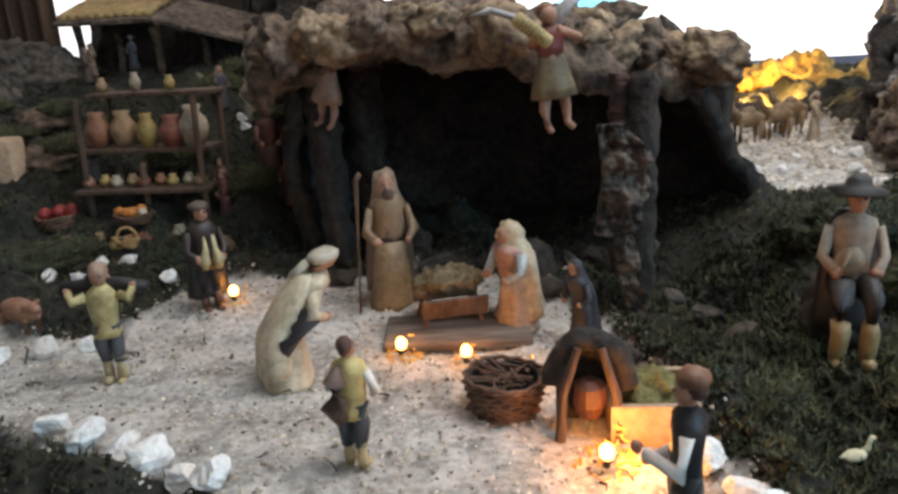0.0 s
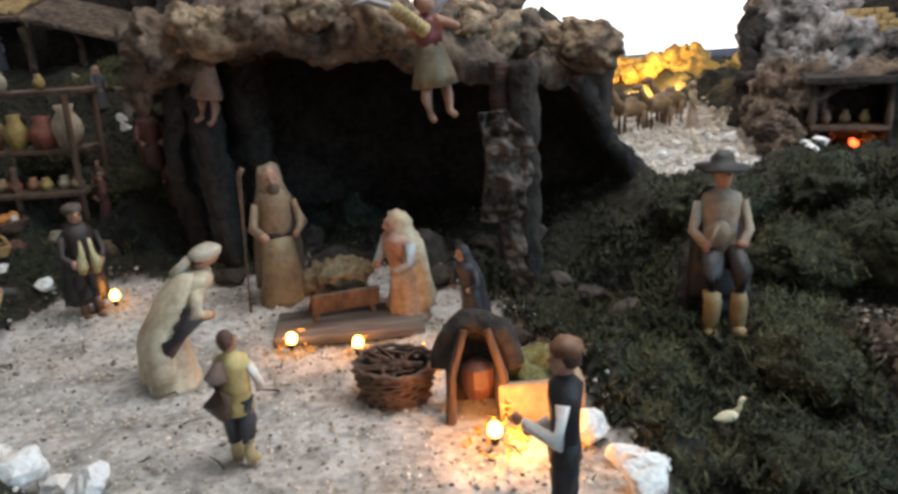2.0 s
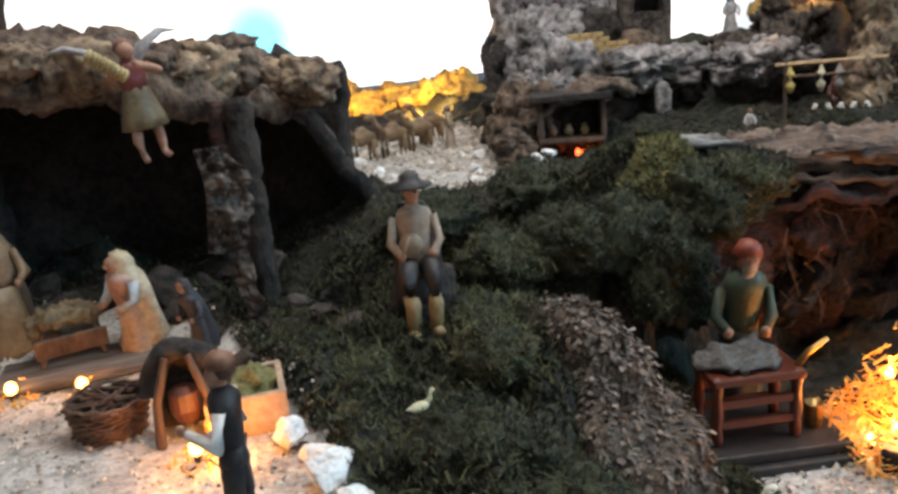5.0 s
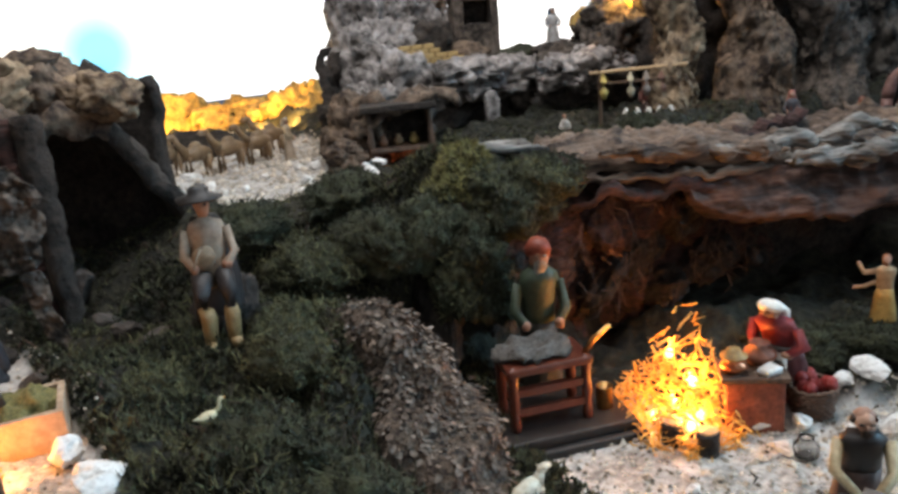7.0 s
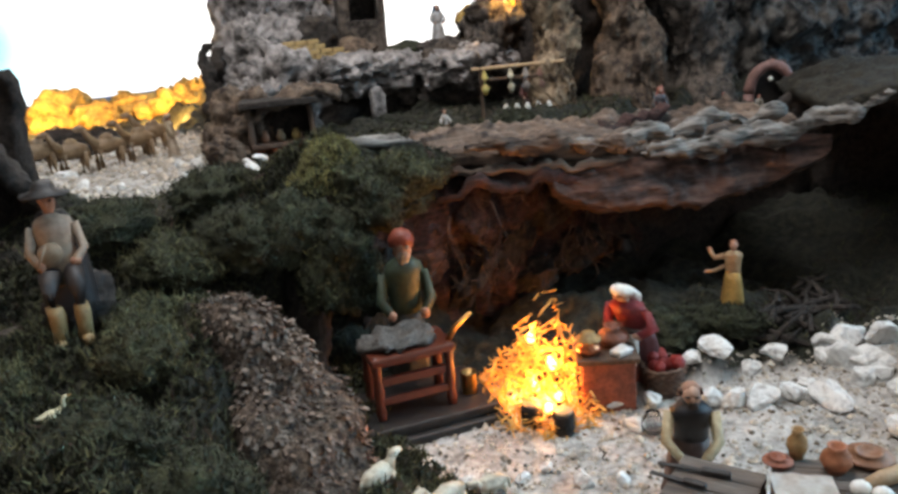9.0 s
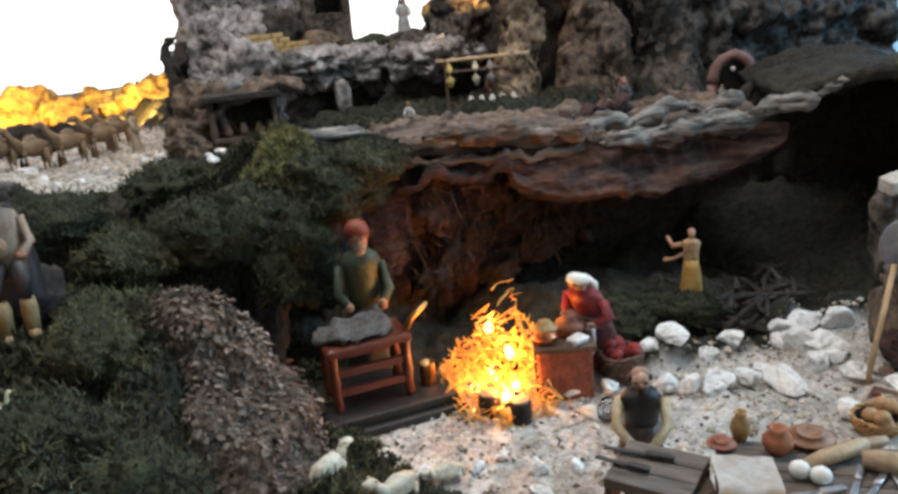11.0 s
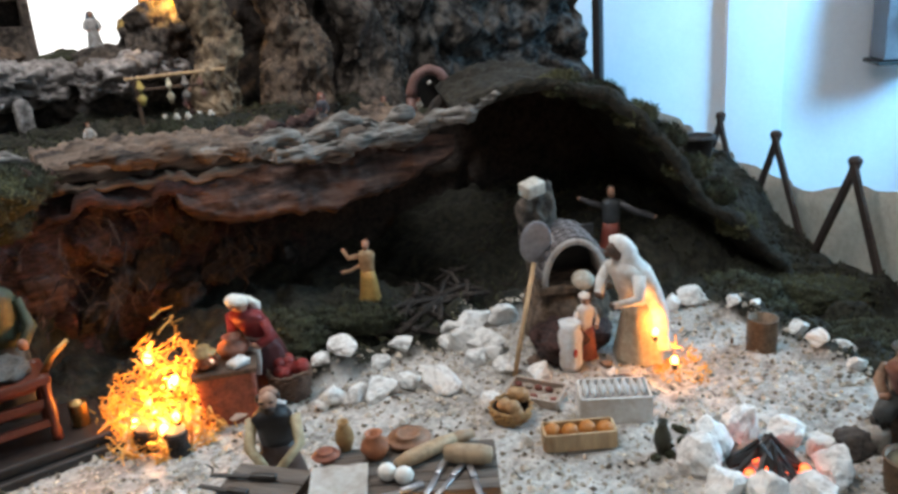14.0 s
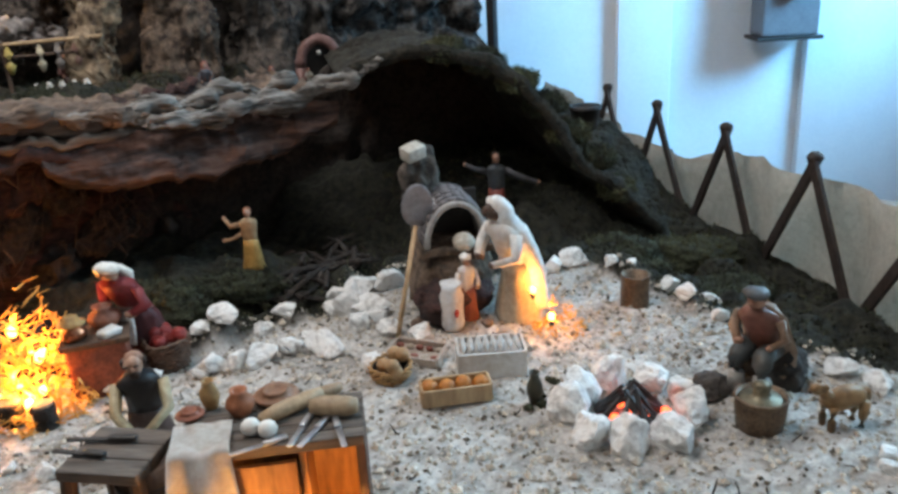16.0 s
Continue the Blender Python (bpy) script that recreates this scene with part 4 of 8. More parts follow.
def figure(label, at, H, rz, top, low, hair=(0.05, 0.03, 0.02), legs="robe", hat=None, hat_color=(0.1, 0.06, 0.04), cloak=None, arms=None, lean=0.0, boots=(0.08, 0.05, 0.04), sleeve=None, belt=None, seat=False, extra=None, z=None, skin=None, name="clay_figure", fat=0.9):
    """A painted clay figure in one mesh; a height of 1 is scaled to H, and it faces -y before it turns."""
    bm = bmesh.new()
    mats = [skin or SKIN, paint(*top), paint(*low), paint(*hair), paint(*hat_color), paint(*(cloak or top)), paint(*boots), paint(*(sleeve or top)), paint(*(belt or low))]
    if seat:
        for sx in (-1, 1):
            tube(bm, [(sx * 0.07, 0.0, 0.42), (sx * 0.09, -0.2, 0.43), (sx * 0.095, -0.25, 0.38), (sx * 0.09, -0.24, 0.16)], [0.085, 0.075, 0.07, 0.05], 2, 10)
            tube(bm, [(sx * 0.09, -0.24, 0.26), (sx * 0.09, -0.24, 0.2), (sx * 0.09, -0.24, 0.03)], [0.058, 0.062, 0.05], 6, 10)
            ball(bm, (sx * 0.095, -0.28, 0.025), 0.05, 6, (0.9, 1.7, 0.6))
        lathe(bm, [(0.12, 0.36), (0.135, 0.42), (0.115, 0.52), (0.125, 0.64), (0.14, 0.74), (0.12, 0.79), (0.055, 0.83)], 1, 16, (1, 0.72), wave=0.03)
    elif legs == "robe":
        lathe(bm, [(0.19, 0.0), (0.185, 0.04), (0.16, 0.2), (0.135, 0.38), (0.115, 0.5)], 2, 20, (1, 0.8), wave=0.07)
        lathe(bm, [(0.115, 0.47), (0.12, 0.56), (0.13, 0.68), (0.14, 0.76), (0.12, 0.8), (0.05, 0.84)], 1, 16, (1, 0.72), wave=0.03)
    else:
        for sx in (-1, 1):
            tube(bm, [(sx * 0.06, -0.02 * sx, 0.18), (sx * 0.062, 0, 0.35), (sx * 0.055, 0, 0.5)], [0.05, 0.07, 0.075], 2, 10)
            tube(bm, [(sx * 0.065, -0.02 * sx, 0.02), (sx * 0.06, -0.02 * sx, 0.12), (sx * 0.06, -0.02 * sx, 0.22)], [0.04, 0.048, 0.052], 6, 10)
            ball(bm, (sx * 0.065, -0.05 - 0.02 * sx, 0.02), 0.045, 6, (0.8, 1.7, 0.55))
        lathe(bm, [(0.13, 0.4), (0.125, 0.45), (0.105, 0.52), (0.12, 0.64), (0.135, 0.74), (0.12, 0.79), (0.05, 0.84)], 1, 16, (1, 0.7), wave=0.04)
    lathe(bm, [(0.121, 0.49), (0.124, 0.505), (0.124, 0.525), (0.12, 0.54)], 8, 16, (1, 0.74)) if belt else None
    ball(bm, (0, -0.01, 0.905), 0.072, 0, (0.85, 0.95, 1.12))
    ball(bm, (0, -0.078, 0.9), 0.016, 0, (0.8, 1.1, 1.3), 1)
    tube(bm, [(0, 0, 0.8), (0, 0, 0.87)], 0.035, 0, 8)
    ball(bm, (0, 0.03, 0.93), 0.069, 3, (1.0, 0.95, 1.02))
    for sx in (-1, 1):
        ball(bm, (sx * 0.026, -0.07, 0.918), 0.011, 3, (1.3, 0.5, 0.6), 1)
    for ends in (arms or [[(-0.14, 0, 0.74), (-0.19, -0.04, 0.58), (-0.12, -0.15, 0.52)], [(0.14, 0, 0.74), (0.19, -0.04, 0.58), (0.12, -0.15, 0.52)]]):
        tube(bm, ends[:3], [0.042, 0.04, 0.03], 7, 8)
        ball(bm, ends[-1], 0.032, 0)
    if cloak:
        lathe(bm, [(0.2, 0.12), (0.2, 0.2), (0.185, 0.4), (0.17, 0.6), (0.155, 0.74), (0.09, 0.83)], 5, 18, (1.0, 0.55), (0, 0.07, 0), wave=0.06)
    if hat == "brim":
        lathe(bm, [(0.18, 0.95), (0.182, 0.957), (0.085, 0.975), (0.08, 1.02), (0.06, 1.04)], 4, 18, wave=0.03, folds=3)
    elif hat == "beret":
        ball(bm, (0, 0.01, 0.965), 0.088, 4, (1, 1.05, 0.6))
    elif hat == "veil":
        lathe(bm, [(0.15, 0.55), (0.15, 0.66), (0.135, 0.78), (0.098, 0.86), (0.096, 0.93), (0.075, 0.99), (0.03, 1.01)], 4, 18, (1, 0.85), (0, 0.045, 0), wave=0.04)
    elif hat == "wrap":
        ball(bm, (0, 0.015, 0.945), 0.09, 4, (1, 1, 0.72))
        tube(bm, [(0.0, 0.09, 0.92), (0.02, 0.11, 0.84), (0.03, 0.1, 0.76)], [0.04, 0.05, 0.02], 4, 8)
    if extra:
        extra(bm, mats)
    for v in bm.verts:
        k = max(0.0, v.co.z - 0.38)
        v.co.y -= lean * k
    rough_up(bm, 0.022, 0.09, len(label))
    bmesh.ops.recalc_face_normals(bm, faces=bm.faces)
    zz = ground_z(at[0], at[1]) if z is None else z
    bm.transform(pose(at[0], at[1], zz, 0, 0, rz) @ Matrix.Diagonal((H * fat, H * fat, H, 1)))
    return finish(name, bm, mats, None, label, "figurine", "crib figures")


def add_mat(mats, r, g, b):
    mats.append(paint(r, g, b))
    return len(mats) - 1


CREAM, BROWN, BLACK, GREY, YELLOW = (0.66, 0.58, 0.42), (0.14, 0.075, 0.045), (0.018, 0.016, 0.018), (0.12, 0.13, 0.15), (0.58, 0.47, 0.2)


def log_over_shoulders(bm, mats):
    k = add_mat(mats, 0.02, 0.016, 0.015)
    tube(bm, [(-0.34, 0.05, 0.8), (-0.1, 0.08, 0.82), (0.15, 0.07, 0.81), (0.4, 0.02, 0.78)], [0.05, 0.06, 0.06, 0.045], k, 10)


def hanging_ducks(bm, mats):
    k = add_mat(mats, 0.62, 0.55, 0.3)
    for sx in (-0.04, 0.05):
        tube(bm, [(sx, -0.15, 0.72), (sx, -0.16, 0.6), (sx * 1.5, -0.16, 0.5), (sx * 1.5, -0.15, 0.42)], [0.012, 0.03, 0.055, 0.025], k, 8)


def back_bag(bm, mats):
    k = add_mat(mats, 0.12, 0.07, 0.05)
    tube(bm, [(0.02, 0.12, 0.82), (0.05, 0.15, 0.7), (0.06, 0.16, 0.55), (0.02, 0.14, 0.42)], [0.03, 0.085, 0.1, 0.05], k, 10)


def staff(bm, mats):
    k = add_mat(mats, 0.16, 0.1, 0.06)
    tube(bm, [(-0.3, -0.12, 0.0), (-0.27, -0.12, 0.5), (-0.25, -0.12, 0.98), (-0.22, -0.14, 1.02)], 0.014, k, 6)


def beard(bm, mats):
    ball(bm, (0, -0.05, 0.85), 0.05, 3, (0.9, 0.7, 1.3))


def chin_beard(bm, mats):
    k = add_mat(mats, 0.06, 0.035, 0.025)
    ball(bm, (0, -0.06, 0.85), 0.028, k, (1.0, 0.7, 1.2))
    for sx in (-1, 1):
        ball(bm, (sx * 0.028, -0.078, 0.925), 0.014, k, (1.3, 0.4, 0.5), 1)
        ball(bm, (sx * 0.066, 0.02, 0.92), 0.03, k, (0.5, 1.2, 1.2), 1)


def sash(bm, mats):
    k = add_mat(mats, 0.035, 0.03, 0.032)
    tube(bm, [(-0.15, 0.0, 0.64), (-0.155, -0.03, 0.52), (-0.155, -0.0, 0.4), (-0.13, 0.04, 0.25)], [0.05, 0.09, 0.075, 0.02], k, 10, 0.8)


def basket_on_head(bm, mats):
    k = add_mat(mats, 0.7, 0.62, 0.48)
    lathe(bm, [(0.07, 0.98), (0.13, 1.0), (0.15, 1.05), (0.05, 1.07)], k, 12)


figure("clay herder in yellow tunic with a log on his shoulders", (-0.454, 0.922), 0.158, 10, (0.62, 0.52, 0.24), GREY, legs="legs", hat="wrap", hat_color=(0.5, 0.33, 0.24), boots=(0.62, 0.52, 0.3), extra=log_over_shoulders, arms=[[(-0.14, 0, 0.74), (-0.24, -0.06, 0.72), (-0.28, 0.0, 0.8)], [(0.14, 0, 0.74), (0.24, -0.06, 0.72), (0.28, 0.0, 0.8)]])
figure("clay shepherd in a dark coat carrying two pale ducks", (-0.381, 1.113), 0.168, 35, (0.05, 0.035, 0.03), BLACK, legs="legs", hat="beret", hat_color=(0.1, 0.07, 0.05), cloak=(0.03, 0.026, 0.024), extra=hanging_ducks, boots=(0.2, 0.1, 0.07))
figure("bowing clay man in a cream hooded cloak with a dark sash", (-0.225, 0.898), 0.166, 110, CREAM, CREAM, hat="wrap", hat_color=(0.6, 0.56, 0.45), cloak=(0.68, 0.6, 0.43), lean=0.5, extra=sash, fat=1.3)
figure("clay boy seen from behind with a yellow shirt and brown bag", (-0.116, 0.694), 0.146, 165, (0.62, 0.5, 0.2), (0.07, 0.08, 0.1), hair=(0.1, 0.045, 0.03), legs="legs", boots=(0.6, 0.5, 0.28), sleeve=(0.72, 0.7, 0.64), extra=back_bag)
figure("tall clay bearded man in a brown robe with cloak and staff", (-0.105, 1.112), 0.205, 15, (0.28, 0.19, 0.11), (0.34, 0.25, 0.14), hair=(0.12, 0.08, 0.06), hat="veil", hat_color=(0.3, 0.22, 0.15), cloak=(0.15, 0.11, 0.08), belt=(0.03, 0.02, 0.02), extra=lambda bm, m: (staff(bm, m), beard(bm, m)))
figure("kneeling clay woman in a cream veil and pink robe", (0.072, 1.018), 0.152, -60, (0.5, 0.3, 0.24), (0.52, 0.4, 0.3), hat="veil", hat_color=(0.66, 0.56, 0.38), cloak=(0.62, 0.52, 0.36), lean=0.12, sleeve=(0.45, 0.5, 0.52), fat=1.25)
figure("kneeling clay figure draped in a dark grey cloak", (0.155, 0.955), 0.12, -50, (0.045, 0.045, 0.055), (0.04, 0.04, 0.05), hat="veil", hat_color=(0.05, 0.05, 0.06), cloak=(0.05, 0.05, 0.06), lean=0.3)
figure("clay man with brown beret, black vest and white sleeves", (0.165, 0.527), 0.168, -110, BLACK, (0.02, 0.018, 0.02), hair=(0.08, 0.04, 0.03), legs="legs", hat="beret", hat_color=(0.22, 0.1, 0.05), sleeve=(0.78, 0.77, 0.74), boots=(0.03, 0.025, 0.025), arms=[[(-0.14, 0, 0.74), (-0.2, 0.02, 0.56), (-0.08, -0.16, 0.5), (-0.06, -0.2, 0.5)], [(0.14, 0, 0.74), (0.19, -0.02, 0.58), (0.1, -0.2, 0.62), (0.08, -0.24, 0.63)]])


def bagpipe(bm, mats):
    k = add_mat(mats, 0.3, 0.23, 0.15)
    ball(bm, (-0.05, -0.13, 0.58), 0.085, k, (1.1, 0.7, 1.0))
    tube(bm, [(-0.06, -0.2, 0.66), (-0.14, -0.26, 0.52)], 0.014, k, 6)


SITZ = 0.086
rock("seat_rock", (0.462, 0.895, SITZ + 0.028), (0.045, 0.04, 0.048), M_DARKBARK, "brown rock on which the piper sits", "rock", seed=77, sub=4)
figure("seated clay piper in a black hat with yellow leg wraps", (0.447, 0.855), 0.205, -12, (0.42, 0.34, 0.26), (0.04, 0.035, 0.035), hat="brim", hat_color=(0.02, 0.018, 0.018), seat=True, boots=(0.42, 0.30, 0.14), extra=bagpipe, cloak=(0.03, 0.026, 0.026), z=SITZ + 0.0, fat=0.84, hair=(0.04, 0.025, 0.02))


def winged(label, at, z, H, rz, gown, wing, tilt):
    """A hanging clay angel: gown, legs behind, wings and ribbed horn."""
    bm = bmesh.new()
    mats = [SKIN, paint(*gown), paint(0.2, 0.08, 0.05), paint(*wing), paint(0.5, 0.4, 0.18), paint(0.2, 0.05, 0.05)]
    lathe(bm, [(0.19, 0.26), (0.17, 0.35), (0.12, 0.52), (0.1, 0.6)], 1, 18, (1, 0.75), wave=0.1)
    lathe(bm, [(0.1, 0.56), (0.12, 0.66), (0.13, 0.76), (0.05, 0.84)], 5, 14, (1, 0.72))
    for sx in (-1, 1):
        tube(bm, [(sx * 0.08, 0, 0.3), (sx * 0.1, 0.02, 0.15), (sx * 0.09, 0.0, 0.03), (sx * 0.1, -0.07, 0.0)], [0.05, 0.045, 0.03, 0.028], 0, 8)
        tube(bm, [(sx * 0.06, 0.08, 0.72), (sx * 0.22, 0.14, 0.92), (sx * 0.4, 0.18, 1.0), (sx * 0.55, 0.2, 0.98)], [0.03, 0.1, 0.09, 0.02], 3, 10, 0.3)
        tube(bm, [(sx * 0.14, 0, 0.75), (sx * 0.2, -0.1, 0.7), (-0.1 + sx * 0.08, -0.22, 0.8)], [0.045, 0.04, 0.03], 0, 8)
    ball(bm, (0, -0.02, 0.9), 0.075, 0)
    ball(bm, (0, 0.015, 0.925), 0.08, 2)
    for i in range(9):
        u = i / 8
        lathe(bm, [(0.05, -0.018), (0.062, 0), (0.05, 0.018)], 4, 12, m=pose(-0.12 - 0.22 * u, -0.2, 0.72 + 0.2 * u, 0, -48, 0))
    bmesh.ops.recalc_face_normals(bm, faces=bm.faces)
    bm.transform(pose(at[0], at[1], z, 0, tilt, rz) @ Matrix.Diagonal((H, H, H, 1)))
    return finish("clay_angel", bm, mats, None, label, "figurine", "crib figures")


winged("clay angel with grey wings and ribbed horn", (0.14, 1.06), 0.337, 0.165, 20, (0.22, 0.17, 0.09), (0.4, 0.4, 0.42), -6)
winged("clay angel in a faded gown hung at the roof's corner", (-0.205, 1.255), 0.33, 0.15, -40, (0.36, 0.24, 0.17), (0.12, 0.09, 0.07), 10)
figure("clay woman in red-brown dress with a tray on her head", (-0.37, 1.55), 0.155, 20, (0.16, 0.06, 0.045), (0.12, 0.05, 0.04), hat="veil", hat_color=(0.15, 0.08, 0.06), extra=basket_on_head, cloak=(0.13, 0.07, 0.05))


def animal(label, at, L, rz, color, neck=0.35, head=0.11, body=0.2, leg=0.3, z=None, name="clay_animal", wool=0.0, hump=0.0, dark=None):
    """A four-legged clay animal of length L in one mesh, looking along -y."""
    bm = bmesh.new()
    mats = [paint(*color), paint(*(dark or tuple(0.4 * c for c in color)))]
    ball(bm, (0, 0, leg + body * 0.8), body, 0, (0.8, 1.9, 0.95), 3)
    if hump:
        ball(bm, (0, 0, leg + body * 1.6), hump, 0, (0.8, 1.2, 1.0))
    for sx in (-1, 1):
        for sy in (-1, 1):
            tube(bm, [(sx * body * 0.5, sy * body * 1.3, leg + body * 0.5), (sx * body * 0.5, sy * body * 1.32, leg * 0.5), (sx * body * 0.5, sy * body * 1.3, 0.0)], [0.07, 0.05, 0.04], 0, 7)
        ball(bm, (sx * head * 0.8, -body * 1.5 - neck * 0.55, leg + body + neck * 0.9 + head * 0.7), head * 0.4, 0, (1.3, 0.5, 0.8), 1)
    tube(bm, [(0, -body * 1.3, leg + body * 1.0), (0, -body * 1.5 - neck * 0.3, leg + body + neck * 0.5), (0, -body * 1.5 - neck * 0.55, leg + body + neck)], [body * 0.6, body * 0.42, head * 0.7], 0, 8)
    ball(bm, (0, -body * 1.6 - neck * 0.7, leg + body + neck), head, 0, (0.8, 1.5, 0.9))
    ball(bm, (0, -body * 1.6 - neck * 0.7 - head * 1.35, leg + body + neck - head * 0.2), head * 0.45, 1, (1, 0.8, 0.8), 1)
    tube(bm, [(0, body * 1.8, leg + body * 1.1), (0, body * 2.1, leg + body * 0.6), (0, body * 2.15, leg * 0.7)], [0.04, 0.035, 0.02], 0, 6)
    if wool:
        rough_up(bm, wool, 0.09, 2)
    rough_up(bm, 0.02, 0.2, 1)
    bmesh.ops.recalc_face_normals(bm, faces=bm.faces)
    zz = ground_z(at[0], at[1]) if z is None else z
    bm.transform(pose(at[0], at[1], zz, 0, 0, rz) @ Matrix.Diagonal((L, L, L, 1)))
    return finish(name, bm, mats, None, label, "figurine", "crib animals")


WOOL = (0.75, 0.70, 0.56)
animal("white woolly clay sheep standing on the moss", (0.688, 0.478), 0.064, 105, WOOL, 0.2, 0.11, 0.22, 0.26, wool=0.03)
animal("white woolly clay sheep standing on the moss", (0.755, 0.435), 0.074, -75, WOOL, 0.34, 0.11, 0.22, 0.28, wool=0.03)
animal("white woolly clay sheep lying by the stones", (0.845, 0.465), 0.055, -100, WOOL, 0.1, 0.11, 0.24, 0.12, wool=0.05)
animal("brown clay pig beside the square", (-0.655, 1.075), 0.085, 60, (0.42, 0.22, 0.14), 0.05, 0.13, 0.24, 0.16)


def goose():
    bm = bmesh.new()
    mats = [paint(0.74, 0.68, 0.45), paint(0.6, 0.25, 0.05)]
    ball(bm, (0, 0, 0.35), 0.3, 0, (0.75, 1.35, 0.75), 3)
    tube(bm, [(0, -0.3, 0.4), (0, -0.48, 0.55), (0, -0.5, 0.78), (0, -0.56, 0.9)], [0.13, 0.08, 0.065, 0.07], 0, 8)
    ball(bm, (0, -0.58, 0.9), 0.09, 0)
    tube(bm, [(0, -0.64, 0.9), (0, -0.78, 0.87)], [0.04, 0.015], 1, 6)
    tube(bm, [(0, 0.35, 0.42), (0, 0.55, 0.5)], [0.1, 0.02], 0, 6)
    for s in (-1, 1):
        tube(bm, [(s * 0.08, 0, 0.2), (s * 0.08, -0.03, 0.08)], 0.025, 1, 6)
    bm.transform(pose(0.379, 0.681, ground_z(0.379, 0.681) - 0.001, 0, 0, 110) @ Matrix.Diagonal((0.036, 0.036, 0.027, 1)))
    finish("clay_goose", bm, mats, None, "small cream clay goose on the moss", "figurine", "crib animals")


goose()


# ---- fairy lights, fires ----
# the bulb is oversized to imitate its bloom
def bulb(x, y, z, watts, color=(1.0, 0.36, 0.06), size=0.0075):
    ob = thing("fairy_light", pose(x, y, z), "small lit warm fairy light bulb", "light", "fairy lights")
    b = bmesh.new()
    ball(b, (0, 0, 0.004), size, 0, (1, 1, 1.2))
    part("bulb", b, M_BULB, ob, "glowing warm bulb", True)
    b = bmesh.new()
    lathe(b, [(0.0035, -0.012), (0.0045, -0.003), (0.003, 0.0)], 0, 10)
    part("socket", b, M_BLACKWOOD, ob, "dark socket")
    if watts:
        bulb_light((x, y, z + 0.006 + size * 1.6), watts, color)
    return ob


for x, y, w in ((-0.084, 0.937, 0.10), (0.0, 0.919, 0.11), (0.075, 0.86, 0.13), (-0.351, 1.125, 0.05)):
    bulb(x, y, ground_z(x, y) + 0.016, w)


def flames(at, H, n, seed, label):
    """A low tangled heap of straw and amber wood shavings, lit by the bulbs in it."""
    rs = random.Random(seed)
    ob = thing("straw_fire", pose(*at), label, "fire", "fires")
    for i in range(n):
        b = bmesh.new()
        a, q = rs.uniform(0, 6.283), math.sqrt(rs.random())
        z = H * (1 - q) ** 1.1 * rs.uniform(0.05, 1.15)
        p = Vector((0.76 * H * q * math.cos(a) + 0.3 * z, 0.76 * H * q * math.sin(a) + 0.2 * z, z))
        d = Vector((rs.gauss(0, 1), rs.gauss(0, 1), rs.gauss(0.25, 0.6))).normalized() * H * rs.uniform(0.06, 0.2)
        k = Vector((rs.gauss(0, 1), rs.gauss(0, 1), rs.gauss(0, 1))) * 0.03 * H
        p.z += 0.02 * H
        if i % 2:
            tube(b, [p - d, p + k, p + d], [0.0012, 0.0015, 0.0006], 0, 5)
            part("twig", b, M_STRAW, ob)
        else:
            tube(b, [p - d * 0.7, p - d * 0.2 + k, p + d * 0.4 - k, p + d * 0.8], [0.0007, 0.0012 + 0.009 * H, 0.001 + 0.008 * H, 0.0006], 0, 6, 0.25)
            part("shaving", b, M_STRAW, ob)
    return ob


M_STRAW = mat("straw", (0.72, 0.42, 0.1), (0.5, 0.22, 0.04), 20, 0.7, 0.2, 3)
# small straw heaps added to imitate the bloom round the bulbs
for i, (x, y) in enumerate(((-0.084, 0.937), (0.0, 0.919), (0.075, 0.86), (-0.351, 1.125))):
    flames((x, y, ground_z(x, y)), 0.034, 44, 30 + i, "tiny heap of amber straw imitating a fairy light's glow")
flames((0.132, 0.671, ground_z(0.132, 0.671)), 0.045, 60, 1, "small fire of straw lit by a warm bulb")
bulb(0.13, 0.660, ground_z(0.132, 0.671) + 0.018, 0.42)
# the large fire in the yard
FZ = ground_z(1.03, 0.57)
flames((1.07, 0.622, FZ), 0.160, 590, 2, "large yellow-lit straw and twig fire between logs")
# three bulbs of the fire, then four more added only to brighten it
for x, y, z, w in ((1.044, 0.60, 0.04, 1.0), (1.085, 0.605, 0.062, 1.4), (1.03, 0.555, 0.025, 0.9), (1.06, 0.565, 0.03, 0.5), (1.11, 0.64, 0.05, 0.5), (1.075, 0.645, 0.10, 0.6), (1.02, 0.62, 0.02, 0.4)):
    bulb(x, y, FZ + z, w, size=0.007)


def stump(x, y, r, h, seed):
    ob = thing("log_stump", pose(x, y, ground_z(x, y), 0, 0, seed * 40), "short upright log end beside the fire", "log", "logs by the fire")
    b = bmesh.new()
    tube(b, [(0, 0, -0.004 + (h + 0.004) * i / 6) for i in range(7)], r, 0, 16)
    rough_up(b, 0.003, 0.01, seed)
    part("bark", b, M_DARKBARK, ob, "rough bark", True)
    b = bmesh.new()
    lathe(b, [(r * 0.88, h - 0.002), (r * 0.86, h + 0.0025), (r * 0.3, h + 0.003)], 0, 16)
    part("cut_face", b, M_PALEWOOD, ob, "pale sawn wood")


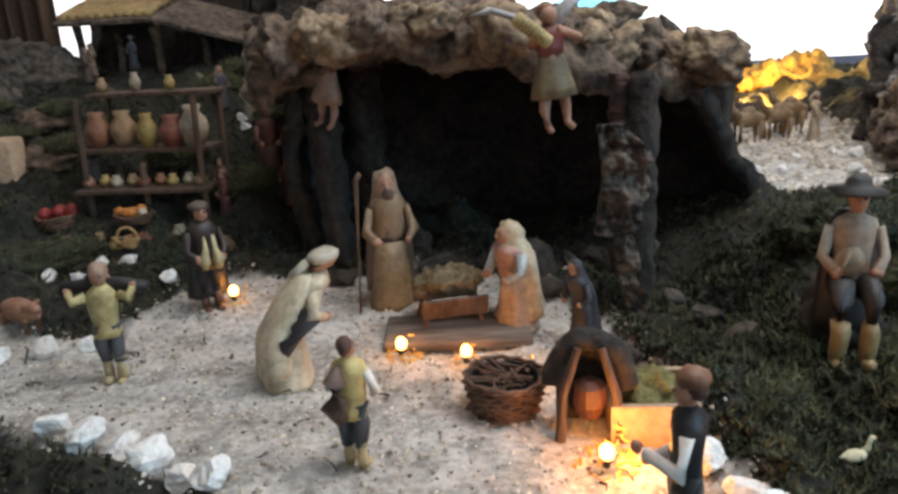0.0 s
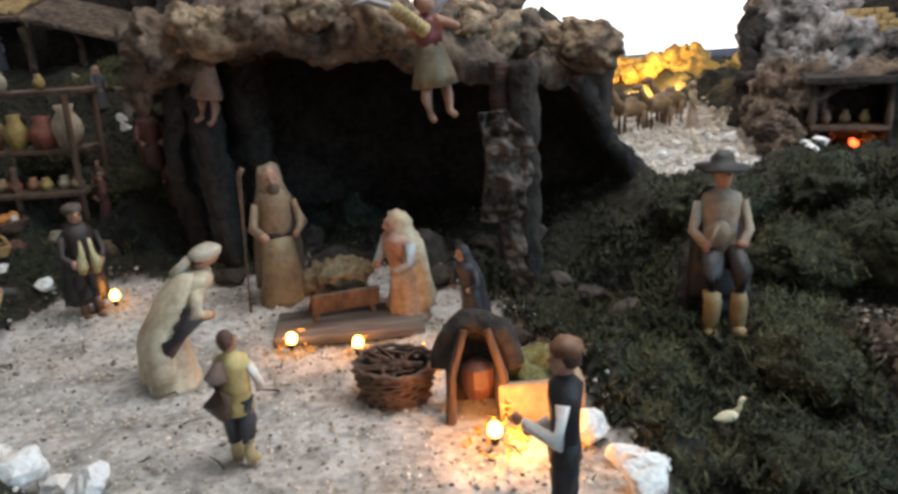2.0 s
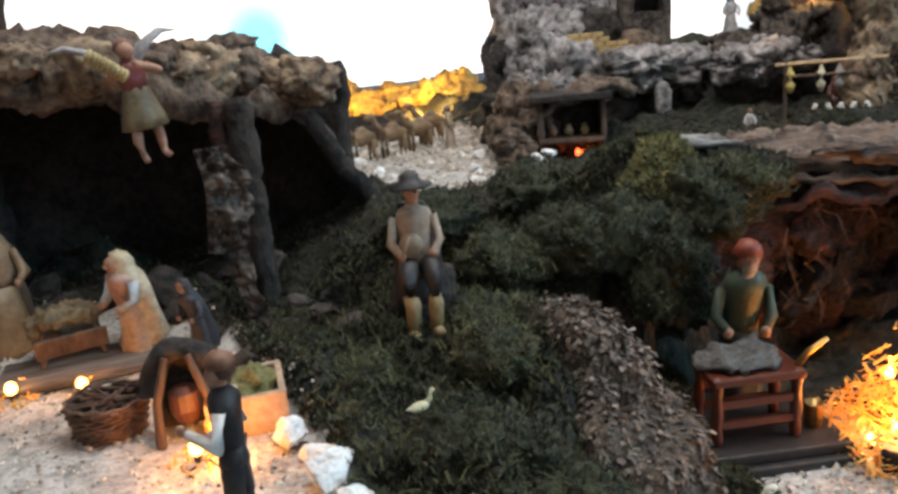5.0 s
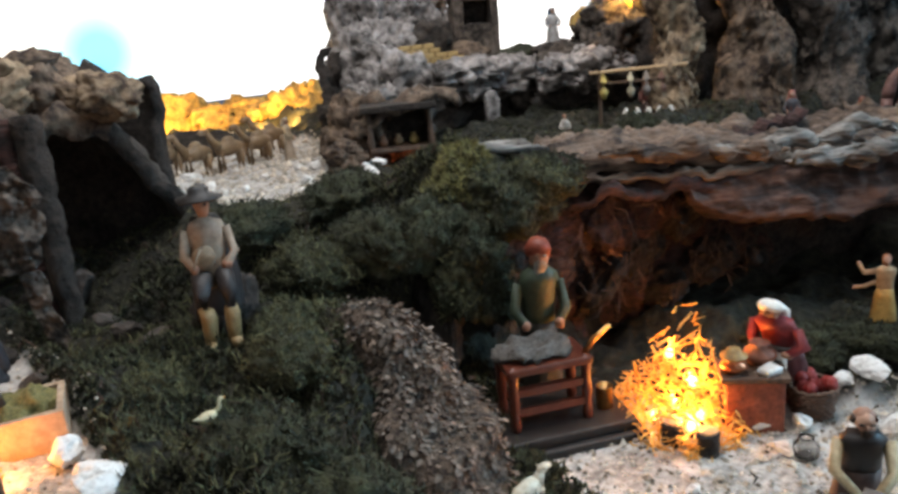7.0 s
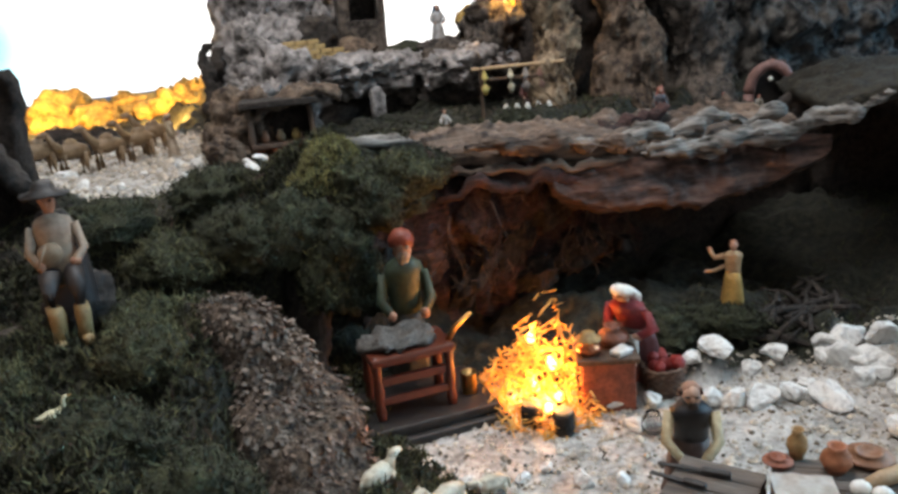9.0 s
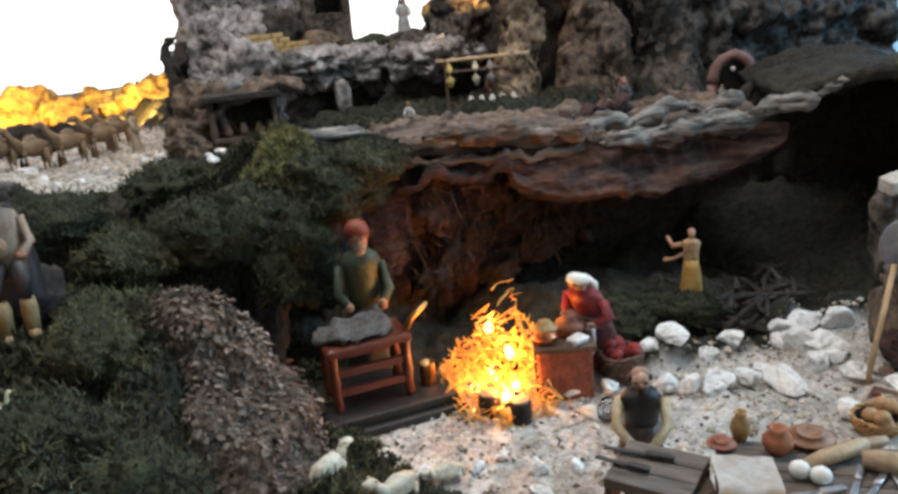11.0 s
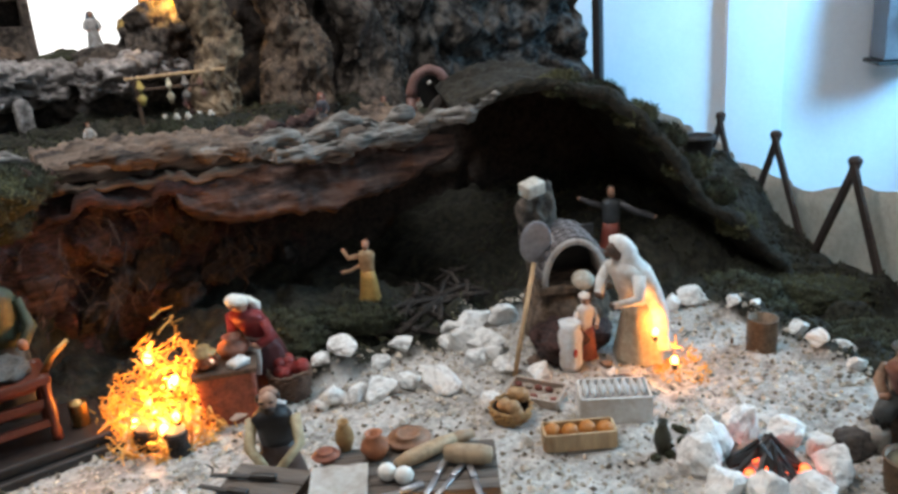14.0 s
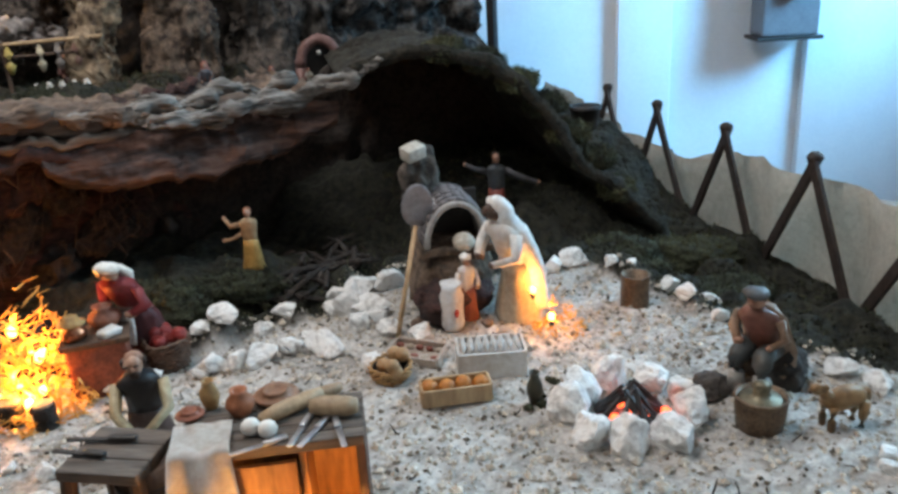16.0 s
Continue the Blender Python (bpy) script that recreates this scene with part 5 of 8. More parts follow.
stump(1.012, 0.575, 0.017, 0.036, 1)
stump(1.03, 0.522, 0.016, 0.034, 2)
flames((1.61, -0.01, ground_z(1.61, -0.01)), 0.06, 90, 4, "yellow-lit straw fire beside the baker")
bulb(1.60, 0.0, ground_z(1.61, -0.01) + 0.022, 0.4, size=0.006)
bulb(1.605, 0.035, ground_z(1.61, 0.03) + 0.062, 0.25, size=0.006)
HZ = ground_z(1.423, -0.197)
ob = thing("fireplace", pose(1.423, -0.197, HZ), "heap of charred sticks and red embers in a ring", "fire")
rs1 = random.Random(3)
for i in range(22):
    b = bmesh.new()
    a = rs1.uniform(0, 6.283)
    p = Vector((0.045 * math.cos(a), 0.045 * math.sin(a), 0.004))
    tube(b, [p, Vector((rs1.uniform(-.01, .01), rs1.uniform(-.01, .01), rs1.uniform(0.03, 0.05)))], [0.005, 0.003], 0, 6)
    part("charred_stick", b, M_BLACKWOOD, ob)
for i in range(14):
    b = bmesh.new()
    ball(b, (rs1.uniform(-.03, .03), rs1.uniform(-.045, .02), rs1.uniform(0.005, 0.014)), rs1.uniform(0.004, 0.008), 0, sub=1)
    part("ember", b, M_EMBER, ob, "glowing red ember")
bulb_light((1.415, -0.215, HZ + 0.022), 0.08, (1.0, 0.12, 0.05), 0.01)


# ---- things of the square ----
def wicker(name, at, r0, r1, h, label, color_mat, rings=9, fill=None, handle=False, group="baskets", z=None):
    """A basket of woven rings and stakes, with what lies in it."""
    zz = ground_z(at[0], at[1]) if z is None else z
    ob = thing(name, pose(at[0], at[1], zz), label, "basket", group)
    b = bmesh.new()
    lathe(b, [(r0 * 0.9, 0.0), (r0 * 0.93, 0.003), (r1 * 0.92, h * 0.95), (r1 * 0.86, h * 0.95), (r0 * 0.85, 0.006)], 0, 20)
    part("lining", b, M_BLACKWOOD, ob, "dark inside")
    for i in range(rings):
        b = bmesh.new()
        u = i / (rings - 1)
        r = r0 + (r1 - r0) * u
        n = 28
        vs = []
        for k in range(n + 1):
            a = k * 6.28319 / n
            q = r + 0.0022 * (1 if (k + i) % 2 else -1)
            vs.append((q * math.cos(a), q * math.sin(a), 0.004 + (h - 0.004) * u + 0.0018 * math.sin(3 * a + i)))
        tube(b, vs, h / rings * 0.58, 0, 6)
        part("woven_ring", b, color_mat, ob, smooth=True)
    if handle:
        b = bmesh.new()
        tube(b, [(r1 * math.cos(a), 0, h + r1 * 1.1 * math.sin(a)) for a in np.linspace(0, 3.1416, 9)], 0.0025, 0, 6)
        part("handle", b, color_mat, ob)
    for i, (fr, cnt, m) in enumerate(fill or []):
        rr = random.Random(i + cnt)
        for k in range(cnt):
            a, q = rr.uniform(0, 6.283), r1 * 0.8 * math.sqrt(rr.random())
            b = bmesh.new()
            ball(b, (q * math.cos(a), q * math.sin(a), h + fr * rr.uniform(-0.2, 0.9)), fr, 0)
            part("fruit", b, m, ob, smooth=True)
    return ob


M_WICKER = mat("dark_wicker", (0.16, 0.085, 0.05), (0.05, 0.025, 0.016), 60, 0.7, 0.4, 3)
M_WICKER_Y = mat("pale_wicker", (0.5, 0.3, 0.12), (0.25, 0.13, 0.05), 60, 0.7, 0.4, 3)
RED_P, ORANGE_P = paint(0.35, 0.03, 0.025), paint(0.65, 0.24, 0.04)
wk = wicker("wicker_basket", (0.041, 0.79), 0.036, 0.044, 0.044, "dark brown wicker basket full of twigs", M_WICKER)
rs2 = random.Random(8)
for i in range(26):
    b = bmesh.new()
    a, q = rs2.uniform(0, 6.283), rs2.uniform(0, 0.03)
    p = Vector((q * math.cos(a), q * math.sin(a), 0.042))
    d = Vector((rs2.uniform(-1, 1), rs2.uniform(-1, 1), rs2.uniform(0.0, 0.25))).normalized() * 0.03
    tube(b, [p - d, p, p + d], [0.0012, 0.0018, 0.001], 0, 5)
    part("twig", b, M_WICKER, wk)

MZ = ground_z(-0.017, 1.032)
mg = thing("manger", pose(-0.02, 1.035, MZ, 0, 0, 12), "wooden manger heaped with yellow straw", "manger")
for sx in (-1, 1):
    for sy in (-1, 1):
        b = bmesh.new()
        tube(b, [(sx * 0.042, sy * 0.028, 0), (sx * 0.03, sy * 0.016, 0.06)], 0.004, 0, 8)
        part("leg", b, M_WOOD, mg)
for sy in (-1, 1):
    b = bmesh.new()
    box(b, (0, sy * 0.024, 0.052), (0.092, 0.005, 0.03), pose(0, 0, 0, -sy * 20), bevel=0.001)
    part("side_board", b, M_WOOD, mg)
b = bmesh.new()
ball(b, (0, 0, 0.066), 0.05, 0, (0.95, 0.6, 0.35), 4)
rough_up(b, 0.012, 0.012, 3)
part("straw", b, M_STRAW_DULL, mg, "heaped dull straw", True)
b = bmesh.new()
box(b, (-0.01, 1.0, MZ + 0.004), (0.2, 0.1, 0.014), bevel=0.004)
rough_up(b, 0.002, 0.03, 3)
finish("manger_board", b, M_WOOD_GREY, None, "flat weathered board under the manger", "board")
for i in range(9):
    stone(-0.13 + 0.05 * i, 1.22 + 0.05 * math.sin(i * 2.1), 0.03 + 0.012 * (i % 3), 520 + i, M_DARKBARK, 0.9, label="dark rock on the stable floor", group="rocks in the stable")
for x, y, r in ((-0.19, 1.19, .03), (-0.03, 1.16, .025), (0.13, 1.10, .03), (0.17, 1.02, .028), (0.12, 0.9, .02), (0.2, 0.9, .026), (0.33, 1.0, .035), (0.36, 0.95, .03), (0.31, 1.08, .03)):
    stone(x, y, r, int(x * 100) + 640, M_ROCK_DARK, 0.8, label="dark grey rock at the foot of the stable", group="rocks in the stable")

# lantern-like little oven and stone trough with a light
lt = thing("arched_lantern", pose(0.126, 0.735, ground_z(0.126, 0.735), 0, 0, -8), "dark wooden arched shelter with an amber light inside", "lantern")
for sx in (-1, 1):
    b = bmesh.new()
    tube(b, [(sx * 0.03, -0.02, 0), (sx * 0.027, -0.015, 0.05), (sx * 0.012, -0.005, 0.098)], [0.006, 0.005, 0.004], 0, 8)
    part("upright", b, M_WOOD, lt)
b = bmesh.new()
tube(b, [(0.036 * math.cos(a), 0.012, 0.05 + 0.05 * math.sin(a)) for a in np.linspace(0, 3.1416, 13)], 0.014, 0, 10)
rough_up(b, 0.005, 0.02, 4)
part("hood", b, M_DARKBARK, lt, "dark bark hood", True)
b = bmesh.new()
box(b, (0, 0.03, 0.045), (0.07, 0.006, 0.09), bevel=0.001)
part("back_wall", b, M_DARKBARK, lt)
b = bmesh.new()
lathe(b, [(0.012, 0.02), (0.018, 0.035), (0.017, 0.055), (0.008, 0.062)], 0, 14)
part("pot", b, paint(0.13, 0.05, 0.03), lt, "red clay pot")

tr = thing("stone_trough", pose(0.192, 0.752, ground_z(0.192, 0.752), 0, 0, -4), "square clay trough planted with dry moss, lit amber", "trough")
for n_, c, sz in (("front_wall", (0, -0.042, 0.02), (0.09, 0.008, 0.056)), ("back_wall", (0, 0.042, 0.02), (0.09, 0.008, 0.056)), ("side_wall", (-0.041, 0, 0.02), (0.008, 0.076, 0.056)), ("side_wall", (0.041, 0, 0.02), (0.008, 0.076, 0.056))):
    b = bmesh.new()
    box(b, c, sz, bevel=0.0015)
    part(n_, b, M_CLAY, tr)
b = bmesh.new()
ball(b, (0, 0.005, 0.036), 0.05, 0, (0.76, 0.7, 0.5), 4)
rough_up(b, 0.012, 0.014, 4)
part("moss", b, M_MOSSY_DRY, tr, "dry yellow-green moss", True)
bulb_light((0.16, 0.655, ground_z(0.17, 0.66) + 0.03), 0.3, (1.0, 0.36, 0.06))


# ---- the left background: stall, huts, rocks ----
def jar(bm_parent, name, x, y, z, r, h, m, fat=1.0):
    b = bmesh.new()
    lathe(b, [(r * 0.6, 0), (r, h * 0.35 * fat), (r * 0.95, h * 0.55), (r * 0.5, h * 0.82), (r * 0.62, h), (r * 0.4, h * 0.98)], 0, 14, at=(x, y, z))
    return part(name, b, m, bm_parent, smooth=True)


def vessel(name, x, y, z, r, h, m, label, group=""):
    b = bmesh.new()
    lathe(b, [(r * 0.6, 0), (r, h * 0.4), (r * 0.9, h * 0.62), (r * 0.5, h * 0.84), (r * 0.62, h), (r * 0.42, h * 0.97), (r * 0.35, h * 0.7)], 0, 16)
    ob = finish(name, b, m, None, label, "pot", group)
    ob.location = (x, y, z)
    return ob


SX, SY = -0.585, 1.50
SZ = ground_z(SX, SY) - 0.015
st = thing("market_stall", pose(SX, SY, SZ, 0, 0, -6), "dark wooden market stall with three shelves", "stall")
for sx in (-0.115, 0.0, 0.115):
    for sy in (-0.05, 0.07):
        b = bmesh.new()
        tube(b, [(sx, sy, 0), (sx, sy, 0.1), (sx, sy + 0.005, 0.225 if sx else 0.1)], 0.006, 0, 8)
        part("post", b, M_WOOD, st)
for z, y in ((0.055, -0.045), (0.125, 0.0), (0.225, 0.05)):
    for k in range(3):
        b = bmesh.new()
        box(b, (0, y - 0.022 + 0.022 * k, z), (0.26, 0.02, 0.008), bevel=0.0015)
        part("plank", b, M_WOOD, st)
CLAYS = [paint(0.34, 0.16, 0.09), paint(0.4, 0.27, 0.15), paint(0.42, 0.32, 0.11), paint(0.27, 0.09, 0.06), paint(0.46, 0.4, 0.3)]
rs3 = random.Random(21)
rot = pose(SX, SY, SZ, 0, 0, -6)
for i in range(5):
    p = rot @ Vector((-0.1 + 0.05 * i + rs3.uniform(-0.008, 0.008), rs3.uniform(-0.015, 0.01), 0.1295))
    vessel("sack_jar", *p, rs3.uniform(0.02, 0.028), rs3.uniform(0.05, 0.085), CLAYS[i % 5], "plump clay jar on the stall's shelf", "jars on the stall")
for i in range(9):
    p = rot @ Vector((-0.115 + 0.028 * i, -0.045 + 0.01 * (i % 2), 0.0595))
    vessel("clay_bowl", *p, 0.012, 0.022, CLAYS[(i * 2) % 5], "little clay jar on the stall's low shelf", "jars on the stall")
for i in range(3):
    p = rot @ Vector((-0.11 + 0.07 * i, 0.05, 0.2295))
    vessel("clay_vase", *p, 0.011, 0.028 + 0.008 * (i % 2), CLAYS[(i * 3 + 1) % 5], "small clay vase on the stall's top", "jars on the stall")

wicker("fruit_basket", (-0.77, 1.45), 0.03, 0.036, 0.026, "dark basket heaped with red fruit", M_WICKER, 5, [(0.011, 12, RED_P)])
wicker("fruit_basket", (-0.60, 1.40), 0.026, 0.034, 0.018, "shallow basket of orange and white fruit", M_WICKER, 4, [(0.01, 9, ORANGE_P), (0.008, 3, paint(0.7, 0.6, 0.5))])
wicker("egg_basket", (-0.572, 1.29), 0.013, 0.018, 0.017, "tiny pale wicker basket with a handle", M_WICKER_Y, 5, handle=True)
figure("small clay woman in dark dress behind the baskets", (-0.72, 1.53), 0.085, 30, (0.08, 0.08, 0.1), (0.1, 0.07, 0.06), hat="veil", hat_color=(0.1, 0.1, 0.12))
figure("small clay woman in brown sitting by the stall", (-0.45, 1.47), 0.08, -20, (0.12, 0.06, 0.05), (0.1, 0.05, 0.04))
for i, (x, y, z, sx, sz) in enumerate(((-1.02, 1.85, 0.24, .16, .075), (-0.85, 1.83, 0.22, .13, .05), (-1.2, 1.95, 0.3, .14, .12), (-0.98, 1.7, 0.19, .13, .06), (-1.15, 2.15, 0.36, .15, .1), (-0.86, 2.0, 0.25, .1, .08), (-0.5, 2.25, 0.36, .16, .14), (-0.36, 2.05, 0.32, .1, .16), (-0.4, 2.4, 0.42, .14, .2), (-0.25, 1.9, 0.34, .08, .16))):
    rock("dark_rock", (x, y, z), (sx, 0.1, sz), M_CORK_GREY if i % 3 else M_DARKBARK, "dark cork rock behind the stalls", "rock", "dark rocks behind the stalls", seed=60 + i, rough=0.4, ridged=True)
b = bmesh.new()
box(b, (0, 0, 0.06), (0.06, 0.06, 0.16), bevel=0.006)
rough_up(b, 0.004, 0.03, 1)
tw = finish("stone_tower", b, M_CLAY, None, "small square clay tower", "tower")
tw.location = (-0.92, 1.58, ground_z(-0.92, 1.58) - 0.06)


def hut(x0, x1, y, z, top, label, tiles, lean=0.0, seed=0):
    """A shed with bark posts, back wall and a pitched roof."""
    ob = thing("shed", pose((x0 + x1) / 2, y, z), label, "shed")
    w = x1 - x0
    for sx in (-0.46, 0.0, 0.46):
        b = bmesh.new()
        tube(b, [(sx * w, -0.06, -0.02), (sx * w + 0.008, -0.06, top * 0.5), (sx * w, -0.06, top)], [0.013, 0.011, 0.012], 0, 9)
        rough_up(b, 0.004, 0.02, seed)
        part("post", b, M_CORK, ob, smooth=True)
    b = bmesh.new()
    box(b, (0, 0.12, top / 2 - 0.01), (w, 0.012, top), bevel=0.002)
    part("back_wall", b, M_DARKBARK, ob)
    b = bmesh.new()
    box(b, (0, 0.02, top + 0.012), (w * 1.12, 0.26, 0.012), pose(0, 0, 0, 12, lean, 0), bevel=0.003)
    rf = part("roof", b, M_CORK, ob, "brown bark roof")
    if tiles:
        n = 10
        for i in range(n):
            for r in range(2):
                b = bmesh.new()
                xx = -w * 0.55 + w * 1.1 * (i + 0.5) / n
                tube(b, [(xx, -0.12 + 0.12 * r, top + 0.002 + 0.026 * r), (xx, 0.01 + 0.12 * r, top + 0.034 + 0.026 * r)], [w * 0.058, w * 0.05], 0, 10, 0.7)
                part("roof_tile", b, M_TILE, rf, smooth=True)
    return ob


M_TILE = mat("ochre_roof_tile", (0.5, 0.36, 0.15), (0.25, 0.15, 0.07), 25, 0.85, 0.4, 4)
hut(-1.03, -0.80, 2.28, 0.34, 0.185, "open shed with an ochre tiled roof", True, seed=1)
hut(-0.79, -0.52, 2.2, 0.32, 0.17, "open shed with a sloping bark roof", False, lean=16, seed=2)
for i, (x, y) in enumerate(((-0.64, 2.03), (-0.6, 2.01), (-0.45, 1.95), (-0.36, 1.88), (-0.3, 1.8), (-0.41, 1.83))):
    animal("tiny white clay sheep on the far meadow", (x, y), 0.032, 40 * i, WOOL, 0.2, 0.11, 0.24, 0.24)
for i, (x, y, c) in enumerate(((-0.95, 2.12, (0.3, 0.2, 0.13)), (-0.85, 2.15, (0.07, 0.08, 0.11)), (-0.5, 1.98, (0.15, 0.12, 0.09)), (-0.33, 1.95, (0.3, 0.25, 0.2)), (-0.9, 1.98, (0.12, 0.08, 0.06)), (-0.25, 1.68, (0.55, 0.5, 0.42)))):
    figure("tiny clay villager far behind the stalls", (x, y), 0.085, 30 * i - 40, c, tuple(0.7 * q for q in c), hat="brim" if i % 2 else "veil", hat_color=tuple(0.8 * q for q in c))
b = bmesh.new()
cols = []
for i in range(60):
    x = -1.95 + 0.5 * i / 59
    y = 3.0 + 0.025 * math.sin(i * 0.9)
    cols.append([b.verts.new((x, y + dy, z)) for dy in (0, 0.006) for z in (0.0, 1.6)])
for c0, c1 in zip(cols, cols[1:]):
    b.faces.new((c0[0], c1[0], c1[1], c0[1])), b.faces.new((c0[3], c1[3], c1[2], c0[2]))
finish("curtain", b, mat("brown_curtain", (0.12, 0.08, 0.06), (0.07, 0.045, 0.035), 40, 0.9, 0.3, 4), None, "hanging brown cloth curtain beside the backdrop", "curtain")

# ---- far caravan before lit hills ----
# the warm yellow of the lamplight is put into this base colour too
M_HILL = mat("lamp_yellow_hill", (0.62, 0.42, 0.12), (0.22, 0.13, 0.04), 14, 0.9, 0.9, 5, spread=(0.38, 0.58), bdist=0.02)
for i, (x, y, sx, sz) in enumerate(((0.55, 3.2, .22, .15), (0.82, 3.15, .2, .165), (1.05, 3.05, .2, .15), (1.3, 3.0, .16, .16), (1.5, 2.9, .16, .15), (0.3, 3.25, .2, .15))):
    rock("far_hill", (x, y, 0.07), (sx, 0.09, sz), M_HILL, "cork hill coloured yellow for lamplight, with a warm lamp near", "hill", "far lit hills", seed=80 + i, rough=0.42, sub=5, ridged=True)
rock("far_mound", (0.74, 2.42, 0.12), (0.2, 0.1, 0.075), M_DARKBARK, "dark cork mound behind the camels", "rock", seed=90, rough=0.3)
b = bmesh.new()
box(b, (0.6, 3.45, 0.065), (3.2, 0.03, 0.30))
finish("far_ridge", b, mat("blue_ridge", (0.16, 0.2, 0.3), (0.1, 0.12, 0.18), 6, 0.9, 0.1), None, "painted blue-grey mountain ridge on the backdrop", "backdrop", kind="structure")
bulb_light((1.10, 2.72, 0.16), 15.0, (1.0, 0.55, 0.12), 0.03)
bulb_light((0.7, 2.9, 0.24), 9.0, (1.0, 0.55, 0.12), 0.03)
CAMEL = (0.3, 0.2, 0.11)
for i, (x, y) in enumerate(((0.58, 1.99), (0.66, 2.00), (0.755, 2.02), (0.85, 2.07), (0.91, 2.14))):
    animal("brown clay camel walking in the caravan", (x, y), 0.118 - 0.004 * (i % 2), -65 - 4 * i, CAMEL, 0.42, 0.09, 0.2, 0.42, hump=0.13)
figure("clay piper in pale clothes lit from behind", (1.045, 1.985), 0.105, 90, (0.5, 0.42, 0.3), (0.45, 0.38, 0.28), hat="wrap", hat_color=(0.4, 0.3, 0.2))
figure("clay rider in pale robes beside the camels", (0.93, 2.03), 0.125, 60, (0.6, 0.5, 0.35), (0.5, 0.4, 0.3), hat="wrap", hat_color=(0.5, 0.4, 0.3))


# ---- the terrace: forge, tomb, rack, castle, well ----
fg = thing("forge_shelter", pose(1.085, 1.585, 0.122, 0, 0, -24) @ Matrix.Scale(1.1, 4), "dark bark forge shelter with red embers below a shelf", "shelter")
for sx in (-0.065, 0.065):
    b = bmesh.new()
    tube(b, [(sx, -0.03, -0.01), (sx * 1.05, -0.03, 0.07), (sx, -0.03, 0.14)], [0.01, 0.009, 0.008], 0, 8)
    rough_up(b, 0.003, 0.02, 2)
    part("post", b, M_WOOD, fg, smooth=True)
for n_, c, sz, m in (("back_wall", (0, 0.05, 0.065), (0.15, 0.01, 0.15), M_DARKBARK), ("shelf", (0, 0.0, 0.05), (0.14, 0.08, 0.008), M_WOOD), ("side_wall", (-0.07, 0.01, 0.065), (0.008, 0.08, 0.14), M_DARKBARK), ("side_wall", (0.07, 0.01, 0.065), (0.008, 0.08, 0.14), M_DARKBARK), ("roof", (0, 0.0, 0.145), (0.17, 0.11, 0.014), M_DARKBARK)):
    b = bmesh.new()
    box(b, c, sz, bevel=0.002)
    rough_up(b, 0.004, 0.03, 3)
    part(n_, b, m, fg)
for i in range(9):
    b = bmesh.new()
    ball(b, (0.025 + 0.012 * math.sin(i * 2.4), 0.0 + 0.008 * math.cos(i * 1.7), 0.012 + 0.002 * (i % 4)), 0.007, 0, sub=1)
    part("ember", b, M_EMBER, fg, "glowing orange ember")
for i in range(3):
    jar(fg, "jar", -0.04 + 0.035 * i, -0.005, 0.054, 0.011, 0.028, CLAYS[i])
slab("forge_roof", [(0.97, 1.60, 0.222), (1.07, 1.535, 0.276), (1.16, 1.50, 0.295), (1.21, 1.49, 0.275)], (0.05, 0.13, 0.01), 0.018, M_CORK, "sloping brown bark roof over the forge", "roof", n=50, m=16, seed=48, amp=0.018, size=0.05)
bulb_light((1.10, 1.545, 0.155), 0.12, (1.0, 0.25, 0.06))
b = bmesh.new()
box(b, (0, 0, 0.03), (0.044, 0.024, 0.09), bevel=0.01)
ball(b, (0, 0, 0.072), 0.022, 0, (1, 0.54, 1.0), 3)
rough_up(b, 0.003, 0.02, 1)
ob = finish("standing_stone", b, M_ROCK, None, "rounded grey standing stone on the terrace", "stone")
ob.location = (1.425, 1.69, ground_z(1.425, 1.69))
figure("clay child with red hair and white shirt", (1.405, 1.33), 0.075, -20, (0.65, 0.6, 0.55), (0.3, 0.15, 0.1), hair=(0.3, 0.07, 0.03))
figure("tiny dark clay villager by the cliff", (1.16, 1.66), 0.1, -20, (0.06, 0.06, 0.07), (0.05, 0.05, 0.06), hat="brim", hat_color=(0.04, 0.04, 0.04))

RX, RY = 1.69, 1.385
rz_ = ground_z(RX, RY)
rk = thing("hanging_rack", pose(RX, RY, rz_, 0, 0, -35), "pole rack hung with cheeses and game", "rack")
for sx in (-0.1, 0.1):
    b = bmesh.new()
    tube(b, [(sx, 0, -0.01), (sx, 0, 0.15)], 0.005, 0, 7)
    part("post", b, M_WOOD, rk)
b = bmesh.new()
tube(b, [(-0.125, 0, 0.145), (0.125, 0, 0.148)], 0.005, 0, 7)
part("pole", b, M_PALEWOOD, rk)
b = bmesh.new()
tube(b, [(-0.1, 0, 0.115), (0.1, 0, 0.115)], 0.004, 0, 7)
part("pole", b, M_WOOD, rk)
for i, (x, m, r) in enumerate(((-0.09, paint(0.55, 0.42, 0.12), 0.013), (-0.02, paint(0.62, 0.55, 0.4), 0.011), (0.02, paint(0.25, 0.22, 0.2), 0.012), (0.06, paint(0.2, 0.1, 0.07), 0.014))):
    b = bmesh.new()
    tube(b, [(x, 0, 0.143), (x, -0.003, 0.12), (x, -0.004, 0.095), (x, -0.003, 0.075)], [0.002, r * 0.8, r, r * 0.4], 0, 9)
    part("hung_cheese", b, m, rk, smooth=True)
rw = Matrix.Translation((RX, RY, rz_)) @ pose(0, 0, 0, 0, 0, -35)
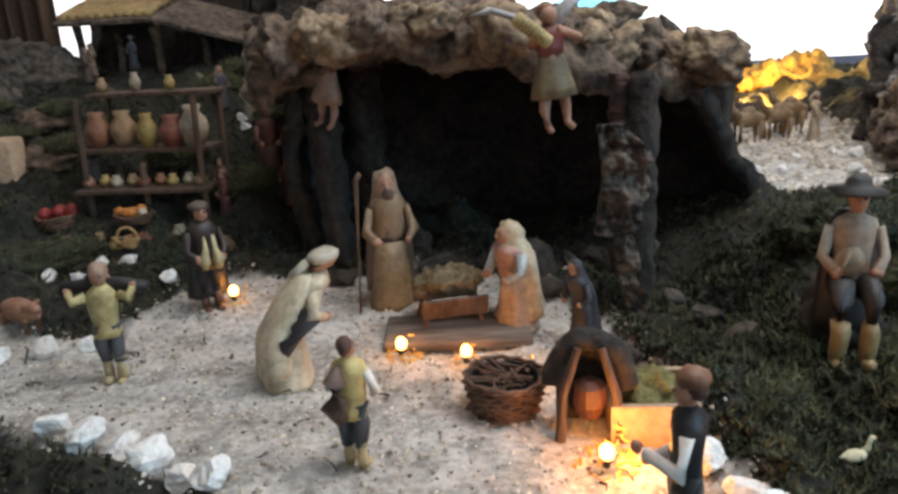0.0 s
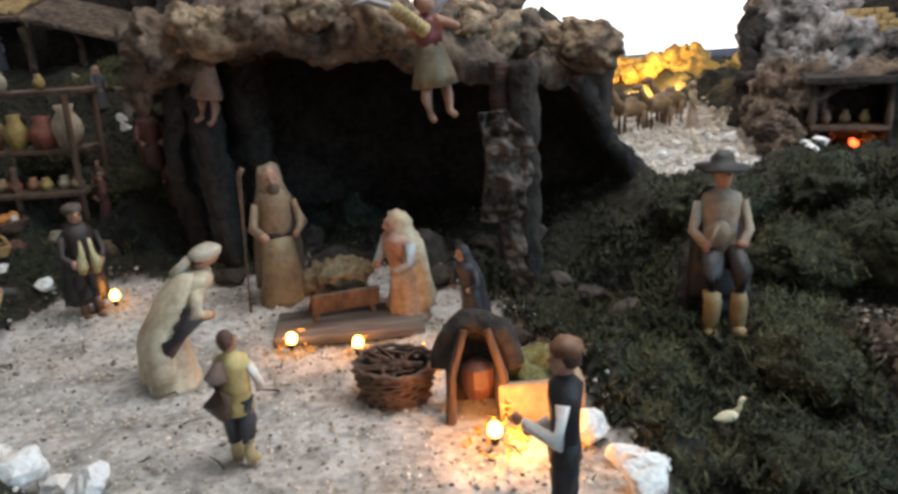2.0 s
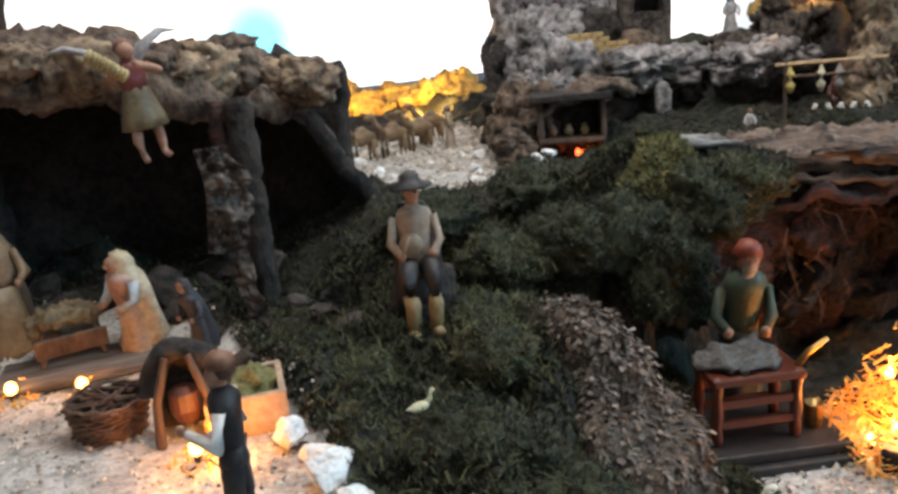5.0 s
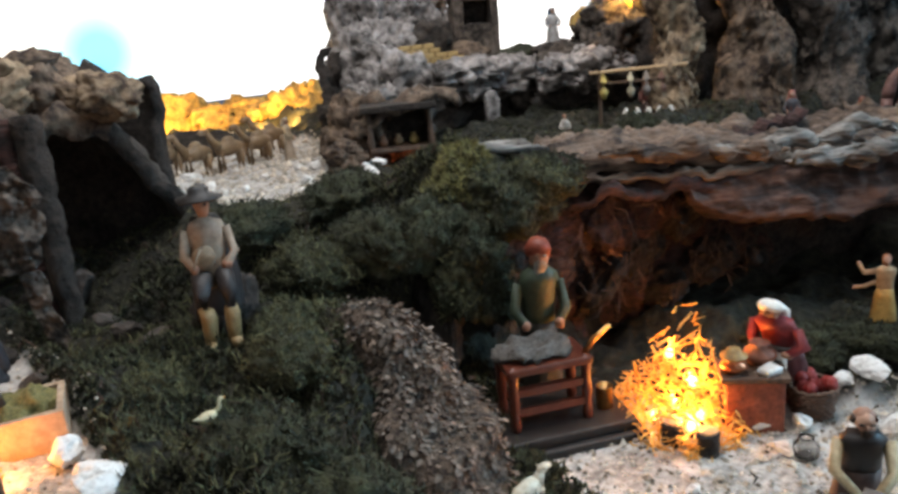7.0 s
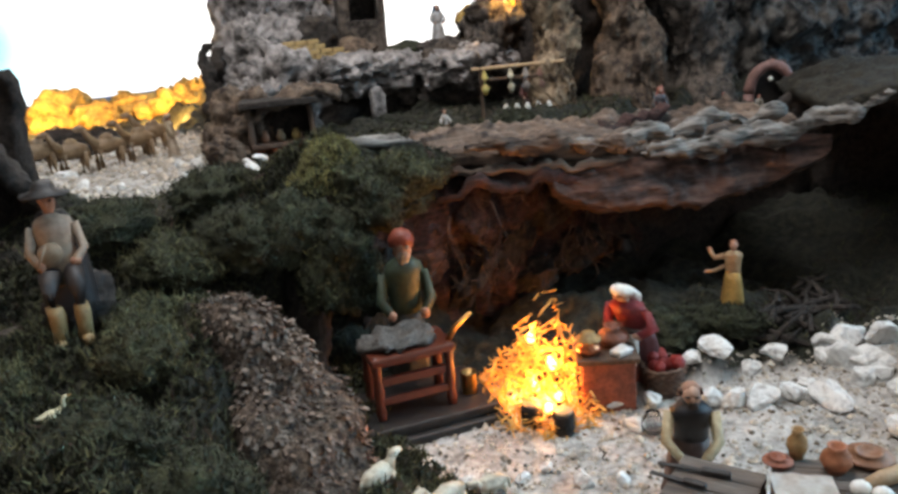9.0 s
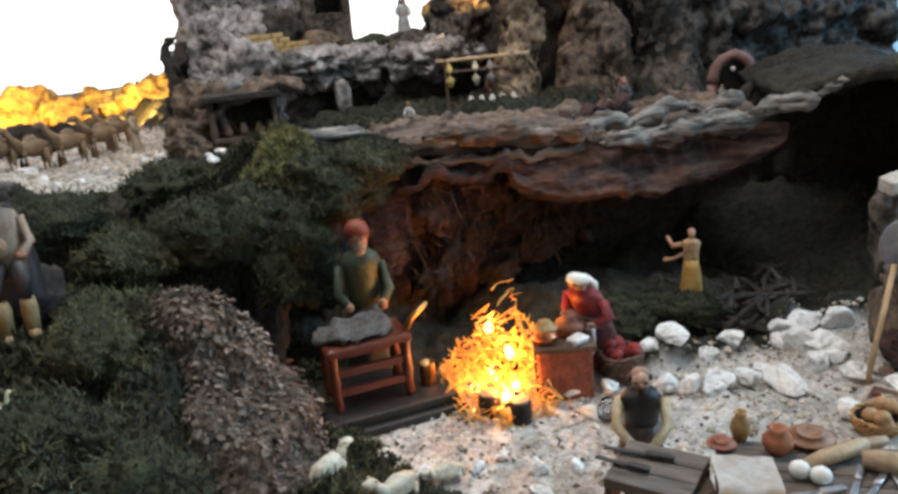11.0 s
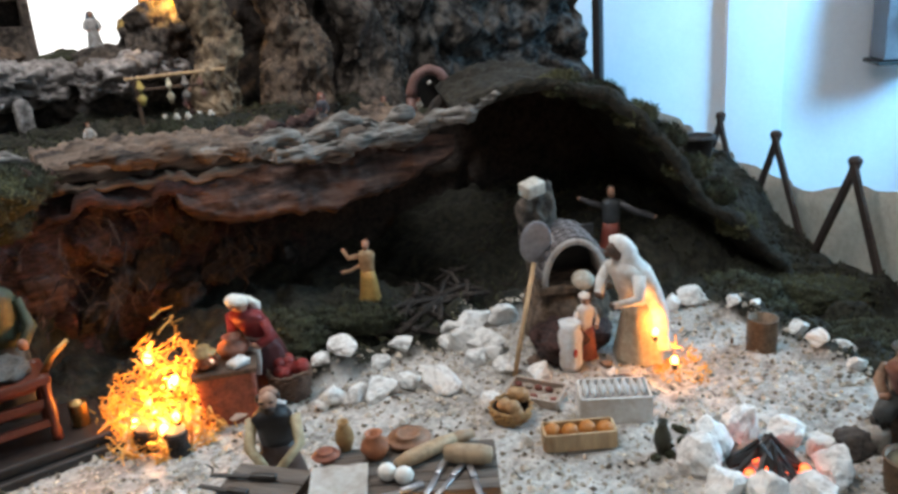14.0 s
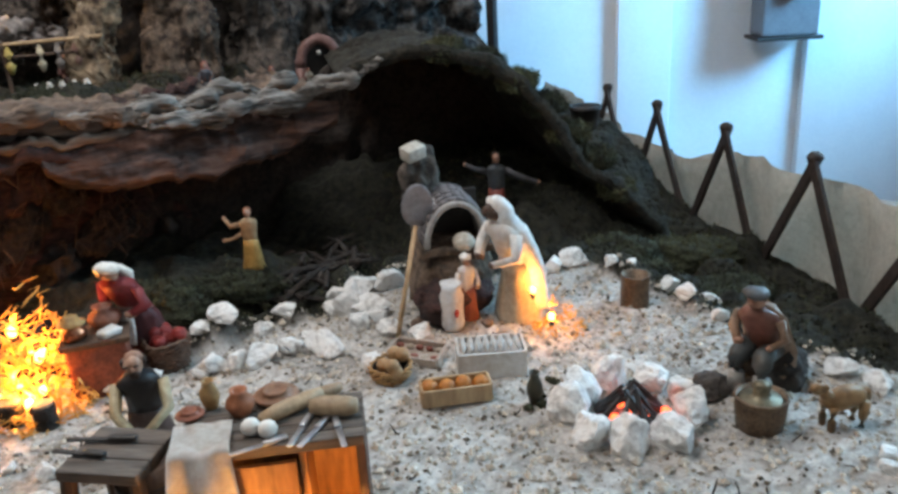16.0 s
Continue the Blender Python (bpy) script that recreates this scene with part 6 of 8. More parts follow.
tb = thing("market_table", rw @ pose(0.02, -0.06, 0), "low dark table of white goods under the rack", "table")
b = bmesh.new()
box(b, (0, 0, 0.03), (0.15, 0.05, 0.006), bevel=0.001)
part("tabletop", b, M_WOOD, tb)
for sx in (-0.06, 0.06):
    for sy in (-0.018, 0.018):
        b = bmesh.new()
        box(b, (sx, sy, 0.011), (0.006, 0.006, 0.034))
        part("leg", b, M_WOOD, tb)
for i in range(5):
    p = rw @ Vector((-0.04 + 0.028 * i, -0.06, 0.0335))
    vessel("white_crock", *p, 0.009, 0.02, paint(0.75, 0.73, 0.68), "small white crock on the low table", "white crocks")
figure("clay market woman in dark red behind the rack", (1.75, 1.42), 0.12, -30, (0.15, 0.05, 0.04), (0.1, 0.05, 0.04), hat="veil", hat_color=(0.2, 0.1, 0.07))
for x, y, r in ((1.585, 1.05, .03), (1.62, 1.02, .022), (1.66, 1.07, .02)):
    stone(x, y, r, int(r * 1000) + 700, label="white stone on the terrace edge", group="stones of the terrace")
vessel("black_pot", 1.60, 0.93, ground_z(1.6, 0.93), 0.028, 0.05, M_BLACKWOOD, "black round pot on the terrace", "")

# castle ruins on the cliff
cz = 0.36
cs = thing("castle_ruin", pose(1.53, 1.93, cz, 0, 0, -20), "small brown stone gatehouse with a dark opening", "castle")
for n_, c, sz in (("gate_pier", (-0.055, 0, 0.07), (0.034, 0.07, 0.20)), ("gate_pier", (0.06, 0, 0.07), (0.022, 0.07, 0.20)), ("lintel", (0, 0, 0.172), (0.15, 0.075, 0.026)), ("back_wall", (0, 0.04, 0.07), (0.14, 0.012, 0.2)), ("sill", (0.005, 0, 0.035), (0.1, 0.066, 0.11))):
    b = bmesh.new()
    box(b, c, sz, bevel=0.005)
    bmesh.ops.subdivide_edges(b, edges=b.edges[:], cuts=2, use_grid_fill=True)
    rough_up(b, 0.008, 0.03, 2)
    # darker back wall stands in for the shade in the gate
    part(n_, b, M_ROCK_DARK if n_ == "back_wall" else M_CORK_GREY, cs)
bs = thing("brick_wall", pose(1.33, 1.85, 0.362, 0, 0, -14) @ Matrix.Scale(1.35, 4), "low stepped wall of ochre bricks", "wall")
brick_me = None
for r in range(4):
    for k in range(6 - r):
        if brick_me is None:
            b = bmesh.new()
            box(b, (0, 0, 0), (0.024, 0.016, 0.0095), bevel=0.0015)
            o = part("brick", b, M_TILE, bs)
            brick_me = o.data
        else:
            o = new("brick", brick_me)
            o.parent = bs
        o.location = (-0.07 + 0.026 * k + 0.013 * (r % 2), 0, 0.0105 * r)
rock("castle_rock", (1.40, 1.96, 0.42), (0.075, 0.05, 0.06), M_ROCK_DARK, "dark rock in the castle ruin", "rock", seed=95, rough=0.38)
rock("castle_rock", (1.47, 1.87, 0.37), (0.06, 0.045, 0.035), M_CORK, "brown cork rock on the cliff shelf", "rock", seed=94, rough=0.35)
rock("castle_rock", (1.64, 1.86, 0.335), (0.09, 0.06, 0.04), M_MOSS, "mossy mound on the cliff shelf", "rock", seed=97)
rock("castle_rock", (1.70, 1.74, 0.345), (0.075, 0.05, 0.035), M_CORK_GREY, "brown cork rock on the cliff shelf", "rock", seed=96, rough=0.38)
figure("clay figure in a blue cap and white dress on the cliff", (1.685, 1.74), 0.105, -20, (0.6, 0.6, 0.6), (0.5, 0.5, 0.5), hat="veil", hat_color=(0.05, 0.14, 0.22), z=0.37, fat=1.1)
rock("castle_rock", (1.85, 1.70, 0.36), (0.11, 0.07, 0.10), M_CORK_GREY, "rough cork crag on the cliff", "rock", seed=98, rough=0.4, sub=5)
# lamplit crag, takes the hills' lamplight yellow as its colour
rock("castle_rock", (1.96, 1.76, 0.43), (0.12, 0.05, 0.09), M_HILL, "cork crag coloured yellow for lamplight, with a lamp near", "rock", seed=99, rough=0.45, sub=5)
bulb_light((1.90, 1.66, 0.50), 2.2, (1.0, 0.5, 0.1))

WX, WY = 2.231, 0.99
wz = 0.139
wl = thing("arched_well", pose(WX, WY, wz, 0, 0, -40), "reddish arched well with a dark hollow", "well")
b = bmesh.new()
tube(b, [(0.055 * math.cos(a), 0, 0.04 + 0.07 * math.sin(a)) for a in np.linspace(0, 3.1416, 15)], 0.015, 0, 10)
for sx in (-1, 1):
    tube(b, [(sx * 0.055, 0, -0.06), (sx * 0.055, 0, 0.042)], 0.014, 0, 8)
rough_up(b, 0.004, 0.02, 3)
part("arch", b, paint(0.3, 0.16, 0.14), wl, "pinkish painted stones", True)
# black sheet behind the arch paints the shade of the well's hollow
b = bmesh.new()
box(b, (0, 0.02, 0.02), (0.1, 0.01, 0.16), bevel=0.002)
part("back_wall", b, M_BLACKWOOD, wl)
b = bmesh.new()
ball(b, (0, -0.002, 0.075), 0.007, 0)
part("bell", b, paint(0.8, 0.78, 0.7), wl, "small pale bell", True)
for x, y, c, h in ((2.29, 0.92, (0.4, 0.1, 0.08), 0.1), (2.17, 0.98, (0.5, 0.5, 0.45), 0.05), (2.40, 0.87, (0.45, 0.12, 0.1), 0.1), (2.05, 1.0, (0.3, 0.18, 0.1), 0.07), (1.9, 1.08, (0.1, 0.1, 0.12), 0.1)):
    figure("small clay villager on the terrace", (x, y), h, -45, c, tuple(0.8 * q for q in c), hat="veil", hat_color=(0.35, 0.1, 0.07), z=max(0.13, ground_z(x, y)))
rock("well_mound", (2.28, 0.95, 0.04), (0.22, 0.1, 0.1), M_MOSS, "mossy mound that carries the well", "rock", seed=101, sub=4)

# ---- yard: plinth with weaver, cook's counter ----
PZ = ground_z(0.90, 0.70)
PM = pose(0.90, 0.715, PZ, 0, 0, -15)
pl = thing("plinth", PM, "black stepped wooden plinth", "plinth")
for n_, sz, z in (("lower_step", (0.235, 0.18, 0.02), 0.008), ("upper_step", (0.21, 0.155, 0.016), 0.026)):
    b = bmesh.new()
    box(b, (0, 0, z), sz, bevel=0.004)
    part(n_, b, M_BLACKWOOD, pl)
ch = thing("work_bench", PM @ pose(-0.02, -0.01, 0.034), "varnished red-brown wooden bench frame with rails", "bench")
for sx in (-0.058, 0.058):
    for sy in (-0.03, 0.035):
        b = bmesh.new()
        lathe(b, [(0.007, 0), (0.0085, 0.012), (0.006, 0.025), (0.009, 0.045), (0.0065, 0.07), (0.009, 0.1), (0.005, 0.105)], 0, 12, at=(sx, sy, 0))
        part("leg", b, M_REDWOOD, ch, smooth=True)
for z in (0.03, 0.062):
    for sy in (-0.03, 0.035):
        b = bmesh.new()
        box(b, (0, sy, z), (0.116, 0.008, 0.013), bevel=0.002)
        part("rail", b, M_REDWOOD, ch)
b = bmesh.new()
box(b, (0, 0.002, 0.098), (0.135, 0.085, 0.012), bevel=0.004)
part("seat_board", b, M_REDWOOD, ch)
b = bmesh.new()
tube(b, [(0.06, -0.02, 0.10), (0.075, -0.025, 0.125), (0.1, -0.03, 0.145)], [0.005, 0.005, 0.003], 0, 8)
part("curved_handle", b, M_BRASS, ch, "shiny brass handle", True)
b = bmesh.new()
ball(b, (0, 0, 0.008), 0.05, 0, (1.25, 0.85, 0.2), 4)
rough_up(b, 0.016, 0.022, 5)
ob = finish("fur_hide", b, mat("grey_fur", (0.13, 0.12, 0.11), (0.04, 0.035, 0.03), 60, 0.95, 0.8, 4), None, "dark grey animal hide lying on the bench", "hide")
ob.matrix_world = PM @ pose(-0.03, 0.0, 0.137)
cn = thing("metal_can", PM @ pose(0.075, -0.02, 0.034), "small brass-coloured can on the plinth", "can")
b = bmesh.new()
lathe(b, [(0.012, 0), (0.013, 0.002), (0.013, 0.034), (0.0135, 0.036), (0.011, 0.036), (0.011, 0.006)], 0, 18)
part("body", b, M_BRASS, cn, smooth=True)
figure("old clay man with grey beard, red cap and green coat", (0.935, 0.80), 0.30, -25, (0.06, 0.085, 0.05), (0.05, 0.05, 0.04), hair=(0.35, 0.32, 0.28), hat="wrap", hat_color=(0.3, 0.06, 0.03), extra=beard, lean=0.38, fat=0.74, z=PZ + 0.005)

CX, CY = 1.145, 0.545
CZ = ground_z(CX, CY) - 0.004
ck = thing("cooking_counter", pose(CX, CY, CZ, 0, 0, -38), "red clay brick cooking counter", "counter")
b = bmesh.new()
box(b, (0, 0, 0.042), (0.085, 0.065, 0.088), bevel=0.004)
rough_up(b, 0.002, 0.02, 2)
part("body", b, mat("red_clay_brick", (0.3, 0.1, 0.06), (0.14, 0.045, 0.03), 40, 0.85, 0.4, 4), ck)
b = bmesh.new()
box(b, (0, 0, 0.09), (0.098, 0.075, 0.009), bevel=0.002)
part("top", b, M_WOOD, ck, "brown wooden top")
for k in range(3):
    b = bmesh.new()
    box(b, (-0.0445, -0.005 + 0.004 * k, 0.02 + 0.022 * k), (0.006, 0.045, 0.008), bevel=0.001)
    part("grate_bar", b, M_BLACKWOOD, ck, "dark iron bar")
CM = pose(CX, CY, CZ, 0, 0, -38)
vessel("copper_pot", *(CM @ Vector((-0.028, -0.012, 0.0945))), 0.02, 0.025, M_COPPER, "copper pan with a rounded body on the counter", "")
b = bmesh.new()
lathe(b, [(0.02, 0.0), (0.021, 0.002), (0.012, 0.004), (0.011, 0.012), (0.006, 0.014)], 0, 16)
ob = finish("straw_hat", b, paint(0.45, 0.28, 0.1), None, "little straw hat lying on the pan", "hat")
ob.location = CM @ Vector((-0.028, -0.012, 0.12))
lb = vessel("clay_basin", *(CM @ Vector((0.015, 0.018, 0.0945))), 0.026, 0.035, paint(0.33, 0.13, 0.08), "wide red clay basin on the counter", "")
b = bmesh.new()
box(b, (0, 0, 0), (0.03, 0.022, 0.01), bevel=0.003)
rough_up(b, 0.004, 0.01, 5)
ob = finish("white_cloth", b, paint(0.7, 0.7, 0.68), None, "crumpled white cloth on the counter", "cloth")
ob.location = CM @ Vector((0.022, -0.02, 0.1))
figure("clay cook in red dress with white headscarf and apron", (1.235, 0.555), 0.175, -80, (0.28, 0.03, 0.035), (0.1, 0.02, 0.025), hat="wrap", hat_color=(0.8, 0.78, 0.72), lean=0.4, fat=1.3, belt=(0.6, 0.6, 0.58), extra=lambda bm, m: tube(bm, [(0, -0.12, 0.5), (0, -0.17, 0.35), (0, -0.18, 0.2)], [0.09, 0.1, 0.09], add_mat(m, 0.7, 0.7, 0.68), 10, 0.3))
wicker("apple_barrel", (1.235, 0.505), 0.026, 0.034, 0.05, "dark barrel basket heaped with red apples", M_WICKER, 8, [(0.011, 13, RED_P)])
jr = thing("glass_jar", pose(1.128, 0.434, ground_z(1.128, 0.434)), "small clear glass jar on the sand", "jar")
b = bmesh.new()
lathe(b, [(0.013, 0), (0.018, 0.006), (0.018, 0.022), (0.01, 0.03), (0.011, 0.034), (0.009, 0.034), (0.008, 0.03), (0.016, 0.02), (0.015, 0.005)], 0, 18)
part("glass", b, M_GLASS, jr, smooth=True)

# ---- yard: carpenter and tables ----
figure("bald clay carpenter in a black vest with yellow sleeves", (1.045, 0.30), 0.168, -46, BLACK, (0.1, 0.06, 0.05), hair=(0.40, 0.22, 0.15), sleeve=(0.62, 0.52, 0.32), fat=1.1, lean=0.2, skin=paint(0.55, 0.33, 0.23), extra=chin_beard, arms=[[(-0.14, 0, 0.74), (-0.17, -0.12, 0.54), (-0.04, -0.32, 0.46)], [(0.14, 0, 0.74), (0.17, -0.12, 0.54), (0.03, -0.34, 0.46)]])


def table(name, m, w, d, h, label, top_m, leg_m, lean=0.0):
    ob = thing(name, m, label, "table")
    k = max(3, round(d / 0.03))
    for i in range(k):
        b = bmesh.new()
        box(b, (0, -d / 2 + d * (i + 0.5) / k, h - 0.006), (w, d / k - 0.0012, 0.012), bevel=0.0015)
        part("top_plank", b, top_m, ob)
    for sx in (-1, 1):
        for sy in (-1, 1):
            b = bmesh.new()
            tube(b, [(sx * (w * 0.44 + lean), sy * (d * 0.42 + lean), 0), (sx * w * 0.42, sy * d * 0.38, h - 0.011)], 0.0085, 0, 8)
            part("leg", b, leg_m, ob)
    return ob


TZ = ground_z(0.917, 0.168)
TM = pose(0.917, 0.168, TZ, 0, 0, -68)
table("carpenter_bench", TM, 0.088, 0.082, -0.023 - TZ, "worn wooden bench with splayed legs", M_WOOD_GREY, M_WOOD, 0.008)
for k, (x, y, a, l) in enumerate(((-0.02, 0.012, 6, 0.075), (-0.03, -0.014, -3, 0.06))):
    b = bmesh.new()
    box(b, (-l * 0.25, 0, 0), (l * 0.6, 0.006, 0.002), bevel=0.0007)
    box(b, (l * 0.25, 0, 0.001), (l * 0.4, 0.008, 0.006), bevel=0.002)
    ob = finish("chisel", b, M_BLACKWOOD, None, "dark iron chisel lying on the bench", "tool", "chisels")
    ob.matrix_world = TM @ pose(x, y, -0.023 - TZ + 0.004, 0, 0, a)
T2 = ground_z(1.025, 0.055)
T2H = -0.02 - T2
W2 = pose(1.025, 0.055, T2, 0, 0, -51)
wb = thing("work_cabinet", W2, "brown wooden cabinet table with an amber-lit inside", "cabinet")
for k in range(5):
    b = bmesh.new()
    box(b, (0, -0.036 + 0.018 * k, T2H - 0.006), (0.19, 0.017, 0.012), bevel=0.0015)
    part("top_plank", b, M_WOOD_GREY, wb)
for n_, c, sz in (("side_panel", (-0.09, 0, T2H / 2 - 0.006), (0.01, 0.085, T2H - 0.012)), ("side_panel", (0.09, 0, T2H / 2 - 0.006), (0.01, 0.085, T2H - 0.012)), ("back_panel", (0, 0.038, T2H / 2 - 0.006), (0.17, 0.008, T2H - 0.012)), ("divider", (0.03, 0, T2H / 2 - 0.006), (0.008, 0.07, T2H - 0.012)), ("door", (-0.025, -0.04, T2H / 2 - 0.008), (0.098, 0.006, T2H - 0.03))):
    b = bmesh.new()
    box(b, c, sz, bevel=0.0015)
    part(n_, b, M_WARMWOOD if n_ != "side_panel" else M_WOOD, wb)
bx = thing("wooden_stool", W2 @ pose(0.062, -0.075, 0), "small box stool glowing with amber light", "stool")
for n_, c, sz in (("top", (0, 0, 0.062), (0.045, 0.04, 0.006)), ("side", (-0.019, 0, 0.029), (0.005, 0.036, 0.058)), ("side", (0.019, 0, 0.029), (0.005, 0.036, 0.058))):
    b = bmesh.new()
    box(b, c, sz, bevel=0.001)
    part(n_, b, M_WARMWOOD, bx)
p = W2 @ Vector((0.062, -0.075, 0.03))
bulb_light(p, 0.7, (1.0, 0.42, 0.08))
p = W2 @ Vector((-0.035, -0.11, 0.055))
bulb_light(p, 0.75, (1.0, 0.42, 0.08))
bl = thing("barrel", W2 @ pose(-0.128, -0.02, 0), "dark wooden barrel beside the cabinet", "barrel")
b = bmesh.new()
lathe(b, [(0.028, 0), (0.034, 0.045), (0.035, 0.065), (0.033, 0.09), (0.028, T2H - 0.015), (0.025, T2H - 0.015)], 0, 18)
part("staves", b, M_WOOD, bl, smooth=True)
for z in (0.025, 0.1):
    b = bmesh.new()
    lathe(b, [(0.0335, z), (0.0345, z + 0.001), (0.0345, z + 0.007), (0.0335, z + 0.008)], 0, 18)
    part("hoop", b, M_BLACKWOOD, bl, "dark iron hoop")


def cloth_over(m, w, d, drop, label):
    """A cloth lying over an edge with folds."""
    b = bmesh.new()
    n, k = 24, 30
    vs = []
    for i in range(n + 1):
        row = []
        for j in range(k + 1):
            x = w * (i / n - 0.5)
            s = (d + drop) * j / k
            y, z = (d - s, 0.0) if s < d else (-0.006 - 0.01 * math.sin((s - d) * 30), -(s - d))
            z += 0.004 * noise.noise(Vector((x * 50, s * 30, 1)))
            y -= (0.008 * math.sin(x * 160 + 1) + 0.004) * min(1, max(0, s - d) / 0.03)
            row.append(b.verts.new((x * (1 + 0.25 * max(0, s - d) / drop), y, z)))
        vs.append(row)
    for i in range(n):
        for j in range(k):
            b.faces.new((vs[i][j], vs[i + 1][j], vs[i + 1][j + 1], vs[i][j + 1]))
    bmesh.ops.solidify(b, geom=b.faces[:], thickness=0.0015)
    ob = finish("cloth", b, paint(0.82, 0.8, 0.76), None, label, "cloth")
    ob.matrix_world = m
    return ob


cloth_over(W2 @ pose(-0.068, -0.047, T2H + 0.006, 0, 0, 4), 0.06, 0.052, 0.08, "creased white cloth hanging over the cabinet's edge")
vessel("tall_cup", *(W2 @ Vector((-0.07, 0.045, T2H))), 0.011, 0.035, paint(0.5, 0.3, 0.12), "turned wooden cup on the work table", "table ware")
vessel("round_jug", *(W2 @ Vector((-0.035, 0.025, T2H))), 0.016, 0.03, paint(0.5, 0.18, 0.08), "round orange clay jug on the work table", "table ware")
vessel("flat_bowl", *(W2 @ Vector((0.0, 0.05, T2H))), 0.026, 0.012, paint(0.36, 0.18, 0.1), "flat brown wooden bowl on the work table", "table ware")
vessel("dish", *(W2 @ Vector((-0.09, 0.03, T2H))), 0.016, 0.009, paint(0.42, 0.15, 0.09), "small red dish on the work table", "table ware")
for k, (x, y, a, l, r, c) in enumerate(((0.02, 0.015, 35, 0.075, 0.0085, (0.6, 0.42, 0.25)), (0.065, 0.0, -10, 0.05, 0.011, (0.5, 0.36, 0.22)), (0.045, 0.035, 25, 0.06, 0.007, (0.45, 0.3, 0.18)))):
    b = bmesh.new()
    tube(b, [(-l / 2, 0, 0), (-l / 4, 0, 0.001), (l / 4, 0, 0), (l / 2, 0, 0)], [r * 0.7, r, r, r * 0.75], 0, 12)
    ob = finish("wood_roll", b, paint(*c), None, "turned pale wooden roll lying on the table", "wood", "wood rolls")
    ob.matrix_world = W2 @ pose(x, y, T2H + r, 0, 0, a)
for k in range(2):
    b = bmesh.new()
    ball(b, (0, 0, 0.009), 0.0105, 0, (1, 1, 0.9))
    ob = finish("white_egg", b, paint(0.8, 0.79, 0.75), None, "round white egg on the work table", "egg", "white eggs")
    ob.matrix_world = W2 @ pose(-0.02 + 0.018 * k, -0.018 - 0.008 * k, T2H)
for k, (x, y, a) in enumerate(((0.03, -0.025, 70), (0.045, -0.03, 60), (-0.01, -0.045, 20), (0.07, -0.035, 100))):
    b = bmesh.new()
    box(b, (-0.012, 0, 0), (0.035, 0.006, 0.0015), bevel=0.0005)
    box(b, (0.017, 0, 0.001), (0.025, 0.007, 0.005), bevel=0.0015)
    ob = finish("knife", b, M_STEEL, None, "small steel knife lying on the table", "tool", "knives")
    ob.matrix_world = W2 @ pose(x, y, T2H + 0.002, 0, 0, a)

# ---- yard: bakery ----
rock("oven_base", (1.665, 0.235, -0.11), (0.085, 0.075, 0.075), M_CORK, "brown stone base of the bread oven", "rock", seed=111, rough=0.18)
rock("oven_base", (1.62, 0.20, -0.135), (0.09, 0.06, 0.045), M_CORK_RED, "brown stone step before the bread oven", "rock", seed=112, rough=0.18)
ov = thing("bread_oven", pose(1.66, 0.222, -0.045, 0, 0, -48), "domed bread oven of grey stones with a dark mouth", "oven")
b = bmesh.new()
rings = []
for k in range(25):
    a = math.pi * k / 24
    rings.append([b.verts.new((q * math.cos(a), y, 0.002 + (q + 0.024) * math.sin(a))) for q, y in ((0.048, -0.05), (0.059, -0.05), (0.06, 0.062), (0.048, 0.062))])
for u, v in zip(rings, rings[1:]):
    for q in range(4):
        b.faces.new((u[q], v[q], v[(q + 1) % 4], u[(q + 1) % 4]))
for u in (rings[0], rings[-1]):
    b.faces.new(u)
bmesh.ops.recalc_face_normals(b, faces=b.faces)
part("mortar_shell", b, paint(0.6, 0.58, 0.56), ov, "pale mortar between the stones", True)
b = bmesh.new()
box(b, (0, 0, 0), (0.0178, 0.0195, 0.007), bevel=0.0028)
first = part("stone", b, M_OVEN, ov, smooth=True)
rs4 = random.Random(44)
for k in range(12):
    for r in range(5):
        a = math.pi * (k + 0.5 + 0.12 * (r % 2)) / 12.2
        o = first if k + r == 0 else new("stone", first.data)
        o.parent = ov
        o.matrix_local = pose(0.06 * math.cos(a), -0.039 + 0.0222 * r, 0.002 + 0.084 * math.sin(a), rs4.uniform(-6, 6), math.degrees(math.atan2(0.083 * math.cos(a), 0.059 * math.sin(a))), 0) @ Matrix.Diagonal((rs4.uniform(0.75, 1.1), rs4.uniform(0.8, 1.05), rs4.uniform(0.7, 1.2), 1))
# black back wall paints the darkness inside the oven mouth
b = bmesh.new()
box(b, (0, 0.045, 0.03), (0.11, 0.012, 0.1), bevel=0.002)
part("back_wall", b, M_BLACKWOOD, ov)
b = bmesh.new()
box(b, (0, 0.0, -0.006), (0.13, 0.11, 0.014), bevel=0.004)
part("floor_slab", b, M_CORK, ov)
b = bmesh.new()
lathe(b, [(0.016, 0.0), (0.02, 0.004), (0.015, 0.012), (0.005, 0.014)], 0, 16)
ob = finish("bread_loaf", b, paint(0.66, 0.6, 0.5), None, "round pale loaf at the oven mouth", "bread")
ob.matrix_world = pose(1.622, 0.175, -0.034, 40, 0, -48)
rock("chimney_rock", (1.685, 0.30, 0.02), (0.042, 0.035, 0.09), M_CORK_GREY, "cork rock behind the oven", "rock", seed=113, rough=0.3)
b = bmesh.new()
box(b, (0, 0, 0), (0.038, 0.03, 0.024), bevel=0.003)
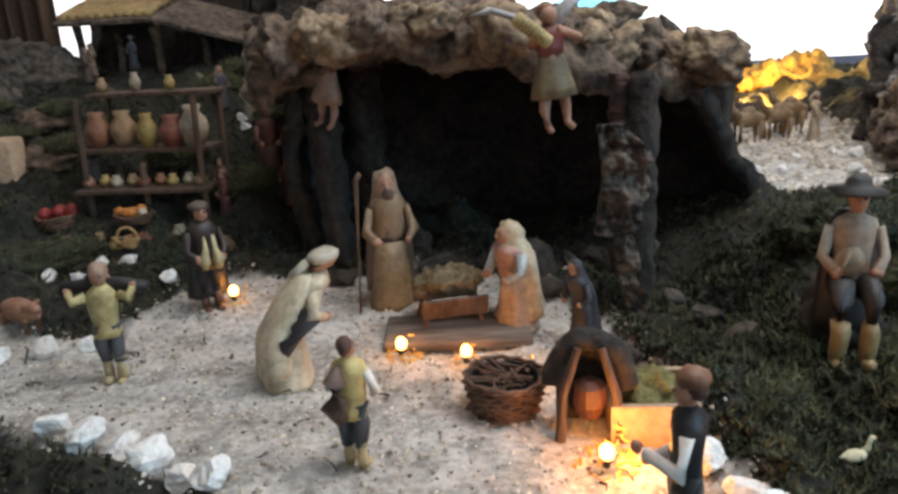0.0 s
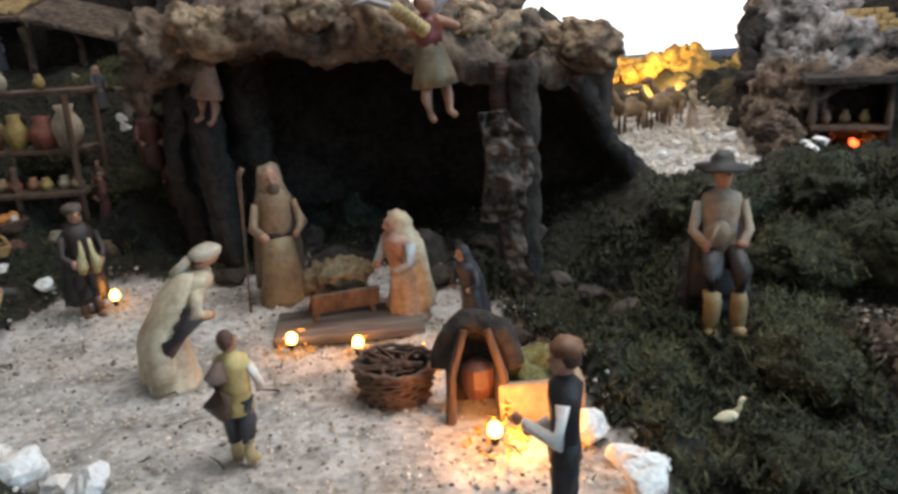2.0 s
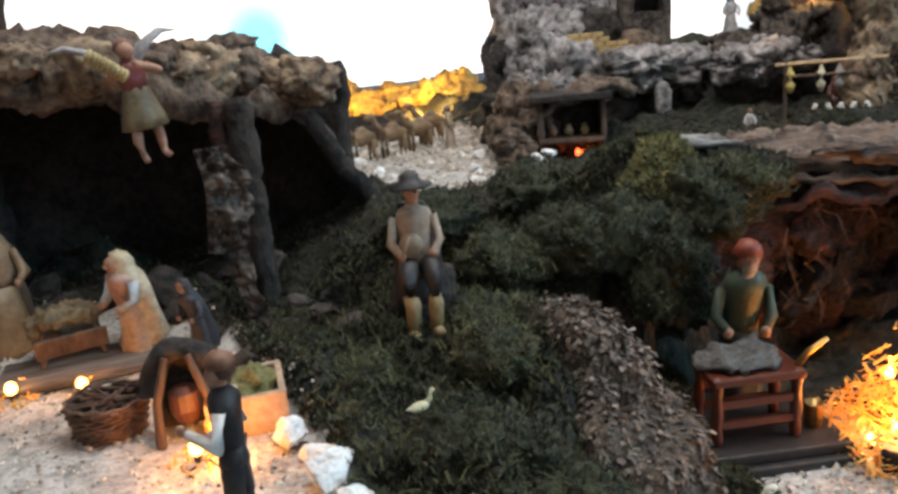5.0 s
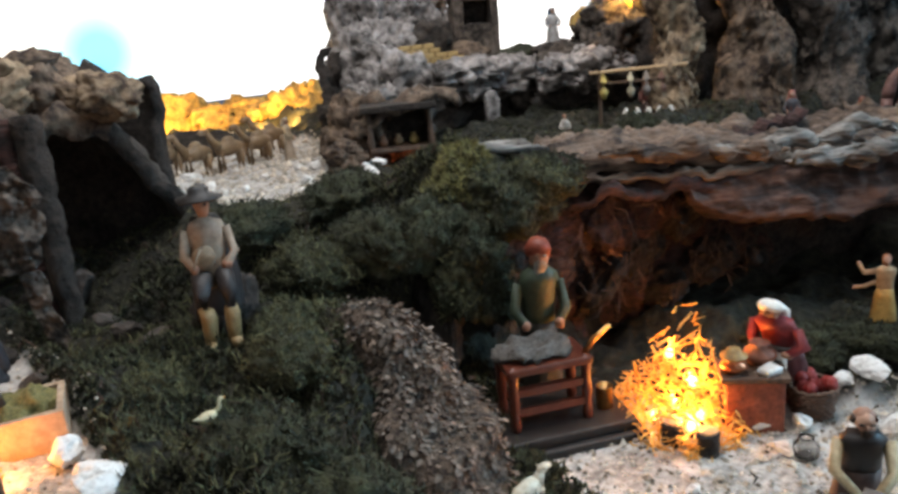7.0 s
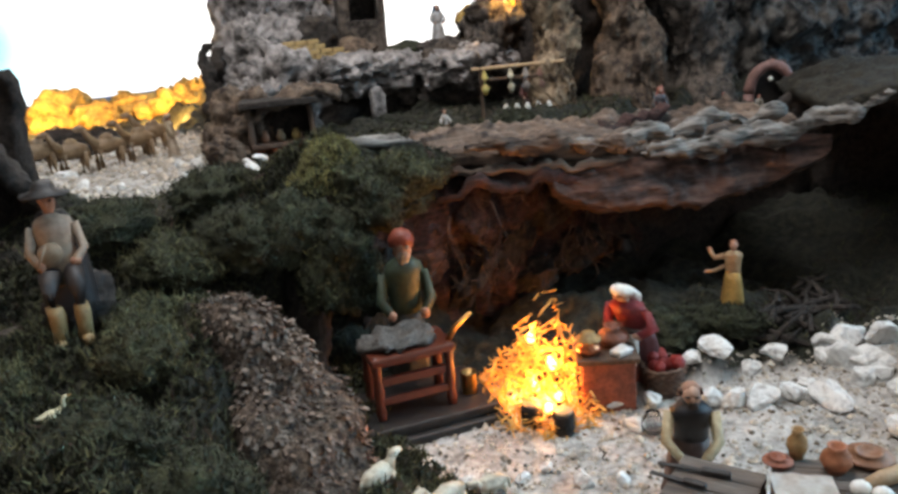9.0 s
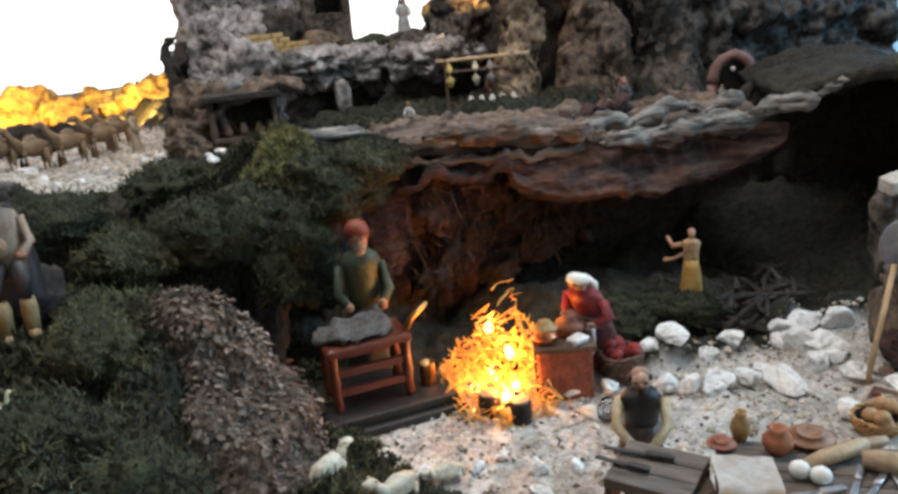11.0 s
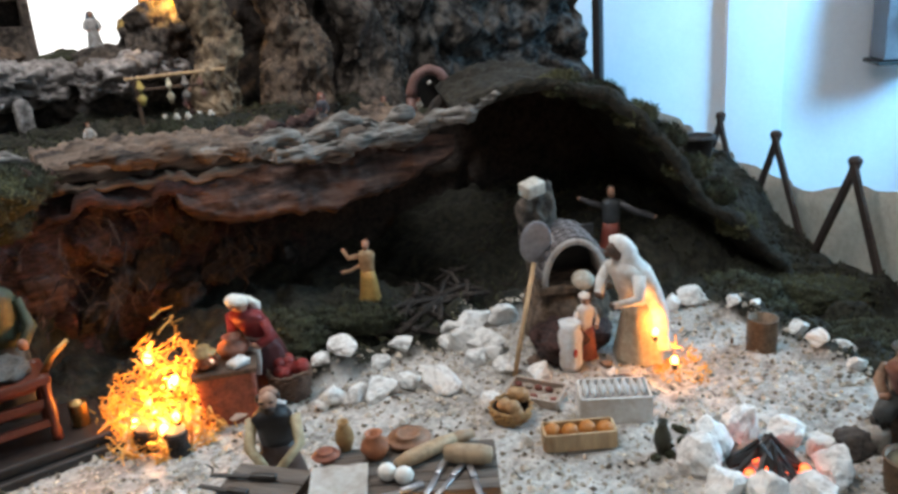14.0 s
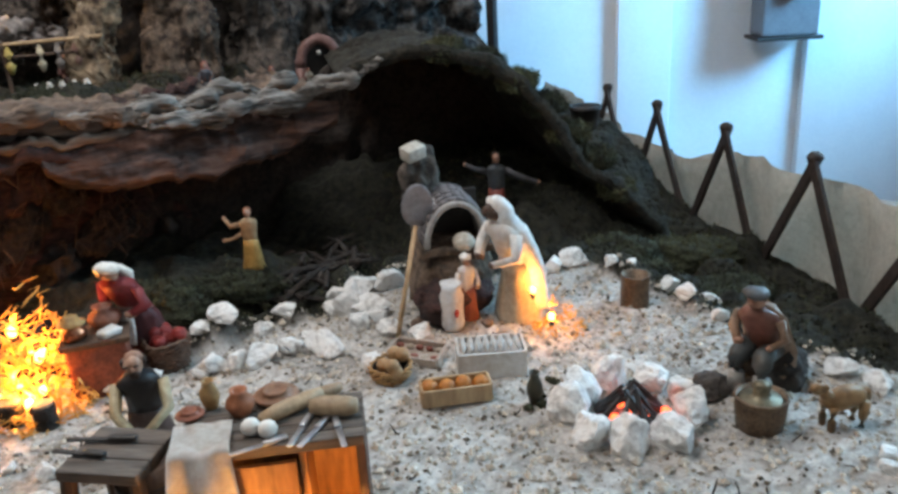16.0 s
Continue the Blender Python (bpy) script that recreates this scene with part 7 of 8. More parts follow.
ob = finish("square_stone", b, paint(0.72, 0.68, 0.6), None, "pale square stone block on the oven rock", "stone")
ob.matrix_world = pose(1.645, 0.285, 0.114, 12, -10, -20)
pe = thing("bread_peel", Matrix(), "bread peel with grey blade leaning on the oven", "peel")
a_, b_ = Vector((1.475, 0.225, ground_z(1.475, 0.225))), Vector((1.583, 0.247, 0.0))
b = bmesh.new()
tube(b, [a_, a_.lerp(b_, 0.5), b_], 0.0045, 0, 8)
part("shaft", b, M_PALEWOOD, pe, "pale wooden shaft", True)
b = bmesh.new()
ball(b, (0, 0, 0), 0.032, 0, (0.85, 0.14, 1.35), 3)
o = part("blade", b, mat("grey_painted_wood", (0.3, 0.31, 0.34), (0.18, 0.18, 0.2), 30, 0.5, 0.2), pe, "grey oval blade", True)
o.matrix_local = pose(1.592, 0.248, 0.034, 14, 8, -55)
figure("clay baker in a white hooded robe holding flour", (1.638, 0.078), 0.225, -115, (0.72, 0.72, 0.7), (0.55, 0.48, 0.36), hat="veil", hat_color=(0.82, 0.82, 0.8), cloak=(0.8, 0.79, 0.76), skin=paint(0.12, 0.07, 0.05), lean=0.35, fat=1.1, arms=[[(-0.14, 0, 0.74), (-0.2, -0.08, 0.6), (-0.1, -0.2, 0.55)], [(0.14, 0, 0.74), (0.18, -0.08, 0.58), (0.05, -0.2, 0.52)]])
sk = thing("flour_sack", pose(1.548, 0.16, ground_z(1.548, 0.16)), "white flour sack with a red mark", "sack")
b = bmesh.new()
lathe(b, [(0.016, 0), (0.02, 0.01), (0.019, 0.04), (0.021, 0.06), (0.016, 0.072), (0.019, 0.084), (0.012, 0.08)], 0, 16, wave=0.06, folds=5)
part("sack", b, paint(0.78, 0.82, 0.85), sk, smooth=True)
b = bmesh.new()
ball(b, (-0.011, -0.0165, 0.035), 0.008, 0, (0.9, 0.3, 1.0))
part("mark", b, paint(0.5, 0.05, 0.05), sk, "red patch", True)
figure("small white clay child kneading by the baker", (1.592, 0.155), 0.12, -40, (0.75, 0.75, 0.74), (0.3, 0.08, 0.05), hat="wrap", hat_color=(0.8, 0.8, 0.78))
for x, y, r, c in ((1.585, 0.115, .018, (0.3, 0.2, 0.14)), (1.56, 0.09, .016, (0.72, 0.72, 0.72)), (1.53, 0.22, .02, (0.2, 0.12, 0.08)), (1.60, 0.19, .016, (0.3, 0.22, 0.16))):
    stone(x, y, r, int(x * 1000), paint(*c), 0.5, label="rounded loaf or stone by the bakery", group="bakery stones")


def crate(at, rz, w, d, h, label, wood, fill, tilt=0.0):
    ob = thing("crate", pose(at[0], at[1], ground_z(*at) + 0.002, tilt, 0, rz), label, "crate", "crates")
    for n_, c, sz in (("base", (0, 0, 0.003), (w, d, 0.005)), ("long_side", (0, -d / 2, h / 2), (w, 0.004, h)), ("long_side", (0, d / 2, h / 2), (w, 0.004, h)), ("end", (-w / 2, 0, h / 2), (0.004, d - 0.004, h)), ("end", (w / 2, 0, h / 2), (0.004, d - 0.004, h))):
        b = bmesh.new()
        box(b, c, sz, bevel=0.001)
        part(n_, b, wood, ob)
    fill(ob, w, d, h)
    return ob


def oranges(ob, w, d, h):
    for i in range(4):
        b = bmesh.new()
        ball(b, (-w / 2 + w * (i + 0.5) / 4, 0.002 * (-1) ** i, h * 0.75), w / 7.4, 0)
        part("orange", b, ORANGE_P, ob, smooth=True)


def fish(ob, w, d, h):
    for i in range(8):
        b = bmesh.new()
        x = -w / 2 + w * (i + 0.7) / 8.6
        tube(b, [(x, -d * 0.42, h), (x, -d * 0.2, h + 0.002), (x, d * 0.2, h + 0.002), (x + 0.002, d * 0.42, h)], [0.001, 0.0045, 0.004, 0.002], 0, 8)
        part("fish", b, paint(0.62, 0.62, 0.6), ob, smooth=True)
    b = bmesh.new()
    box(b, (0, 0, h * 0.75), (w * 0.94, d * 0.9, 0.004))
    part("paper", b, paint(0.8, 0.8, 0.8), ob)


def sweets(ob, w, d, h):
    for i in range(10):
        b = bmesh.new()
        ball(b, (-w / 2 + w * (i % 5 + 0.5) / 5, (-0.25 + 0.5 * (i // 5)) * d, h * 0.6), 0.0065, 0, (1.2, 0.9, 0.7), 1)
        part("sausage", b, paint(0.3, 0.08, 0.05) if i % 3 else paint(0.6, 0.5, 0.4), ob, smooth=True)


crate((1.351, 0.035), -50, 0.098, 0.036, 0.026, "small wooden crate with four oranges", M_PALEWOOD, oranges)
crate((1.447, 0.03), -55, 0.10, 0.06, 0.042, "white-lined crate of silvery fish", paint(0.72, 0.72, 0.7), fish)
crate((1.435, 0.157), -80, 0.085, 0.045, 0.016, "shallow tray of dark sausages with pale rim", paint(0.6, 0.5, 0.42), sweets, 10)
wicker("bread_basket", (1.356, 0.152), 0.026, 0.031, 0.022, "orange wicker basket with a wide rim", M_WICKER_Y, 6, [(0.012, 5, paint(0.5, 0.3, 0.14))])
rock("loaf_board", (1.50, 0.05, ground_z(1.5, 0.05) + 0.01), (0.05, 0.03, 0.012), M_CORK, "brown flat bark behind the fish crate", "bark", seed=121, rough=0.15)
ol = vessel("oil_bottle", 1.392, -0.07, ground_z(1.392, -0.07), 0.012, 0.05, paint(0.05, 0.05, 0.03), "dark green little bottle in the sand", "")
for i in range(5):
    stone(1.37 + 0.02 * i, -0.07 - 0.012 * (i % 2), 0.012, 800 + i, M_MOSS, 0.7, label="tuft of dark moss on the sand", group="moss tufts on the sand")
cd = thing("cauldron", pose(1.458, -0.355, ground_z(1.458, -0.355)) @ Matrix.Scale(0.88, 4), "old rusty brown bucket with a knobbed lid", "cauldron")
b = bmesh.new()
lathe(b, [(0.03, 0), (0.033, 0.004), (0.036, 0.03), (0.037, 0.05), (0.039, 0.052), (0.035, 0.054), (0.033, 0.045)], 0, 22, wave=0.015)
part("pot", b, M_RUST, cd, smooth=True)
b = bmesh.new()
lathe(b, [(0.033, 0.046), (0.028, 0.050), (0.014, 0.053), (0.011, 0.058), (0.013, 0.07), (0.006, 0.075)], 0, 22)
part("lid", b, M_OLDCOPPER, cd, smooth=True)
cn = thing("metal_can", pose(1.765, -0.085, ground_z(1.765, -0.085)), "rusty tin can standing by the stones", "can")
b = bmesh.new()
lathe(b, [(0.024, 0), (0.025, 0.002), (0.025, 0.056), (0.026, 0.058), (0.023, 0.058), (0.022, 0.006)], 0, 22)
part("body", b, M_RUST, cn, smooth=True)
animal("brown and yellow clay dog by the fireplace", (1.515, -0.445), 0.115, -135, (0.36, 0.21, 0.09), 0.14, 0.085, 0.15, 0.24, dark=(0.1, 0.06, 0.04))
FSZ = ground_z(1.585, -0.345)
rock("seat_rock", (1.615, -0.335, FSZ + 0.015), (0.055, 0.05, 0.045), M_ROCK_DARK, "grey rock on which the farmer sits", "rock", seed=131)
rock("seat_rock", (1.535, -0.275, FSZ + 0.006), (0.035, 0.025, 0.016), M_ROCK_DARK, "flat dark rock beside the farmer", "rock", seed=132)
figure("seated clay farmer in a grey cap, red shirt and brown coat", (1.585, -0.335), 0.172, -104, (0.24, 0.1, 0.07), (0.07, 0.08, 0.08), hat="beret", hat_color=(0.12, 0.13, 0.14), cloak=(0.35, 0.22, 0.14), seat=True, boots=(0.4, 0.4, 0.38), lean=0.42, fat=1.12, z=FSZ - 0.012, sleeve=(0.36, 0.23, 0.15))

# ---- hollow and cave figures ----
figure("clay woodcutter girl with raised arms and a yellow skirt", (1.497, 0.566), 0.122, -57, (0.5, 0.35, 0.2), (0.6, 0.36, 0.1), hair=(0.3, 0.12, 0.06), arms=[[(-0.14, 0, 0.74), (-0.3, -0.05, 0.72), (-0.38, -0.05, 0.86)], [(-0.1, 0, 0.6), (-0.28, -0.06, 0.52), (-0.42, -0.08, 0.5)]], sleeve=(0.55, 0.36, 0.22), z=-0.098)
figure("clay dancer with outspread arms and a red skirt in the cave", (1.955, 0.29), 0.16, -57, (0.06, 0.07, 0.08), (0.3, 0.07, 0.05), arms=[[(-0.14, 0, 0.74), (-0.32, -0.05, 0.78), (-0.46, -0.05, 0.86)], [(0.14, 0, 0.74), (0.36, -0.03, 0.64), (0.62, -0.05, 0.56)]], sleeve=(0.08, 0.08, 0.09), z=-0.115)
rs4 = random.Random(31)
br = thing("brushwood", pose(1.60, 0.50, ground_z(1.6, 0.5) + 0.005), "heap of charred grey branches before the cave", "branches")
for i in range(46):
    b = bmesh.new()
    p = Vector((rs4.uniform(-0.13, 0.13), rs4.uniform(-0.05, 0.07), rs4.uniform(0.0, 0.03)))
    a = rs4.uniform(0, 3.14)
    d = Vector((math.cos(a), math.sin(a) * 0.6, rs4.uniform(-0.15, 0.3))) * rs4.uniform(0.03, 0.075)
    k = Vector((rs4.uniform(-.01, .01), rs4.uniform(-.01, .01), rs4.uniform(0, .012)))
    tube(b, [p - d, p + k, p + d], [0.0055, 0.0045, 0.002], 0, 6)
    part("branch", b, M_DARKBARK if i % 4 else M_ROCK_DARK, br)

# ---- fence, cloth, things at the wall ----
fn = thing("lattice_fence", Matrix(), "dark brown expanding lattice fence", "fence")
F0, FD = Vector((2.04, -0.41, -0.24)), Vector((0.725, 0.688, 0))
FH = 0.27
tops = [-0.48, -0.17, 0.15, 0.472, 0.826, 1.17]
feet = [-0.64, -0.32, -0.005, 0.312, 0.63, 0.98, 1.35]
for i, u in enumerate(tops):
    t = F0 + FD * u + Vector((0, 0, FH))
    for side, fu in ((-1, feet[i]), (1, feet[i + 1])):
        foot = F0 + FD * fu
        foot.z -= 0.01
        b = bmesh.new()
        n_ = FD.cross(Vector((0, 0, 1)))
        d = t - foot
        M = Matrix.Translation((foot + t) / 2 + n_ * 0.006 * side) @ Matrix((FD, -n_, Vector((0, 0, 1)))).transposed().to_4x4()
        ang = math.degrees(math.atan2(d.dot(FD), d.z))
        box(b, (0, 0, 0), (0.021, 0.010, d.length + 0.02), M @ pose(0, 0, 0, 0, ang, 0), bevel=0.002)
        part("slat", b, M_FENCE, fn)
    b = bmesh.new()
    ball(b, tuple(t + Vector((0, 0, 0.002))), 0.016, 0, (1, 1, 0.8))
    part("bolt_cap", b, M_FENCE, fn, smooth=True)
b = bmesh.new()
cols = []
for i in range(91):
    u = -1.1 + 3.0 * i / 90
    n_ = FD.cross(Vector((0, 0, 1)))
    p = F0 + FD * u + n_ * (0.05 + 0.014 * math.sin(i * 0.55) + 0.008 * math.sin(i * 1.3))
    hi = np.interp(u, [-1.1, 0.0, 0.2, 0.36, 0.40, 0.55, 0.72, 0.85, 1.1, 1.3, 1.9], [0.22, 0.22, 0.217, 0.205, 0.212, 0.19, 0.145, 0.13, 0.137, 0.16, 0.2]) + 0.004 * math.sin(i * 0.9)
    cols.append([b.verts.new(p + Vector((0.01 * math.sin(i * 0.4 + k), 0, -0.25 + (hi + 0.25) * k / 8))) for k in range(9)])
for c0, c1 in zip(cols, cols[1:]):
    for k in range(8):
        b.faces.new((c0[k], c1[k], c1[k + 1], c0[k + 1]))
bmesh.ops.solidify(b, geom=b.faces[:], thickness=0.003)
finish("burlap_drape", b, M_BURLAP, None, "beige burlap cloth draped behind the lattice fence", "cloth")
pt = thing("black_pot", pose(2.62, 0.36, -0.03), "black flower pot on the hill behind the cave", "pot")
b = bmesh.new()
lathe(b, [(0.03, -0.1), (0.037, 0.0), (0.042, 0.04), (0.046, 0.042), (0.046, 0.054), (0.04, 0.054), (0.036, 0.0)], 0, 20)
part("body", b, M_BLACKWOOD, pt, smooth=True)
WA = math.degrees(math.atan2(-4.78, 2.65))


def on_wall(u, z, out):
    """A pose on the east wall, u metres along it from its north end."""
    d = Vector((2.65, -4.78, 0)).normalized()
    n_ = Vector((d.y, -d.x, 0))
    p = Vector((2.3, 4.0, 0)) + d * u + n_ * (0.06 + out)
    return pose(p.x, p.y, z, 0, 0, WA)


for u, w in ((3.76, 0.24), (4.72, 0.5)):
    b = bmesh.new()
    box(b, (0, 0, 0.67), (w, 0.06, 3.2), bevel=0.006)
    ob = finish("trim", b, M_WALL, None, "flat white pilaster on the wall", "pilaster", kind="structure")
    ob.matrix_world = on_wall(u, 0, 0.02)
sp = thing("loudspeaker", on_wall(4.33, 0.05, 0.14), "grey box loudspeaker hung on the wall", "speaker")
b = bmesh.new()
box(b, (0, 0, 0.22), (0.23, 0.17, 0.42), bevel=0.008)
part("cabinet", b, mat("grey_plastic", (0.16, 0.16, 0.17), (0.12, 0.12, 0.13), 20, 0.5, 0.1), sp)
b = bmesh.new()
box(b, (0, 0.0, 0.0), (0.27, 0.19, 0.016), bevel=0.003)
part("shelf_plate", b, M_BLACKWOOD, sp, "black bottom plate")
b = bmesh.new()
box(b, (0, -0.12, 0.2), (0.04, 0.06, 0.06), bevel=0.003)
part("bracket", b, M_BLACKWOOD, sp, "wall bracket")


# ---- roots, litter and twigs ----
def strew_strands(name, P, length, material, label, category, seed, r=0.0012, droop=1.0):
    """Thin bent three-sided strands from the places P, joined into one mesh."""
    rs = np.random.RandomState(seed)
    n = len(P)
    ln = length * rs.uniform(0.4, 1.3, (n, 1))
    d = rs.normal(0, 0.5, (n, 3))
    d[:, 2] += -droop
    d /= np.linalg.norm(d, axis=1, keepdims=True)
    k = rs.normal(0, 0.16, (n, 3)) * ln
    q = r * rs.uniform(0.6, 1.6, (n, 1))
    a = np.cross(d, np.array([0.3, 0.5, 0.8]))
    a /= np.linalg.norm(a, axis=1, keepdims=True)
    b = np.cross(d, a)
    mids = [P, P + d * ln * 0.45 + k, P + d * ln]
    rings = [m + w * q * (a * math.cos(t) + b * math.sin(t)) for m, w in zip(mids, (1, 1, 0.35)) for t in (0, 2.1, 4.2)]
    v = np.stack(rings, 1).reshape(-1, 3)
    quads = np.array([(i + j, i + (j + 1) % 3, i + 3 + (j + 1) % 3, i + 3 + j) for i in (0, 3) for j in range(3)])
    f = (np.arange(n)[:, None, None] * 9 + quads[None]).reshape(-1, 4)
    me = bpy.data.meshes.new(name)
    me.from_pydata(v.tolist(), [], f.tolist())
    me.materials.append(material)
    return tagged(new(name, me), label, category, kind="stuff")


def scatter(count, x0, x1, y0, y1, seed, on_sand, lift=0.004):
    rs = np.random.RandomState(seed)
    X, Y = rs.uniform(x0, x1, count), rs.uniform(y0, y1, count)
    d = sandy(X, Y)
    # the hollow gets no fronds, its near-black ground serves as shade
    hollow = (X > 0.86) & (Y > 0.62) & (Y < 0.98) & (X < 2.15)
    ok = d > 0.02 if on_sand else (d < -0.01) & ~hollow
    X, Y = X[ok], Y[ok]
    return np.stack([X, Y, height(X, Y) + lift], -1)


M_ROOT = mat("dry_root", (0.085, 0.05, 0.035), (0.025, 0.015, 0.011), 30, 0.9, 0.2, 3, island=0.6)
rr = np.random.RandomState(7)
U = rr.rand(380)
under = np.stack([0.84 + 0.66 * U, 0.93 - 0.10 * U + rr.uniform(-0.05, 0.05, 380), 0.15 + rr.uniform(-0.2, 0.03, 380)], -1)
strew_strands("hanging_roots", under, 0.055, M_ROOT, "dry brown roots hanging in the hollow", "roots", 1)
strew_strands("dead_stems", scatter(2600, -0.7, 2.3, 0.35, 1.4, 2, False), 0.024, M_ROOT, "dead brown stems lying in the moss", "litter", 2, 0.0010, 0.0)
strew_strands("moss_fronds", scatter(9000, -0.7, 2.3, 0.3, 1.4, 3, False), 0.016, M_FROND, "feathery yellow-green moss fronds", "moss", 3, 0.0008, -0.8)
strew_strands("moss_fronds", scatter(6000, 0.25, 0.95, 0.4, 1.05, 5, False), 0.018, M_FROND, "feathery yellow-green moss fronds", "moss", 6, 0.0009, -0.7)
strew_strands("loose_twigs", scatter(420, -0.9, 1.9, -0.6, 1.2, 4, True, 0.003), 0.02, M_DARKBARK, "dark little twigs lying on the sand", "litter", 4, 0.0011, 0.0)


# ---- moss cushions over the ledge and the rocks ----
def moss_mound(c, s, seed, dry=False, tips=None):
    bm = bmesh.new()
    ball(bm, (0, 0, 0), 1, sub=4)
    rough_up(bm, 0.3, 0.6, seed)
    rough_up(bm, 0.22, 0.2, seed + 3)
    bm.transform(pose(*c, 0, 0, seed * 37) @ Matrix.Diagonal((*s, 1)))
    pts = np.array([v.co[:] for v in bm.verts if v.normal.z > -0.5])
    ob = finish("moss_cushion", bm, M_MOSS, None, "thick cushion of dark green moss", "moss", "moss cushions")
    rs = np.random.RandomState(seed)
    pts = np.concatenate([pts + rs.normal(0, 0.002, pts.shape) for _ in range(3)])
    fr = strew_strands("moss_frond", pts, 0.012, tips or (M_FROND if dry else M_TUFT), "fine feathery fronds", "", seed, 0.0009, -0.5)
    fr.parent = ob
    return ob


LEDGE_MOSS = (((0.90, 0.93, 0.195), (0.09, 0.05, 0.05)), ((0.99, 0.90, 0.165), (0.07, 0.05, 0.045)), ((0.80, 0.90, 0.14), (0.08, 0.05, 0.06)), ((0.83, 0.87, 0.06), (0.05, 0.04, 0.07)), ((1.06, 0.93, 0.205), (0.07, 0.04, 0.02)), ((0.72, 0.93, 0.14), (0.07, 0.06, 0.05)), ((0.62, 0.95, 0.12), (0.07, 0.06, 0.045)), ((0.55, 1.08, 0.17), (0.08, 0.06, 0.04)), ((0.74, 1.1, 0.19), (0.09, 0.06, 0.04)), ((0.50, 0.74, 0.07), (0.06, 0.05, 0.035)), ((0.42, 0.56, 0.06), (0.07, 0.05, 0.03)), ((0.47, 0.47, 0.0), (0.07, 0.06, 0.05)), ((0.33, 0.78, 0.065), (0.05, 0.05, 0.025)), ((0.87, 0.87, 0.11), (0.06, 0.045, 0.06)), ((0.93, 0.865, 0.165), (0.06, 0.045, 0.05)), ((0.99, 0.87, 0.195), (0.06, 0.045, 0.04)), ((0.89, 0.87, 0.03), (0.05, 0.04, 0.06)), ((1.05, 0.885, 0.20), (0.05, 0.04, 0.03)), ((0.53, 0.84, 0.07), (0.06, 0.05, 0.03)))
YARD_MOSS = (((1.33, 0.62, -0.11), (0.09, 0.05, 0.03)), ((1.43, 0.55, -0.11), (0.08, 0.045, 0.025)), ((1.30, 1.1, 0.18), (0.08, 0.05, 0.03)), ((1.52, 1.2, 0.18), (0.07, 0.05, 0.03)), ((2.0, 0.02, -0.17), (0.1, 0.06, 0.035)), ((2.12, -0.08, -0.2), (0.12, 0.07, 0.04)), ((1.95, -0.2, -0.2), (0.1, 0.07, 0.03)), ((-0.5, 1.3, 0.09), (0.1, 0.05, 0.03)), ((-0.75, 1.33, 0.1), (0.12, 0.06, 0.035)), ((-0.42, 1.55, 0.16), (0.08, 0.06, 0.05)), ((-0.35, 1.7, 0.2), (0.08, 0.07, 0.06)), ((-0.55, 0.62, 0.06), (0.1, 0.06, 0.03)))
for i, (c, r) in enumerate(LEDGE_MOSS + YARD_MOSS):
    moss_mound(c, r, 3 + i, i % 3 == 0)
# brighter yellow copy of the frond colour, paints the ridge's lit moss
M_FROND_LIT = mat("lit_yellow_moss_frond", (0.22, 0.2, 0.07), (0.06, 0.06, 0.022), 12, 0.9, 0.0, 3, island=0.5)
for k, (x, y, z) in enumerate(((0.865, 0.92, 0.20), (0.88, 0.935, 0.225), (0.905, 0.94, 0.24))):
    moss_mound((x, y, z), (0.045, 0.035, 0.03), 740 + k, True, M_FROND_LIT)
